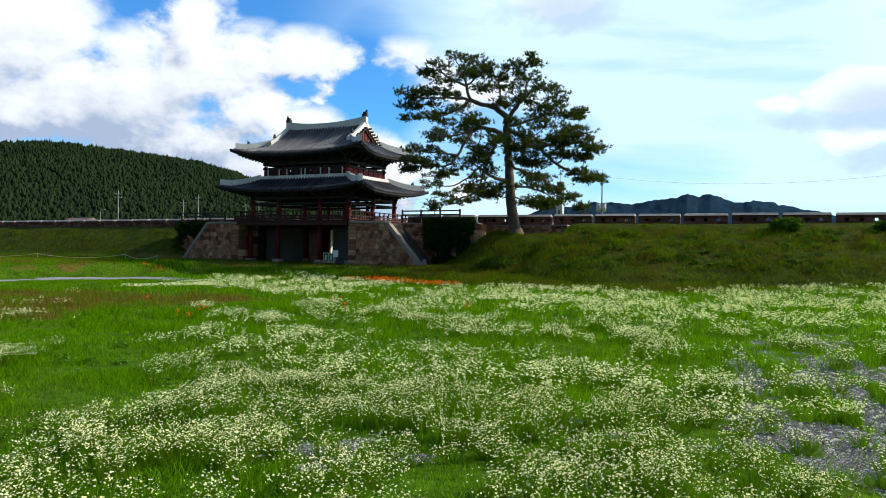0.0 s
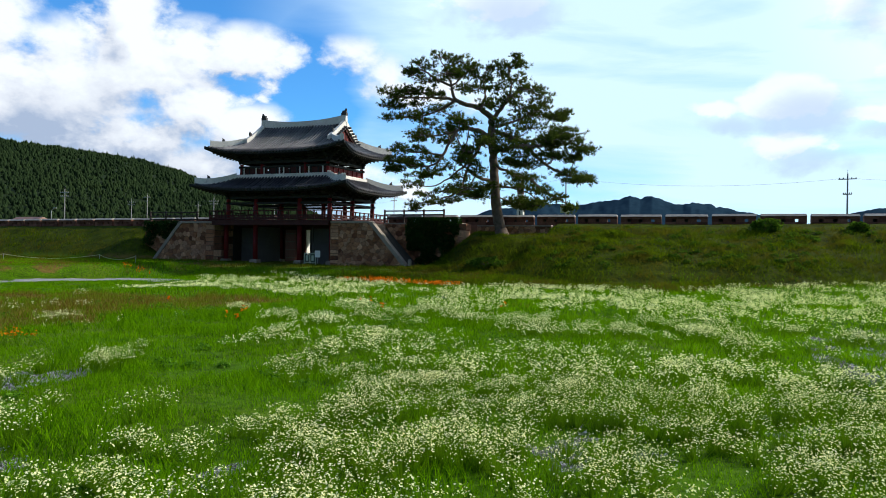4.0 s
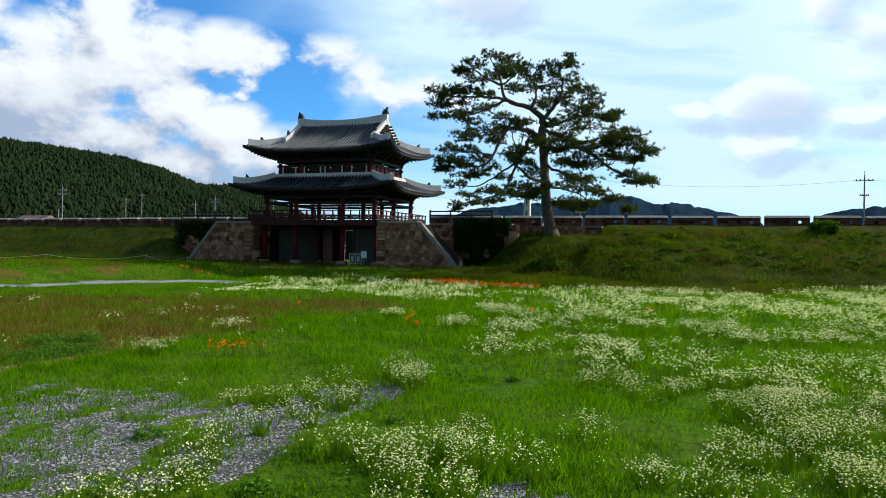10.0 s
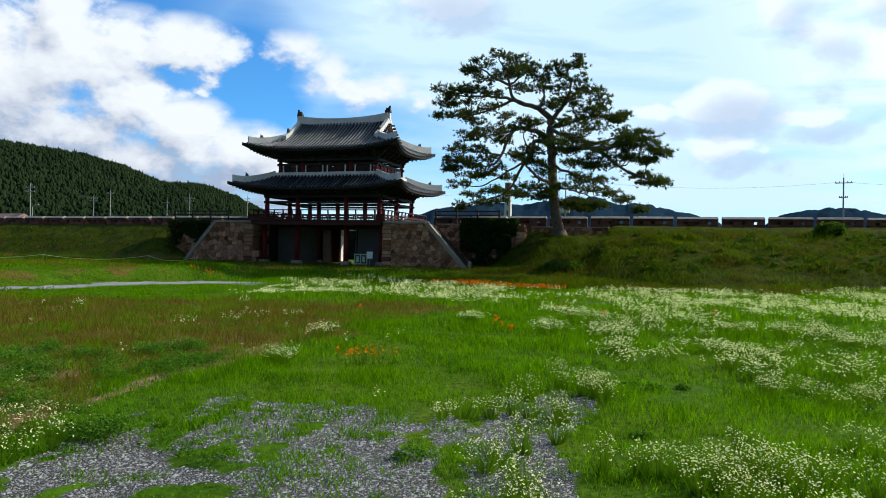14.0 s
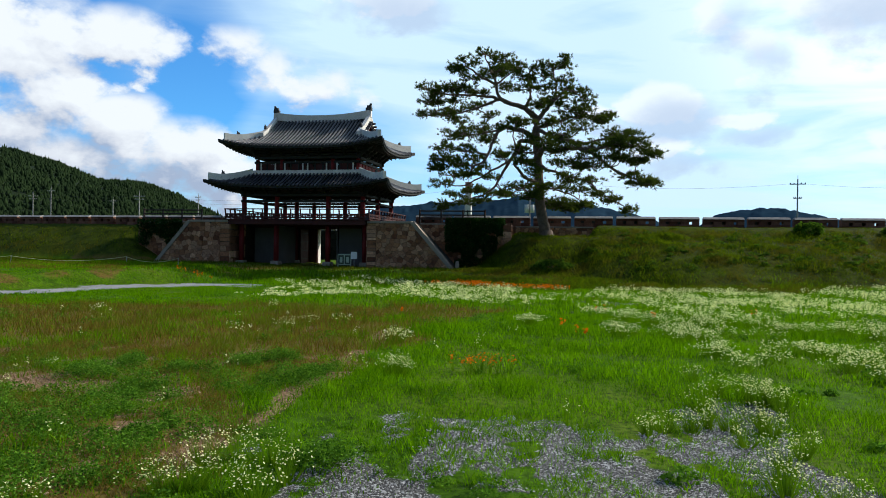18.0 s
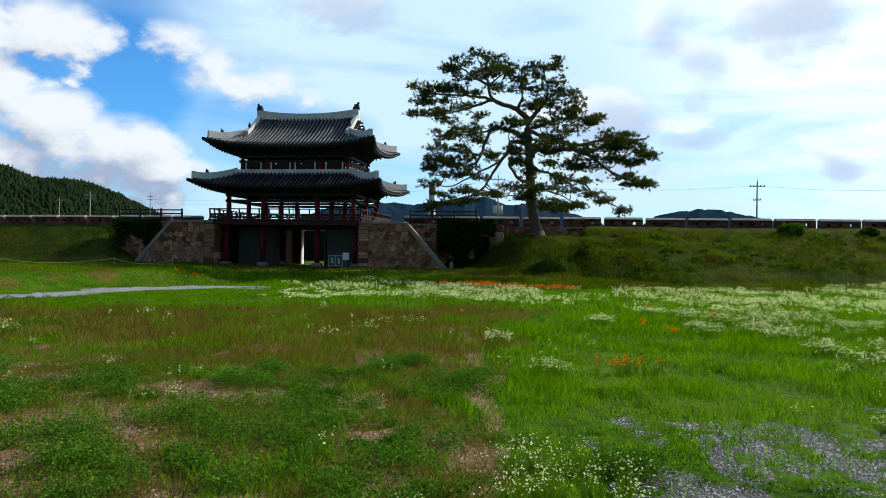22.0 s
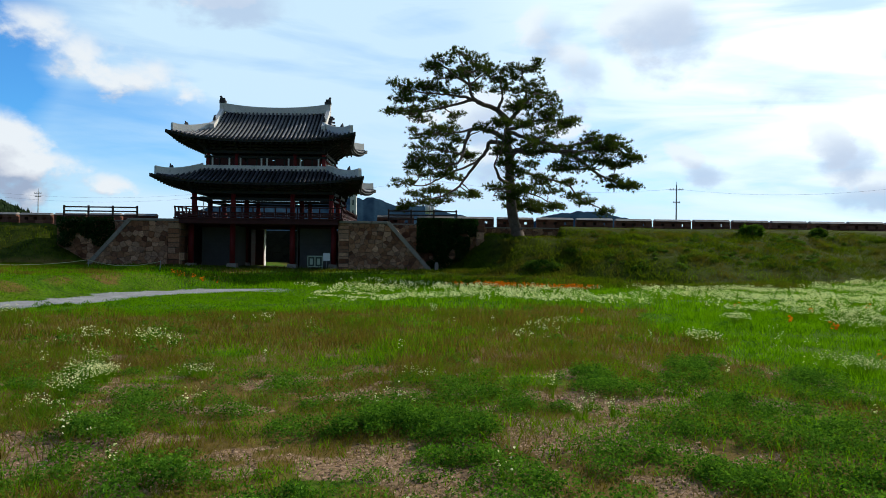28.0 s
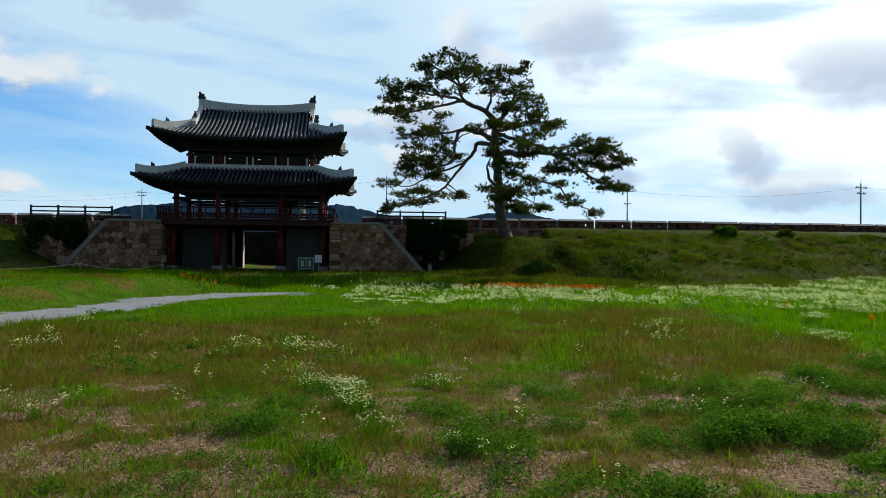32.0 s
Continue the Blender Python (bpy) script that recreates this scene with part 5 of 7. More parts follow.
def fence(x0, x1, y, z, label):
    ob = thing("timber_fence", label, "fence", (0, 0, 0), "fences by the gate")
    n = max(round(abs(x1 - x0) / 1.65), 1)
    for j in range(n + 1):
        x = x0 + (x1 - x0) * j / n
        part("post", cube(x - 0.06, x + 0.06, y - 0.06, y + 0.06, z, z + 1.05, 0.012), M_RAIL, ob)
    for k_ in range(3):
        zz = z + 0.28 + 0.3 * k_
        part("bar", cube(min(x0, x1), max(x0, x1), y - 0.085, y - 0.06, zz, zz + 0.10, 0.01), M_RAIL, ob)
    return ob


fence(10.5, 15.5, 2.72, 3.95, "dark stained timber fence on the wall top")
fence(-13.2, -7.9, 2.72, 3.95, "dark stained timber fence on the wall top")

# ---------------- notice boards, bollard, rope ----------------
ob = thing("sign_board", "white rectangular sign on a thin steel post", "sign", (6.45, -0.55, BASE))
part("post", rod((0, 0.03, -0.1), (0, 0.03, 1.05), 0.028, 8), M_METAL, ob)
part("board", cube(-0.23, 0.23, -0.02, 0.02, 0.62, 1.14, 0.006), M_BOARD, ob, "blank-looking white board")
ob = thing("notice_board", "pale green framed notice board with two dark panels", "sign", (5.62, -0.30, BASE))
for x in (-0.52, 0.48):
    part("leg", cube(x, x + 0.05, -0.03, 0.03, -0.1, 0.95), M_FRAMEGREEN, ob)
for z in (0.16, 0.88):
    part("frame", cube(-0.47, 0.48, -0.035, 0.035, z, z + 0.07, 0.006), M_FRAMEGREEN, ob)
part("frame", cube(-0.03, 0.03, -0.034, 0.034, 0.23, 0.88), M_FRAMEGREEN, ob)
for a, b in ((-0.44, -0.06), (0.06, 0.44)):
    part("panel", cube(a, b, -0.012, 0.012, 0.25, 0.86), M_DARKPIC, ob, "dark notice panel")
    part("paper", cube(a + 0.09, b - 0.09, -0.018, -0.0125, 0.34, 0.76), M_FRAMEGREEN, ob, "pale sheet")
ob = thing("bollard", "short pale granite marker post with a rounded head", "post", (14.05, -0.25, BASE))
bm = cube(-0.13, 0.13, -0.10, 0.10, -0.15, 0.52, 0.045)
part("shaft", bm, M_CAP, ob)
part("head", cube(-0.115, 0.115, -0.085, 0.085, 0.523, 0.60, 0.035), M_CAP, ob)

ob = thing("rope_fence", "sagging pale yellow rope between thin posts on the grass bank", "rope", (0, 0, 0))
stakes = [(-0.9, -11.2), (-5.2, -10.2), (-11.5, -12.6), (-20.0, -13.5), (-30.0, -13.0)]
for (ax, ay), (bx, by) in zip(stakes, stakes[1:]):
    za, zb = float(ground_z(ax, ay)) + 0.5, float(ground_z(bx, by)) + 0.5
    pts = [(ax + (bx - ax) * t, ay + (by - ay) * t, za + (zb - za) * t - 0.28 * 4 * t * (1 - t)) for t in np.linspace(0, 1, 9)]
    bm = bmesh.new()
    tube(bm, pts, 0.014, 5)
    part("rope", bm, M_ROPE, ob)
for ax, ay in stakes:
    z = float(ground_z(ax, ay))
    part("stake", rod((ax, ay, z - 0.1), (ax + 0.04, ay, z + 0.54), 0.018, 6), M_METAL, ob)

# ---------------- utility poles and wires ----------------


def pole(x, y, top, arms, label="grey concrete utility pole with steel crossarms", turn=0.0, lean=0.0):
    ob = thing("utility_pole", label, "pole", (x, y, -0.5), "utility poles", turn=turn)
    H = top + 0.5
    part("shaft", rod((0, 0, 0), (lean, 0, H), 0.15, 10, 0.08), M_POLE, ob, smooth=True)
    for z, w in arms:
        part("crossarm", cube(-w, w, -0.14, -0.04, H - z - 0.05, H - z + 0.05), M_METAL, ob)
        for s in (-0.9, -0.45, 0.45, 0.9):
            ins = bmesh.new()
            tube(ins, [(s * w, -0.09, H - z + 0.05), (s * w, -0.09, H - z + 0.12), (s * w, -0.09, H - z + 0.22)], [0.05, 0.07, 0.035], 6)
            part("insulator", ins, M_POLE, ob)
    part("top_pin", rod((lean, 0, H), (lean, 0, H + 0.5), 0.03, 6), M_METAL, ob)
    return ob


POLES = [(49.7, 53.5, 12.1, ((0.7, 1.0), (2.6, 0.5))), (-66.5, 75.5, 12.2, ((0.7, 1.1), (1.3, 0.9))), (-91.0, 59.2, 13.2, ((0.7, 1.2), (1.5, 1.2))),
         (-88.0, 95.5, 12.5, ((0.6, 0.9),)), (-112.5, 98.0, 14.0, ((0.7, 1.2), (1.4, 1.0))), (-110.0, 101.0, 15.5, ((0.7, 1.1),)), (-32.0, 93.0, 13.6, ((0.6, 1.0), (1.2, 0.8))),
         (13.5, 57.0, 13.3, ((0.6, 1.1), (1.3, 0.8))), (76.3, 38.2, 11.7, ((0.6, 1.1), (1.4, 0.8))), (-71.0, 104.0, 14.0, ((0.6, 1.0), (1.3, 0.8)))]
for x, y, top, arms in POLES:
    pole(x, y, top, arms, turn=0.35 * math.sin(x))
wires = thing("power_lines", "thin dark power lines strung between the poles", "cable")


def wire(a, b, sag, r=0.010):
    a, b = Vector(a), Vector(b)
    bm = bmesh.new()
    tube(bm, [a + (b - a) * t - Vector((0, 0, sag * 4 * t * (1 - t))) for t in np.linspace(0, 1, 13)], r, 4)
    part("wire", bm, M_WIRE, wires)


for a, b in ((7, 0), (0, 8), (7, 6), (6, 1), (1, 2)):
    (ax, ay, az, _), (bx, by, bz, _) = POLES[a], POLES[b]
    wire((ax, ay, az - 0.55), (bx, by, bz - 0.55), 1.1)
    if a != 7 and b != 8:
        wire((ax + 0.5, ay, az - 1.25), (bx + 0.5, by, bz - 1.25), 1.2)
wire((76.3, 38.2, 11.1), (130, 25, 11.5), 1.2)
wire((-91.0, 59.2, 12.6), (-140, 40, 13.0), 1.5)
ob = thing("transformer", "pale grey transformer cans hung on the utility pole", "transformer", (13.5, 57.0, 7.6))
for x in (-0.42, 0.42):
    part("can", rod((x, -0.35, 0), (x, -0.35, 1.15), 0.30, 12), M_HOUSE, ob, smooth=True)
    part("lid", rod((x, -0.35, 1.15), (x, -0.35, 1.25), 0.33, 12), M_METAL, ob)
part("bracket", cube(-0.8, 0.8, -0.12, 0.0, 0.5, 0.62), M_METAL, ob)

# ---------------- far buildings ----------------
ob = thing("church_tower", "slender pale church tower with a cross on top", "tower", (-1.1, 85.0, -0.5))
bm = bmesh.new()
strip(bm, [[(-s, -s, z), (s, -s, z), (s, s, z), (-s, s, z)] for s, z in ((0.70, 0.0), (0.62, 8.0), (0.55, 13.2))])
bmesh.ops.recalc_face_normals(bm, faces=bm.faces)
part("shaft", bm, M_HOUSE, ob)
for x, y in ((-0.4, -0.4), (0.4, -0.4), (-0.4, 0.4), (0.4, 0.4)):
    part("belfry_post", cube(x - 0.14, x + 0.14, y - 0.14, y + 0.14, 13.2, 15.2), M_FARROOF, ob)
part("belfry_core", cube(-0.26, 0.26, -0.26, 0.26, 13.2, 15.2), M_FARROOF, ob)
part("belfry_roof", cube(-0.6, 0.6, -0.6, 0.6, 15.2, 15.4), M_FARROOF, ob)
part("cross_upright", cube(-0.06, 0.06, -0.06, 0.06, 15.4, 17.7), M_BOARD, ob)
part("cross_bar", cube(-0.55, 0.55, -0.05, 0.05, 16.75, 16.88), M_BOARD, ob)
for z in (4.0, 6.5, 9.0, 11.0):
    part("slot", cube(-0.12, 0.12, -0.75, -0.55, z, z + 1.0), M_DARKGLASS, ob)


def house(x, y, w, d, h, label, turn=0.0):
    ob = thing("house", label, "house", (x, y, 0), "far houses", turn=turn)
    part("wall", cube(-w / 2, w / 2, -d / 2, d / 2, -0.3, h), M_HOUSE, ob)
    bm = bmesh.new()
    strip(bm, [[(s, -d / 2 - 0.4, h), (s, d / 2 + 0.4, h), (s, 0.1, h + 1.2), (s, -0.1, h + 1.2)] for s in (-w / 2 - 0.4, w / 2 + 0.4)])
    bmesh.ops.recalc_face_normals(bm, faces=bm.faces)
    part("roof", bm, M_FARROOF, ob)
    for s in (-0.3, 0.05, 0.32):
        part("window", cube(s * w - 0.5, s * w + 0.5, -d / 2 - 0.03, -d / 2 + 0.02, h * 0.4, h * 0.8), M_DARKGLASS, ob)


house(-59.0, 26.5, 4.6, 4.0, 4.6, "small pale house with a reddish roof behind the wall")
house(-25.0, 66.0, 9.0, 6.0, 5.2, "long low pale building behind the wall", 0.2)
house(9.5, 40.0, 6.0, 5.0, 4.2, "low pale building behind the wall", 0.1)
ob = thing("street_lamp", "thin grey street lamp with a bent arm", "lamp", (-56.0, 27.5, 0))
part("post", rod((0, 0, -0.3), (0, 0, 6.8), 0.07, 8), M_METAL, ob)
part("arm", rod((0, 0, 6.8), (0.9, -0.2, 7.1), 0.045, 6), M_METAL, ob)
part("head", cube(0.75, 1.25, -0.3, -0.08, 7.05, 7.18, 0.02), M_METAL, ob)

# ---------------- the pine ----------------
PX, PY = 20.0, 2.8
PZ = 3.0
pine = thing("pine_tree", "tall old pine with leaning trunk and layered dark needle pads", "tree", (PX, PY, PZ))
rnd = random.Random(12)
wood = bmesh.new()
tufts = []                       # place, size and way of every needle tuft
joints = []                      # places along the limbs from which twigs may spring


def limb(pts, r0, r1, seg=7, wild=0.05):
    """A crooked tapering limb; returns its smoothed points."""
    pts = [Vector(p) for p in pts]
    fine_ = []
    for i in range(len(pts) - 1):
        p0, p1, p2, p3 = pts[max(i - 1, 0)], pts[i], pts[i + 1], pts[min(i + 2, len(pts) - 1)]
        for s in range(4):
            t = s / 4
            q = 0.5 * ((2 * p1) + (p2 - p0) * t + (2 * p0 - 5 * p1 + 4 * p2 - p3) * t * t + (3 * p1 - p0 - 3 * p2 + p3) * t ** 3)
            fine_.append(q + Vector((rnd.uniform(-1, 1), rnd.uniform(-1, 1), rnd.uniform(-1, 1))) * (wild if fine_ else 0))
    fine_.append(pts[-1])
    n = len(fine_) - 1
    tube(wood, fine_, [r0 + (r1 - r0) * (i / n) ** 0.8 for i in range(n + 1)], seg)
    return fine_


def cushion(x, y, z, rx, rz):
    """A flattish cushion of needle tufts: a bough from the nearest limb, twigs that fan out, and knots of tufts on them."""
    c = Vector((x, y, z))
    root = min(joints, key=lambda p: (p - c).length + 0.5 * max(p.z - c.z, 0.0))
    gap = c - root
    if gap.length > 0.25:
        sag = Vector((rnd.uniform(-0.2, 0.2), rnd.uniform(-0.2, 0.2), rnd.uniform(-0.25, 0.1))) * min(gap.length, 1.6)
        limb([root, root + gap * 0.5 + sag, c - Vector((0, 0, 0.1))], 0.035 + 0.018 * min(gap.length, 2.5), 0.02, 5, 0.03)
    knots = int(9 + 10 * rx)
    for _ in range(knots):
        a, d = rnd.uniform(0, 2 * math.pi), rnd.random() ** 0.55
        q = c + Vector((math.cos(a) * d * rx, math.sin(a) * d * rx * 1.05, rz * (rnd.uniform(-0.75, 0.85) * (1 - 0.5 * d * d) - 0.1)))
        tube(wood, [c + (q - c) * 0.1 - Vector((0, 0, 0.1)), c + (q - c) * 0.6 - Vector((0, 0, 0.06)), q], [0.022, 0.016, 0.008], 4)
        out = Vector((math.cos(a) * d, math.sin(a) * d, 0.55)).normalized()
        big = rnd.uniform(0.6, 1.25)
        for _ in range(rnd.randint(5, 9)):
            w = Vector((rnd.gauss(0, 1), rnd.gauss(0, 1), rnd.gauss(0, 0.6))) * 0.15 * big
            tufts.append((q + w, rnd.uniform(0.16, 0.30) * big ** 0.5, (out + w * 3.0 + Vector((rnd.gauss(0, 0.3), rnd.gauss(0, 0.3), 0.25))).normalized()))


TRUNK = [(0.1, 0.0, -0.4), (-0.05, 0.0, 0.5), (-0.3, 0.0, 1.7), (-0.5, 0.0, 3.3), (-0.6, 0.0, 5.0), (-0.7, 0.0, 6.2), (-0.8, -0.1, 7.7), (-0.8, -0.1, 8.8)]
joints += limb(TRUNK, 0.46, 0.25, 12, 0.03)[14:]
tube(wood, [(0.16, 0, -0.55), (0.09, 0, -0.05), (0.0, 0, 0.5)], [0.78, 0.58, 0.44], 12)
# limbs: the leader and the crown, then right and left, high to low
MAIN_BOUGHS = [
    (0.24, [(-0.8, -0.1, 8.7), (-1.6, -0.4, 9.4), (-2.6, -0.7, 9.7), (-3.4, -0.9, 10.1), (-3.7, -1.0, 11.1), (-4.1, -1.1, 12.2), (-4.5, -1.2, 13.0)]),
    (0.14, [(-1.6, -0.4, 9.4), (-1.2, -0.4, 10.3), (-1.4, -0.3, 11.4), (-1.3, 0.0, 12.3)]),
    (0.09, [(-3.7, -1.0, 11.1), (-3.0, -0.9, 11.6), (-2.3, -0.8, 12.2)]),
    (0.11, [(-3.7, -1.0, 11.1), (-4.8, -1.5, 11.6), (-5.8, -1.8, 12.3), (-6.4, -1.8, 12.1)]),
    (0.20, [(-0.8, -0.1, 8.6), (-0.2, -0.2, 9.2), (0.5, -0.1, 10.0), (1.2, 0.2, 10.7), (1.9, 0.6, 10.7), (2.7, 1.1, 10.3)]),
    (0.11, [(0.5, -0.1, 10.0), (0.6, 0.1, 10.9), (0.4, 0.3, 11.8), (0.2, 0.4, 12.6)]),
    (0.16, [(-0.8, -0.1, 8.0), (0.0, 0.2, 8.2), (0.9, 1.0, 8.7), (2.1, 1.1, 9.0), (3.5, 1.3, 9.0)]),
    (0.17, [(-0.8, 0.0, 7.9), (0.2, -1.2, 7.3), (1.3, -2.0, 6.8), (2.6, -3.2, 6.4), (3.9, -3.7, 6.5), (5.0, -3.9, 6.8)]),
    (0.26, [(-0.7, 0.0, 5.7), (-0.2, -0.8, 6.4), (0.7, -1.8, 6.0), (1.8, -3.0, 6.1), (3.0, -4.0, 5.7), (4.0, -4.8, 4.9), (5.0, -4.7, 4.2), (6.0, -4.5, 3.8), (7.0, -4.4, 3.6)]),
    (0.13, [(2.5, -3.6, 5.9), (3.7, -4.6, 5.8), (4.7, -4.9, 6.0), (5.8, -5.1, 5.9), (6.8, -5.2, 5.6)]),
    (0.07, [(4.0, -4.8, 4.9), (3.6, -5.2, 4.7), (2.5, -5.3, 4.6)]),
    (0.12, [(-0.6, 0.0, 5.6), (-0.1, -0.4, 5.0), (0.9, -1.2, 4.6), (1.9, -2.0, 4.2), (3.1, -3.2, 3.7), (3.9, -2.8, 3.0), (4.8, -2.4, 2.5), (5.8, -3.3, 1.8)]),
]
SIDE_BOUGHS = [
    (0.15, [(-2.6, -0.7, 9.7), (-3.6, -0.8, 10.1), (-4.7, -0.8, 10.3), (-6.0, -0.9, 10.4), (-7.5, -1.0, 10.5), (-8.8, -1.1, 10.6)]),
    (0.12, [(-3.5, -0.8, 10.0), (-4.8, 0.6, 9.9), (-6.2, 1.8, 9.8), (-7.5, 1.6, 9.5), (-8.9, 0.4, 9.3)]),
    (0.22, [(-0.8, -0.1, 7.1), (-1.6, 0.0, 7.7), (-2.7, 0.2, 8.1), (-3.5, 0.0, 7.9), (-3.9, -0.6, 7.0), (-4.3, -1.6, 5.5), (-5.2, -1.6, 5.1), (-6.3, -1.8, 5.2), (-7.3, -2.2, 5.4)]),
    (0.11, [(-3.2, 0.2, 8.1), (-4.3, 0.6, 7.9), (-5.7, 0.6, 7.7), (-7.1, 1.0, 7.8)]),
    (0.09, [(-4.2, -1.4, 5.9), (-4.9, -2.2, 6.0), (-5.8, -3.0, 6.0), (-6.9, -2.8, 6.3)]),
    (0.19, [(-0.8, 0.0, 6.9), (-2.0, 0.6, 7.2), (-2.3, 1.0, 6.5), (-3.0, 1.4, 5.7), (-3.6, 2.2, 4.8), (-4.4, 3.2, 3.9), (-5.7, 4.0, 3.3), (-7.0, 3.4, 2.9), (-8.2, 2.8, 2.6)]),
    (0.10, [(-2.9, 1.4, 5.8), (-4.3, 2.6, 5.3), (-5.7, 3.8, 4.7), (-7.1, 3.6, 4.1), (-8.5, 3.2, 4.2)]),
    (0.16, [(-0.5, 0.0, 4.0), (-1.4, -1.2, 4.2), (-1.8, -2.4, 4.7), (-2.0, -3.2, 5.0), (-1.7, -3.6, 5.8)]),
    (0.08, [(-0.5, 0.0, 3.6), (-1.0, -1.4, 3.5), (-1.6, -3.0, 3.3), (-2.1, -3.6, 2.8)]),
    (0.10, [(-0.5, 0.0, 3.7), (0.1, 1.0, 3.7), (1.3, 1.4, 3.4), (2.6, 0.6, 2.7)]),
    (0.08, [(-0.5, 0.0, 3.0), (0.0, 1.8, 2.7), (1.1, 2.2, 2.6)]),
]
for r, pts in MAIN_BOUGHS + SIDE_BOUGHS:
    joints += limb(pts, r, 0.035)[5:]
# needle cushions, tier by tier: place, reach and half height
CROWN = [(-4.4, -1.2, 13.3, 0.94, 0.43), (-5.8, -1.8, 12.6, 0.94, 0.51), (-6.4, -1.8, 12.0, 0.68, 0.43), (-3.3, -0.6, 13.0, 0.94, 0.51), (-3.6, -2.2, 11.8, 1.28, 0.51), (-5.5, -1.2, 11.6, 1.06, 0.43),
         (-2.4, -0.8, 12.3, 0.77, 0.6), (-1.7, -0.3, 11.9, 0.77, 0.64), (-1.0, 0.2, 12.6, 0.6, 0.43), (0.1, 0.4, 12.7, 0.6, 0.43), (1.1, 0.4, 12.6, 0.51, 0.38), (-0.4, 0.8, 12.1, 0.85, 0.51),
         (1.0, -0.4, 11.4, 0.85, 0.64), (-1.2, -1.8, 10.6, 0.85, 0.43), (-3.1, 0.6, 11.3, 0.85, 0.43), (-0.1, -0.8, 10.7, 0.77, 0.51), (-4.4, 0.8, 12.4, 0.8, 0.4)]
RIGHT_HIGH = [(1.9, 0.6, 10.8, 0.94, 0.51), (2.5, 1.2, 10.4, 0.85, 0.6), (0.7, -0.6, 10.0, 0.94, 0.6), (2.9, 1.2, 9.8, 0.6, 0.34), (1.6, 0.2, 9.5, 0.94, 0.51), (-0.4, -2.2, 9.4, 0.77, 0.51),
              (2.1, 1.0, 9.0, 1.11, 0.43), (3.5, 1.3, 9.0, 1.02, 0.38), (4.3, 1.3, 9.1, 0.51, 0.34), (0.7, 2.2, 9.0, 0.94, 0.51), (0.1, -1.8, 8.1, 0.6, 0.43), (2.3, -0.8, 7.8, 1.11, 0.43), (1.2, -2.4, 7.2, 0.94, 0.38)]
RIGHT_MID = [(4.8, -3.8, 6.9, 1.11, 0.43), (6.0, -5.1, 6.4, 0.85, 0.51), (5.6, -5.1, 5.9, 1.19, 0.43), (6.8, -5.2, 5.6, 0.85, 0.38), (4.4, -4.8, 5.8, 1.19, 0.51), (3.0, -3.8, 6.1, 1.11, 0.51),
             (1.5, -2.3, 6.3, 0.94, 0.51), (3.4, -5.4, 5.2, 1.28, 0.43), (4.9, -4.8, 5.2, 0.94, 0.38), (6.1, -5.4, 4.9, 0.6, 0.3), (2.3, -5.3, 4.7, 0.94, 0.30), (3.6, -5.3, 4.6, 1.0, 0.30), (0.8, -3.0, 5.9, 0.68, 0.43)]
RIGHT_LOW = [(5.6, -4.4, 4.0, 0.68, 0.40), (6.5, -4.4, 3.6, 0.85, 0.30), (7.1, -4.4, 3.6, 0.43, 0.30), (3.3, -3.8, 3.8, 0.7, 0.3), (1.7, -1.8, 4.3, 1.0, 0.30), (0.5, 1.2, 3.8, 1.1, 0.34), (2.3, 0.2, 3.5, 1.1, 0.32),
             (3.7, -2.8, 3.0, 0.75, 0.28), (4.6, -2.3, 2.6, 0.9, 0.28), (1.1, 2.2, 2.8, 1.2, 0.36), (2.7, 0.2, 2.4, 1.0, 0.30), (0.0, 2.2, 2.6, 0.85, 0.3), (5.6, -3.3, 1.8, 0.6, 0.22), (1.5, 1.2, 2.1, 0.6, 0.24)]
LEFT_HIGH = [(-8.8, -1.1, 11.0, 0.77, 0.43), (-7.8, -0.8, 10.7, 0.85, 0.43), (-8.5, -1.3, 10.0, 0.94, 0.38), (-6.8, -1.8, 10.8, 0.94, 0.43), (-6.2, -0.2, 11.0, 0.85, 0.38), (-6.9, 0.2, 10.3, 0.85, 0.43),
             (-4.7, -0.8, 10.6, 0.94, 0.34), (-9.2, 0.2, 9.3, 0.6, 0.26), (-8.1, 1.2, 9.5, 1.02, 0.38), (-7.0, 2.2, 10.0, 0.94, 0.43), (-5.6, 2.2, 10.2, 0.94, 0.43), (-7.3, 3.2, 9.3, 0.85, 0.38), (-4.5, 2.2, 9.5, 0.68, 0.38)]
LEFT_MID = [(-7.4, 1.2, 7.9, 0.85, 0.68), (-5.8, 0.2, 7.7, 1.19, 0.6), (-5.1, 1.8, 8.5, 0.85, 0.51), (-4.4, 0.2, 7.2, 0.68, 0.34), (-6.9, -2.8, 6.3, 0.94, 0.38), (-7.2, -2.3, 5.6, 0.94, 0.38), (-5.6, -3.2, 6.0, 0.94, 0.51),
            (-7.6, -2.3, 5.0, 0.6, 0.38), (-6.3, -1.8, 5.3, 1.02, 0.43), (-5.3, -0.8, 5.8, 0.94, 0.43), (-5.2, 1.6, 5.6, 0.68, 0.51), (-5.7, 0.2, 4.8, 0.85, 0.43), (-7.3, 1.2, 4.8, 0.94, 0.34)]
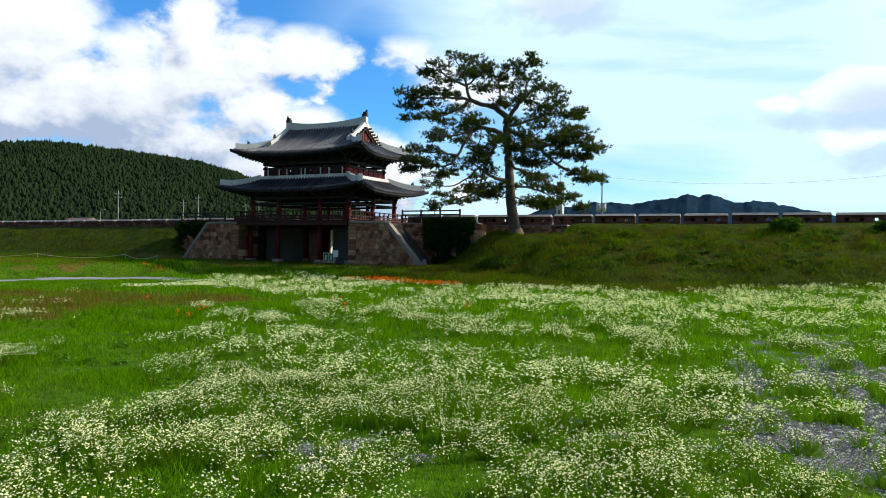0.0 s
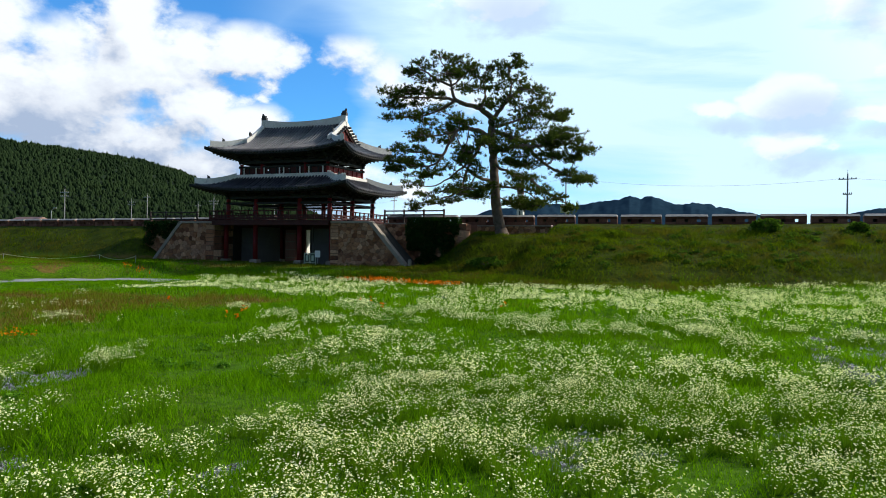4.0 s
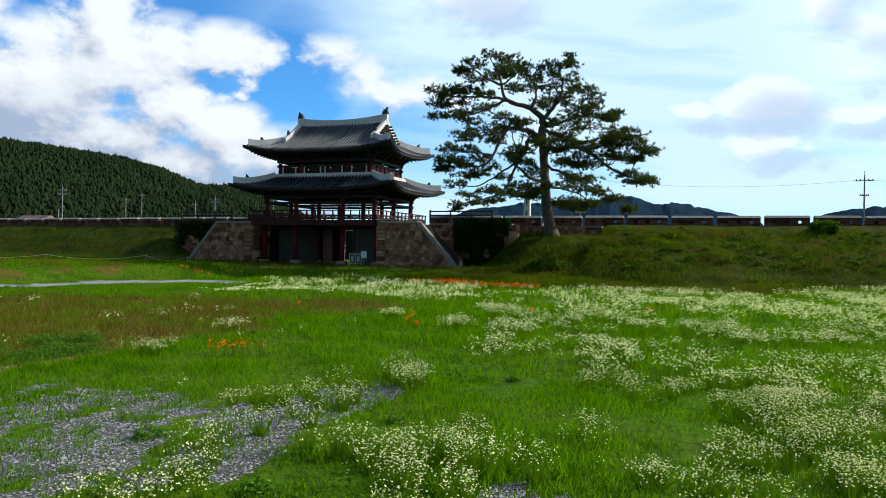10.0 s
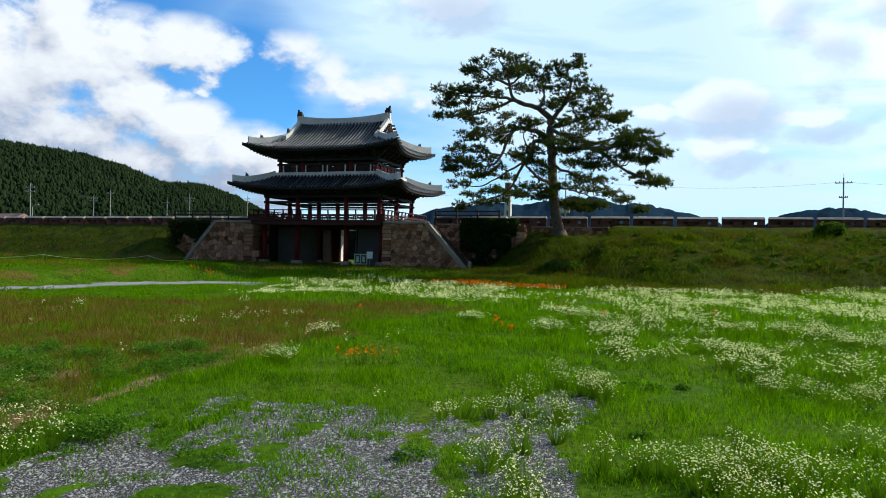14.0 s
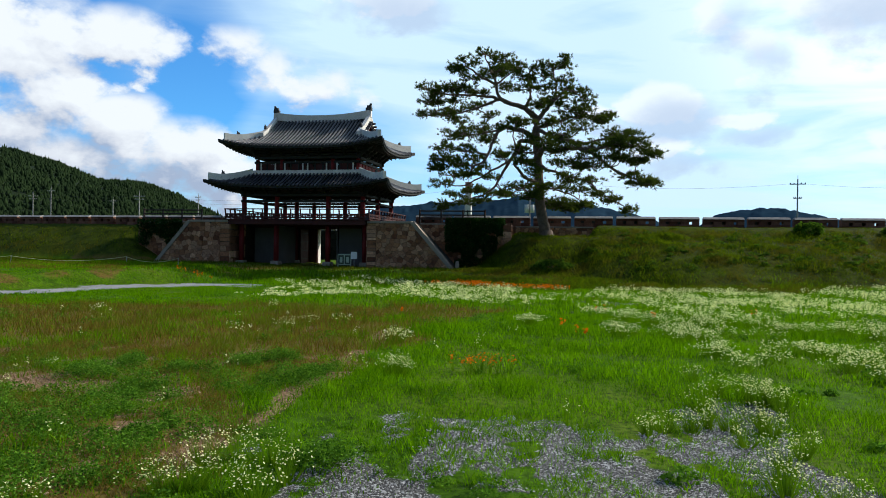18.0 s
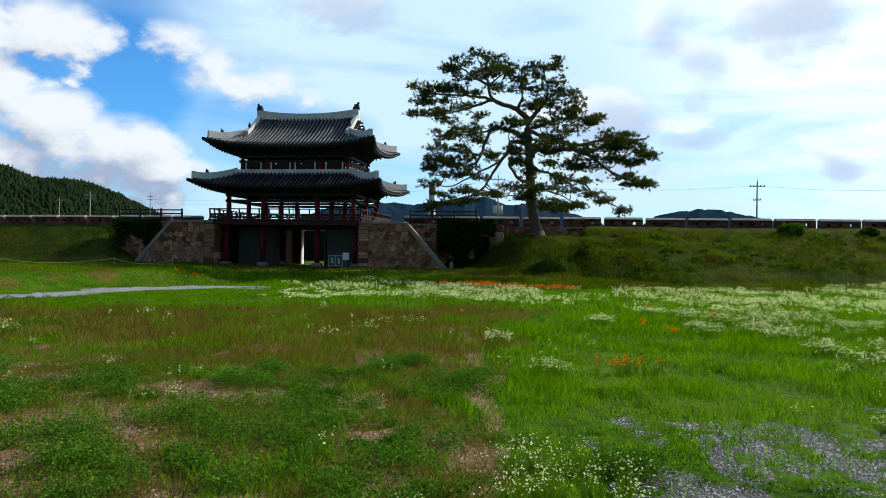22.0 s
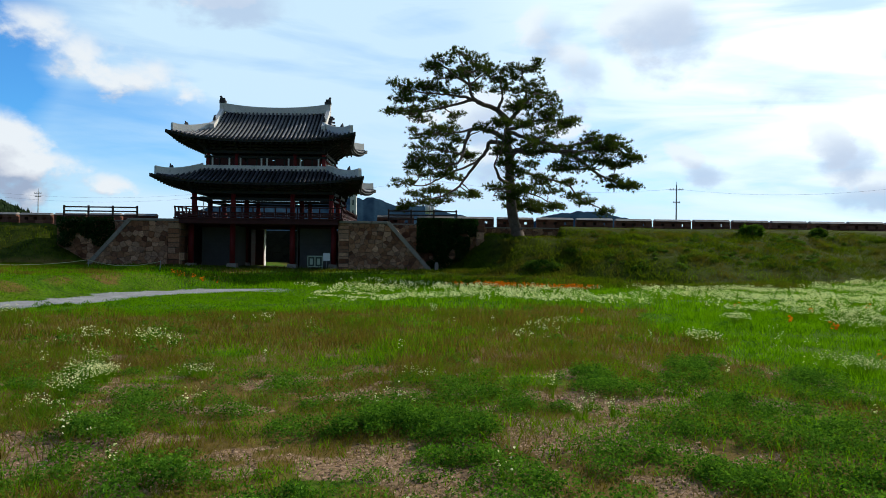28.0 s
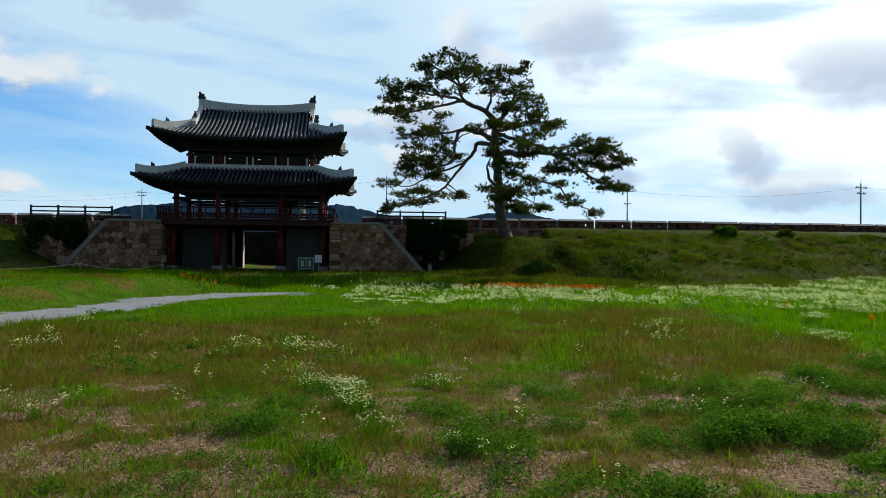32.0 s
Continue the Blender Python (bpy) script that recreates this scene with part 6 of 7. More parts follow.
LEFT_LOW = [(-8.6, 3.2, 4.3, 0.77, 0.38), (-7.4, 3.2, 3.4, 0.94, 0.34), (-6.1, 4.6, 3.9, 1.02, 0.38), (-8.2, 2.8, 2.6, 0.68, 0.3), (-6.9, 3.2, 2.8, 1.02, 0.3), (-5.8, 4.2, 3.0, 0.94, 0.34), (-4.6, 4.2, 3.5, 0.85, 0.34),
            (-4.4, 3.2, 4.9, 0.68, 0.43), (-3.6, 1.6, 6.3, 0.68, 0.6), (-1.7, -3.6, 5.9, 0.68, 0.43), (-1.0, -4.0, 4.9, 0.77, 0.43), (-0.5, -4.2, 4.2, 0.68, 0.43)]
INNER = [(-1.6, -3.4, 3.4, 0.94, 0.34), (-1.0, -2.2, 2.9, 0.77, 0.34), (-3.3, 2.2, 3.3, 0.77, 0.34), (-1.3, -3.6, 7.8, 0.85, 0.38), (-2.7, -2.4, 7.7, 0.68, 0.38), (0.3, -3.6, 6.4, 0.6, 0.6), (-0.9, -2.4, 7.0, 0.6, 0.51),
         (0.8, -0.8, 5.3, 0.6, 0.38), (-0.2, -3.0, 3.4, 0.6, 0.34)]
for tier in (CROWN, RIGHT_HIGH, RIGHT_MID, RIGHT_LOW, LEFT_HIGH, LEFT_MID, LEFT_LOW, INNER):
    for x, y, z, rx, rz in tier:
        cushion(x, y, z, rx, rz)
        if rnd.random() < 0.4:
            cushion(x + rnd.uniform(-0.5, 0.5), y + rnd.choice((-1, 1)) * rnd.uniform(0.5, 1.3), z + rnd.uniform(-0.35, 0.2), rx * 0.62, rz * 0.8)
part("trunk", wood, M_BARK, pine, "grey-brown trunk and crooked limbs", smooth=True)
# needle tufts: each a brush of thin blades
rng = np.random.default_rng(3)
C = np.array([tuple(q) for q, _, _ in tufts])
S = np.array([s for _, s, _ in tufts])
lean = np.array([tuple(w) for _, _, w in tufts])
per = 20
cnt = len(C) * per
d = np.repeat(lean, per, 0) + rng.normal(0, 0.48, (cnt, 3))
d /= np.linalg.norm(d, axis=1, keepdims=True)
root = np.repeat(C, per, 0)
L = np.repeat(S, per)[:, None] * rng.uniform(0.7, 1.2, (cnt, 1))
side = np.cross(d, rng.normal(0, 1, (cnt, 3)))
side /= np.linalg.norm(side, axis=1, keepdims=True)
V = np.stack([root - side * 0.014, root + side * 0.014, root + d * L], 1).reshape(-1, 3)
part("needles", mesh_np("needles", V, np.arange(len(V)).reshape(-1, 3), M_NEEDLE), M_NEEDLE, pine, "dark green needle pads")

# ---------------- leaves on walls, shrubs ----------------


def leaf_mass(name, pts, size, mat, seed, flat=0.0):
    rng = np.random.default_rng(seed)
    n = len(pts)
    u = rng.normal(0, 1, (n, 3))
    u[:, 2] *= 1 - flat
    u /= np.linalg.norm(u, axis=1, keepdims=True)
    v = np.cross(u, rng.normal(0, 1, (n, 3)))
    v /= np.linalg.norm(v, axis=1, keepdims=True)
    s = (size * rng.uniform(0.6, 1.3, (n, 1)))
    V = np.stack([pts - u * s * 0.6, pts + v * s * 0.4, pts + u * s * 0.7, pts - v * s * 0.4], 1).reshape(-1, 3)
    return mesh_np(name, V, np.arange(4 * n).reshape(-1, 4), mat)


def ivy(x0, x1, y, z0, z1, n, seed, hang=0.35):
    rng = np.random.default_rng(seed)
    x, z = rng.uniform(x0, x1, n), z0 + (z1 - z0) * rng.random(n) ** 0.8
    keep = vnoise(x, z, 0.8, seed) + 0.6 * (z - z0) / (z1 - z0) - 0.5 * np.abs((x - (x0 + x1) / 2) / (x1 - x0)) > 0.45
    depth = hang * vnoise(x, z, 0.6, seed + 1) * rng.random(n)
    pts = np.stack([x, y - depth, z], 1)[keep]
    return pts


ob = thing("ivy", "dark green ivy hanging over the stone wall", "ivy", kind="stuff", data=leaf_mass("ivy", ivy(12.6, 17.1, 2.45, BASE, 4.35, 13000, 5, 0.8), 0.12, M_IVY, 5))
ob = thing("ivy", "dark green ivy hanging over the stone wall", "ivy", kind="stuff", data=leaf_mass("ivy", ivy(-13.5, -9.4, 2.45, 1.6, 4.15, 5000, 6, 0.6), 0.11, M_IVY, 6))


def shrub(x, y, rx, rz, n, seed, label):
    rng = np.random.default_rng(seed)
    z = float(ground_z(x, y))
    ob = thing("shrub", label, "shrub", (x, y, z), "shrubs on the bank")
    d = rng.normal(0, 1, (n, 3))
    d /= np.linalg.norm(d, axis=1, keepdims=True)
    r = (0.55 + 0.45 * rng.random((n, 1)) ** 0.5) * (0.55 + 0.8 * vnoise(d[:, 0] * 3, d[:, 1] * 3 + d[:, 2], 1.0, seed)[:, None])
    p = d * r * (rx, rx * 0.8, rz) + (0, 0, rz * 0.55)
    p = p[p[:, 2] > -0.15]
    part("foliage", leaf_mass("foliage", p, 0.13, M_SHRUB, seed), M_SHRUB, ob)
    bm = bmesh.new()
    for j in range(7):
        a = j * 0.9
        tube(bm, [(0, 0, -0.1), (math.cos(a) * rx * 0.3, math.sin(a) * rx * 0.3, rz * 0.5), (math.cos(a) * rx * 0.6, math.sin(a) * rx * 0.55, rz * 0.95)], [0.03, 0.02, 0.01], 5)
    part("stems", bm, M_BARK, ob)


shrub(37.8, 3.4, 1.05, 0.50, 1700, 8, "rounded dark green bush near the top of the bank")
shrub(21.0, -3.4, 1.3, 0.42, 1700, 10, "low sprawling bush on the knoll slope")
shrub(43.2, 3.9, 0.6, 0.4, 900, 14, "small green bush on the bank")

# ---------------- meadow: grass, weeds, flowers, gravel ----------------


def scatter(x0, x1, y0, y1, per_m2, seed, weight=None):
    """Places on the ground, thinned by a weight between 0 and 1."""
    rng = np.random.default_rng(seed)
    n = int((x1 - x0) * (y1 - y0) * per_m2)
    x, y = rng.uniform(x0, x1, n), rng.uniform(y0, y1, n)
    if weight is not None:
        keep = rng.random(n) < weight(x, y)
        x, y = x[keep], y[keep]
    return np.stack([x, y, ground_z(x, y)], 1), rng


def blades(name, label, P, rng, height, width, mat, lean=0.35, two=True):
    """Grass blades: bent strips that end in a point."""
    n = len(P)
    a = rng.uniform(0, 2 * math.pi, n)
    s = np.stack([np.cos(a), np.sin(a), np.zeros(n)], 1)
    b = rng.uniform(0, 2 * math.pi, n)
    h = np.asarray(height) * rng.uniform(0.55, 1.25, n)
    bend = np.stack([np.cos(b), np.sin(b), np.zeros(n)], 1) * (h * lean * rng.uniform(0.3, 1.5, n))[:, None]
    up = np.stack([np.zeros(n), np.zeros(n), h], 1)
    w = (np.asarray(width) * rng.uniform(0.7, 1.3, n))[:, None]
    P = P - (0, 0, 0.02)
    if two:
        mid_ = P + up * 0.6 + bend * 0.4
        V = np.stack([P - s * w, P + s * w, mid_ + s * w * 0.8, mid_ - s * w * 0.8, P + up + bend], 1).reshape(-1, 3)
        i = 5 * np.arange(n)[:, None, None]
        F = (np.array([[0, 1, 2], [0, 2, 3], [3, 2, 4]])[None] + i).reshape(-1, 3)
    else:
        V = np.stack([P - s * w, P + s * w, P + up + bend], 1).reshape(-1, 3)
        F = np.arange(3 * n).reshape(-1, 3)
    return thing(name, label, "grass", kind="stuff", data=mesh_np(name, V, F, mat))


def bare(x, y):
    return np.clip(gravel_mask(x, y) * 0.80 + path_mask(x, y) * 0.2 + soil_mask(x, y) * 0.6, 0, 1)


def green_weight(x, y):
    return (1 - bare(x, y)) * (1 - 0.85 * dry_mask(x, y)) * (0.6 + 0.4 * vnoise(x, y, 1.5, 61))


def dry_weight(x, y):
    return (1 - bare(x, y)) * (1 - 0.85 * weed_bed(x, y)) * dry_mask(x, y) * (0.3 + 0.7 * vnoise(x, y, 0.9, 62))


def tall(x, y, lo, hi, seed=63):
    return (lo + (hi - lo) * vnoise(x, y, 1.2, seed)) * (1 - 0.75 * sstep(0.84, 0.97, bank_height(x, y))) * (1 - 0.72 * oval(x, y, 4.0, -21.5, 8.5, 6.0))


def lush(P, lo, hi):
    """Blade heights: short turf round the gravel, lush grass elsewhere."""
    x, y = P[:, 0], P[:, 1]
    return tall(x, y, lo, hi) * (1 - 0.45 * oval(x, y, 23.5, -42.5, 4.0, 3.6)) * (0.5 + 1.0 * vnoise(x, y, 0.35, 79))


P, r_ = scatter(3, 46, -41.2, -37, 1200, 113, green_weight)
blades("meadow_grass", "lush bright green meadow grass", P, r_, lush(P, 0.05, 0.20), 0.0058, M_GRASS, 0.6, two=False)
P, r_ = scatter(3, 43, -45.5, -41.2, 1050, 101, green_weight)
blades("meadow_grass", "lush bright green meadow grass", P, r_, lush(P, 0.045, 0.19), 0.0050, M_GRASS, 0.65)
P, r_ = scatter(-8, 56, -37, -26, 640, 102, green_weight)
blades("meadow_grass", "lush bright green meadow grass", P, r_, lush(P, 0.06, 0.21), 0.0085, M_GRASS, 0.6, two=False)
P, r_ = scatter(-16, 66, -26, -6, 130, 103, lambda x, y: green_weight(x, y) * (1 - np.minimum(bank_height(x, y) * 5, 1)) * (1 - 0.75 * foot_strip(x, y)))
blades("meadow_grass", "lush bright green meadow grass", P, r_, tall(P[:, 0], P[:, 1], 0.10, 0.25), 0.018, M_GRASS, two=False)
P, r_ = scatter(-2, 26, -45.5, -36, 1300, 104, dry_weight)
blades("dry_grass", "withered straw-brown grass", P, r_, tall(P[:, 0], P[:, 1], 0.05, 0.22), 0.0046, M_DRY, 0.9, two=False)
P, r_ = scatter(-14, 30, -36, -12, 330, 105, dry_weight)
blades("dry_grass", "withered straw-brown grass", P, r_, tall(P[:, 0], P[:, 1], 0.12, 0.32), 0.009, M_DRY, 0.5, two=False)
P, r_ = scatter(12, 72, -12.5, 6.2, 230, 106, lambda x, y: np.maximum(np.minimum(np.maximum(bank_height(x, y), knoll_height(x, y)) * 6, 1), 0.9 * foot_strip(x, y)) * (0.25 + 0.75 * vnoise(x, y, 1.4, 64)))
blades("bank_grass", "rough mixed grass on the bank", P, r_, tall(P[:, 0], P[:, 1], 0.10, 0.36), 0.020, M_BANKGRASS, 0.9, two=False)
P, r_ = scatter(-62, -10, -4, 9.0, 60, 107, lambda x, y: np.minimum(np.maximum(bank_height(x, y), knoll_height(x, y)) * 6, 1) * (0.25 + 0.75 * vnoise(x, y, 1.4, 64)))
blades("bank_grass", "rough mixed grass on the bank", P, r_, tall(P[:, 0], P[:, 1], 0.10, 0.34), 0.026, M_BANKGRASS, 0.6, two=False)
P, r_ = scatter(-40, 20, -12, 4, 60, 108, lambda x, y: (1 - np.minimum(bank_height(x, y) * 6, 1)) * (1 - path_mask(x, y)) * (0.3 + 0.7 * vnoise(x, y, 1.4, 65)))
P = P[~((P[:, 0] > GX - 5.6) & (P[:, 0] < GX + 5.6) & (P[:, 1] > 0.4)) & ~((P[:, 1] > 0) & (np.abs(P[:, 0] - GX) < 12))]
blades("meadow_grass", "grass before the gate", P, r_, tall(P[:, 0], P[:, 1], 0.10, 0.30), 0.018, M_BANKGRASS, two=False)

P, r_ = scatter(-4, 13, -27.5, -15.5, 320, 114, lambda x, y: (1 - bare(x, y)) * oval(x, y, 4.0, -21.5, 8.5, 6.0))
blades("meadow_grass", "short bright grass beside the path", P, r_, 0.04 + 0.09 * vnoise(P[:, 0], P[:, 1], 0.8, 80), 0.012, M_GRASS, 0.7, two=False)
P, r_ = scatter(2, 47, -51, -45.5, 260, 109, green_weight)
blades("meadow_grass", "lush bright green meadow grass", P, r_, tall(P[:, 0], P[:, 1], 0.05, 0.16), 0.008, M_GRASS, 0.6, two=False)
P, r_ = scatter(-2, 26, -51, -45.5, 150, 110, dry_weight)
blades("dry_grass", "withered straw-brown grass", P, r_, tall(P[:, 0], P[:, 1], 0.08, 0.26), 0.006, M_DRY, 0.5, two=False)



def tussocks(x0, x1, y0, y1, per, seed, weight, height, n, spread, width):
    """Bunches of grass blades."""
    P, rng = scatter(x0, x1, y0, y1, per, seed, weight)
    big = rng.uniform(0.5, 1.3, len(P))
    Q = np.repeat(P, n, 0)
    off = rng.normal(0, spread, (len(Q), 2)) * np.repeat(big, n)[:, None]
    Q[:, :2] += off
    Q[:, 2] = ground_z(Q[:, 0], Q[:, 1])
    blades("grass_tufts", "short bright green grass tufts among gravel", Q, rng, height * np.repeat(big, n), width, M_GRASS, 0.8, two=False)


tussocks(18, 44, -45.5, -37.5, 16.0, 111, lambda x, y: gravel_mask(x, y) * sstep(0.38, 0.62, vnoise(x + 0.13 * y, 0.5 * y, 0.5, 76)), 0.10, 60, 0.075, 0.005)
tussocks(3, 24, -45.5, -36.5, 4.5, 112, lambda x, y: sstep(0.3, 0.6, vnoise(x, y, 0.9, 77)) * dry_mask(x, y), 0.10, 60, 0.10, 0.005)


def weeds(x0, x1, y0, y1, per, seed, weight, leaves, reach, size, mat=M_WEED):
    """Low leafy plants, each a dome of leaves."""
    P, rng = scatter(x0, x1, y0, y1, per, seed, weight)
    n = len(P)
    d = rng.normal(0, 1, (n, leaves, 3))
    d[:, :, 2] = np.abs(d[:, :, 2])
    d /= np.linalg.norm(d, axis=2, keepdims=True)
    r = reach * rng.uniform(0.5, 1.25, (n, 1, 1)) * (0.35 + 0.65 * rng.random((n, leaves, 1)) ** 0.5)
    q = (P[:, None, :] + d * r * (1.15, 1.15, 0.9)).reshape(-1, 3)
    thing("leafy_weeds", "low clumps of dark green leafy weeds", "weeds", kind="stuff", data=leaf_mass("leafy_weeds", q, size, mat, seed, 0.5))


WEED_SPOTS = [(21.4, -42.8), (17.5, -38.9), (19.4, -38.8), (17.9, -37.8), (14.2, -40.0), (16.1, -38.4), (13.2, -41.6), (11.3, -43.5), (13.4, -41.4), (19.5, -38.3), (14.1, -42.1), (10.2, -42.0), (7.9, -40.9), (12.9, -41.6), (18.2, -37.2)]
weeds(7, 24, -48.0, -37.5, 13, 201, lambda x, y: weed_bed(x, y) * sstep(-47.8, -45.4, y + 1.6 * (vnoise(x, y, 1.2, 57) - 0.5)) * (1 - gravel_mask(x, y)), 330, 0.25, 0.023)
for spot, (wx, wy) in enumerate(WEED_SPOTS):
    r_ = np.random.default_rng(700 + spot)
    lumps = r_.normal(0, 0.17, (14, 3)) * (1.3, 1.0, 0.0) + (0, 0, 0.05)
    d = r_.normal(0, 1, (14, 170, 3))
    d[:, :, 2] = np.abs(d[:, :, 2])
    d /= np.linalg.norm(d, axis=2, keepdims=True)
    q = (lumps[:, None, :] + d * 0.20 * r_.uniform(0.6, 1.2, (14, 1, 1)) * (0.35 + 0.65 * r_.random((14, 170, 1)) ** 0.5)).reshape(-1, 3)
    clump = thing("weed_clump", "low bushy clump of dark green leafy weeds in the meadow", "weeds", (wx, wy, float(ground_z(wx, wy))), "weed clumps")
    part("foliage", leaf_mass("foliage", q, 0.024, M_WEED, 720 + spot, 0.5), M_WEED, clump)
    for a in range(6):
        bm = bmesh.new()
        tube(bm, [(0, 0, -0.03), (0.10 * math.cos(a * 1.05), 0.10 * math.sin(a * 1.05), 0.08), (0.2 * math.cos(a * 1.05), 0.2 * math.sin(a * 1.05), 0.17)], [0.006, 0.005, 0.003], 4)
        part("stem", bm, M_STEM, clump)
weeds(3, 24, -45.5, -36, 9, 205, lambda x, y: sstep(0.56, 0.74, vnoise(x, y, 0.7, 66)) * (1 - gravel_mask(x, y)), 90, 0.13, 0.020)
weeds(24, 46, -45, -36, 0.5, 202, lambda x, y: 0.6 * vnoise(x, y, 2.0, 67), 130, 0.2, 0.04)
weeds(23, 72, -7, 5.2, 1.3, 204, lambda x, y: np.minimum(bank_height(x, y) * 4, 1) * sstep(0.95, 0.8, bank_height(x, y)) * sstep(0.35, 0.6, vnoise(x, y, 2.2, 75)), 60, 0.26, 0.10, M_SHRUB)
weeds(-6, 34, -37, -24, 0.6, 203, lambda x, y: sstep(0.4, 0.7, vnoise(x, y, 2.0, 67)), 90, 0.24, 0.045)


def flowers(name, label, P, rng, height, radius, petal, heads, spread, stems=True, yolk=True, sides=6):
    """Flowering plants: thin stems that end in small discs."""
    n = len(P)
    k_ = n * heads
    root = np.repeat(P, heads, 0)
    off = np.repeat(rng.normal(0, spread, (-(-k_ // 6), 2)), 6, 0)[:k_] + rng.normal(0, 0.2 * spread, (k_, 2))     # small umbels of six
    h = np.repeat(height, heads) * rng.uniform(0.55, 1.1, k_) * (1 - 0.3 * np.minimum(np.hypot(off[:, 0], off[:, 1]) / (3 * spread), 1))
    C = root + np.stack([off[:, 0], off[:, 1], h], 1)
    if stems:
        s = np.stack([np.full(k_, 0.0035), np.zeros(k_), np.zeros(k_)], 1) * np.sign(rng.normal(0, 1, (k_, 1)))
        base_ = root + np.stack([off[:, 0] * 0.35, off[:, 1] * 0.35, np.zeros(k_)], 1)
        V = np.stack([base_ - s, base_ + s, C], 1).reshape(-1, 3)
        thing("flower_stems", "thin green flower stems", "flower", kind="stuff", data=mesh_np("flower_stems", V, np.arange(3 * k_).reshape(-1, 3), M_STEM))
    t = rng.normal(0, 0.45, (k_, 3)) + (0, 0, 1)
    t /= np.linalg.norm(t, axis=1, keepdims=True)
    u = np.cross(t, (0.3, 1.0, 0.1))
    u /= np.linalg.norm(u, axis=1, keepdims=True)
    v = np.cross(t, u)
    r = (np.asarray(radius) * rng.uniform(0.7, 1.25, k_))[:, None]
    ang = np.arange(sides) * 2 * math.pi / sides
    ringv = C[:, None, :] + (u[:, None, :] * np.cos(ang)[None, :, None] + v[:, None, :] * np.sin(ang)[None, :, None]) * r[:, None, :] * rng.uniform(0.75, 1.15, (k_, sides, 1))
    thing(name, label, "flower", kind="stuff", data=mesh_np(name, ringv.reshape(-1, 3), np.arange(sides * k_).reshape(-1, sides), petal))
    if yolk:
        a4 = np.arange(3) * 2 * math.pi / 3
        q = (C + t * 0.004)[:, None, :] + (u[:, None, :] * np.cos(a4)[None, :, None] + v[:, None, :] * np.sin(a4)[None, :, None]) * r[:, None, :] * 0.26
        thing("flower_hearts", "yellow hearts of the daisies", "flower", kind="stuff", data=mesh_np("flower_hearts", q.reshape(-1, 3), np.arange(3 * k_).reshape(-1, 3), M_YOLK))


P, r_ = scatter(4, 47, -48.5, -37, 11, 301, lambda x, y: flower_mask(x, y) * sstep(-48.2, -45.4, y + 1.6 * (vnoise(x, y, 1.2, 56) - 0.5)))
flowers("daisies", "white daisy-like wildflowers in loose clumps", P, r_, tall(P[:, 0], P[:, 1], 0.18, 0.40), 0.0094, M_PETAL, 90, 0.12, sides=5)
P, r_ = scatter(2, 56, -37, -27, 6.5, 302, flower_mask)
flowers("daisies", "white daisy-like wildflowers in loose clumps", P, r_, tall(P[:, 0], P[:, 1], 0.24, 0.42), 0.0155, M_PETAL, 60, 0.16, yolk=False, sides=5)
P, r_ = scatter(2, 68, -27, -5.5, 4.2, 303, flower_mask)
flowers("daisies", "drifts of white wildflowers", P, r_, tall(P[:, 0], P[:, 1], 0.25, 0.42), 0.026, M_PETAL, 26, 0.17, stems=False, yolk=False, sides=4)
P, r_ = scatter(4, 24, -45, -30, 0.35, 304, lambda x, y: vnoise(x, y, 1.5, 68))
flowers("daisies", "scattered white wildflowers", P, r_, np.full(len(P), 0.32), 0.013, M_PETAL, 14, 0.09)

P, r_ = scatter(4, 16, -45, -38.5, 1.1, 306, lambda x, y: sstep(0.55, 0.75, vnoise(x, y, 1.1, 78)))
flowers("daisies", "small daisy plants among dry grass", P, r_, np.full(len(P), 0.24), 0.008, M_PETAL, 45, 0.085, sides=5)


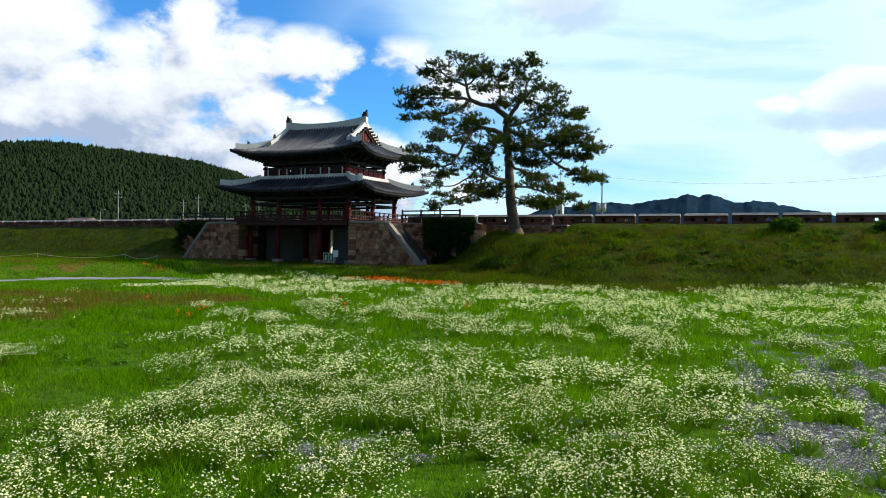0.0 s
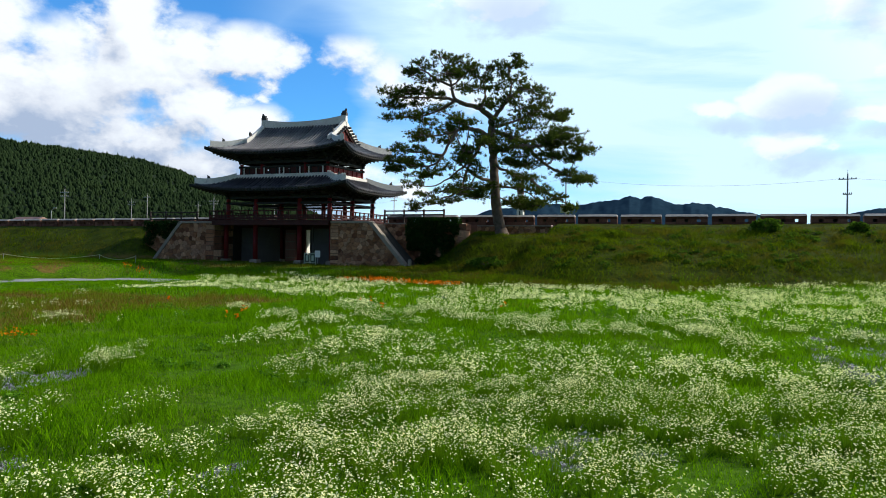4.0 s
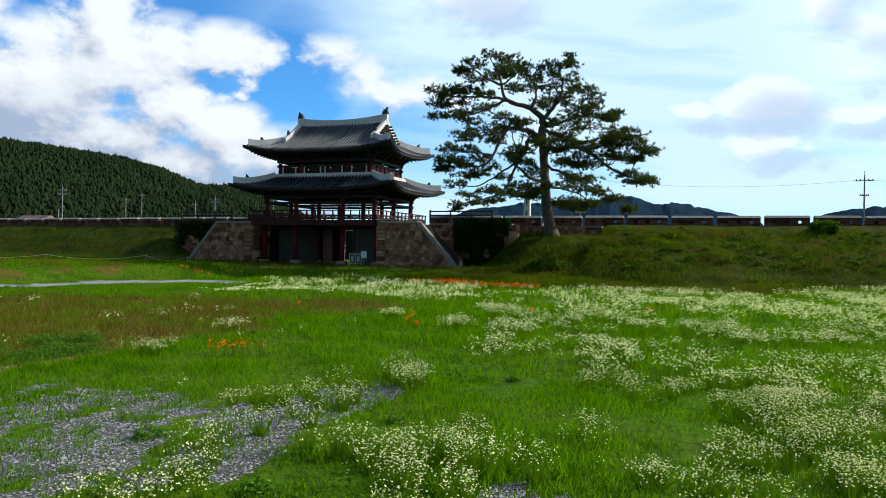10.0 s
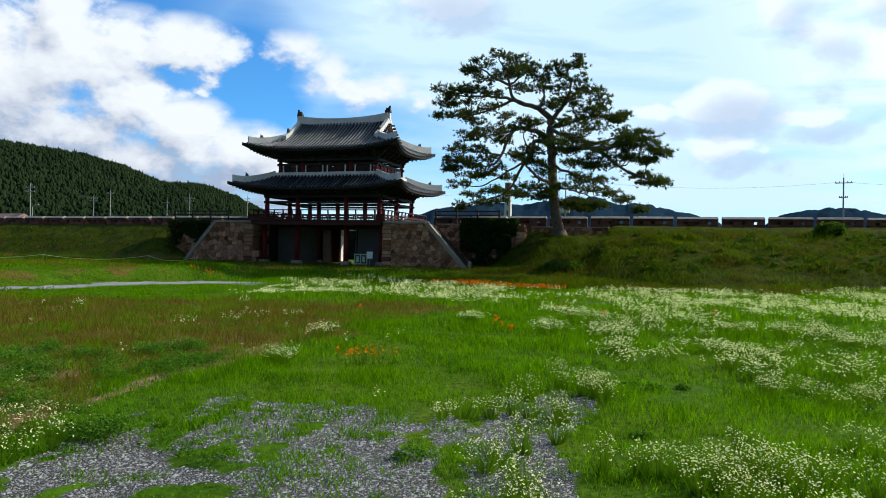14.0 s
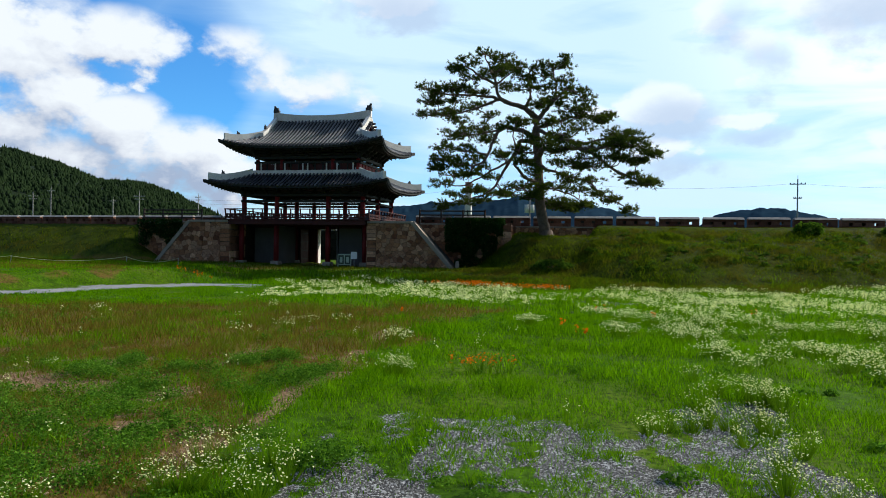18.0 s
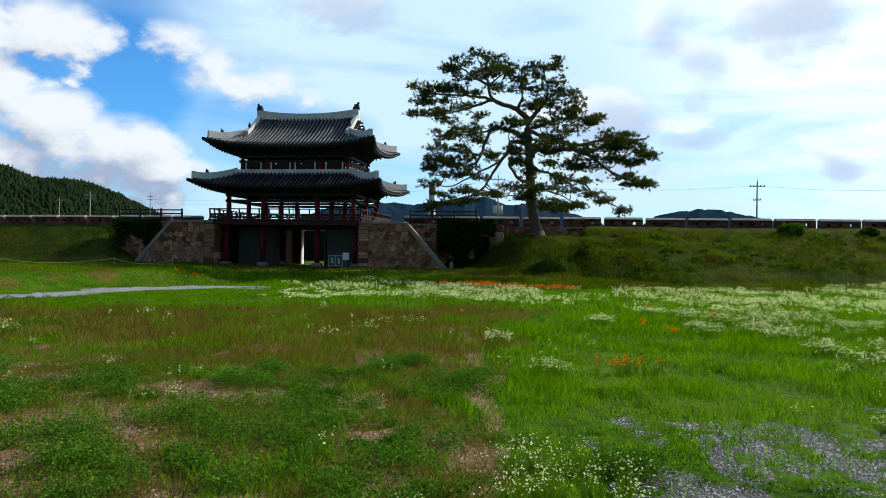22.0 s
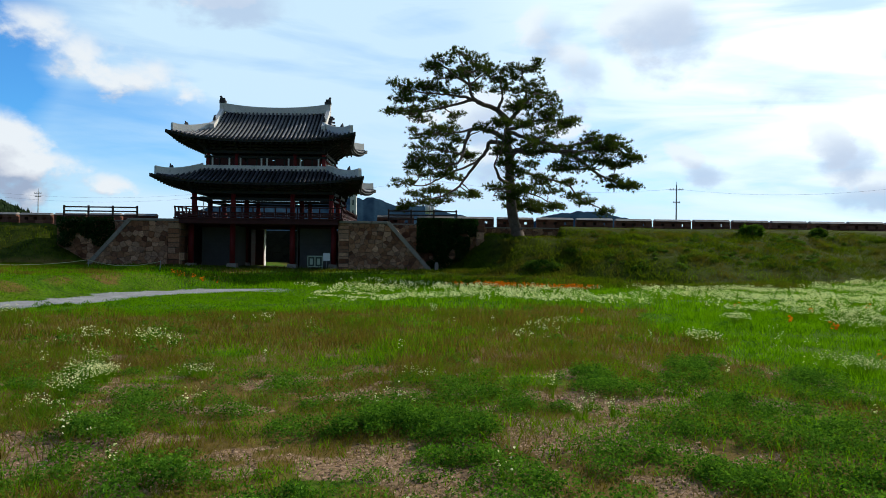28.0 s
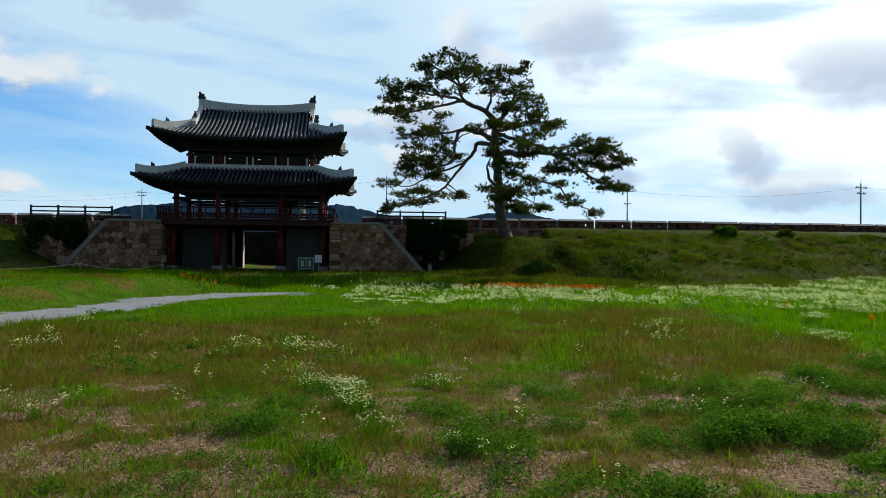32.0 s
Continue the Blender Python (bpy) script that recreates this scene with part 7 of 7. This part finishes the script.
def orange_weight(x, y):
    return np.clip(hump(x, y, 17.2, -11.6, 1.6, 0.5) + hump(x, y, 20.6, -12.4, 1.4, 0.5) + 0.10 * hump(x, y, 1.6, -13.9, 1.6, 0.6)
                   + 0.012 * hump(x, y, 26, -28, 9, 6) * (vnoise(x, y, 1.2, 69) > 0.72), 0, 1)


P, r_ = scatter(-2, 40, -34, -10, 30, 305, orange_weight)
flowers("orange_flowers", "small patches of orange cosmos flowers", P, r_, np.full(len(P), 0.34), 0.034, M_ORANGE, 12, 0.12, yolk=False)
P, r_ = scatter(20, 24, -39, -35, 40, 307, lambda x, y: hump(x, y, 21.9, -37.2, 0.42, 0.26))
flowers("orange_flowers", "small patch of orange cosmos flowers in the grass", P, r_, np.full(len(P), 0.34), 0.019, M_ORANGE, 16, 0.10, yolk=False)


def pebbles(x0, x1, y0, y1, per, seed, size, where=gravel_mask, mat=M_GRAVEL, label="loose blue-grey crushed stone"):
    P, rng = scatter(x0, x1, y0, y1, per, seed, where)
    n = len(P)
    o = np.array([[1, 0, 0], [0, 1, 0], [-1, 0, 0], [0, -1, 0], [0, 0, 1], [0, 0, -1]], float)
    a = rng.uniform(0, math.pi, n)
    ca, sa = np.cos(a)[:, None], np.sin(a)[:, None]
    q = o[None] * rng.uniform(0.6, 1.3, (n, 6, 3))
    x, y = q[:, :, 0] * ca - q[:, :, 1] * sa, q[:, :, 0] * sa + q[:, :, 1] * ca
    q = np.stack([x, y, q[:, :, 2] * 0.6], 2) * (size * rng.uniform(0.5, 1.7, (n, 1, 1)) ** 1.3) + P[:, None, :]
    F = np.array([[0, 1, 4], [1, 2, 4], [2, 3, 4], [3, 0, 4]])
    thing("gravel", label, "gravel", kind="stuff", data=mesh_np("gravel", q.reshape(-1, 3), (F[None] + 6 * np.arange(n)[:, None, None]).reshape(-1, 3), mat))


pebbles(16, 42, -45.5, -37.5, 900, 401, 0.0095)
pebbles(18, 34, -45.5, -38.0, 30, 404, 0.018)
pebbles(33, 44, -37.5, -24, 110, 402, 0.024)
pebbles(3, 24, -45.5, -37.5, 420, 403, 0.012, soil_mask, M_CRUMB, "brown crumbs of dry earth and small stones")
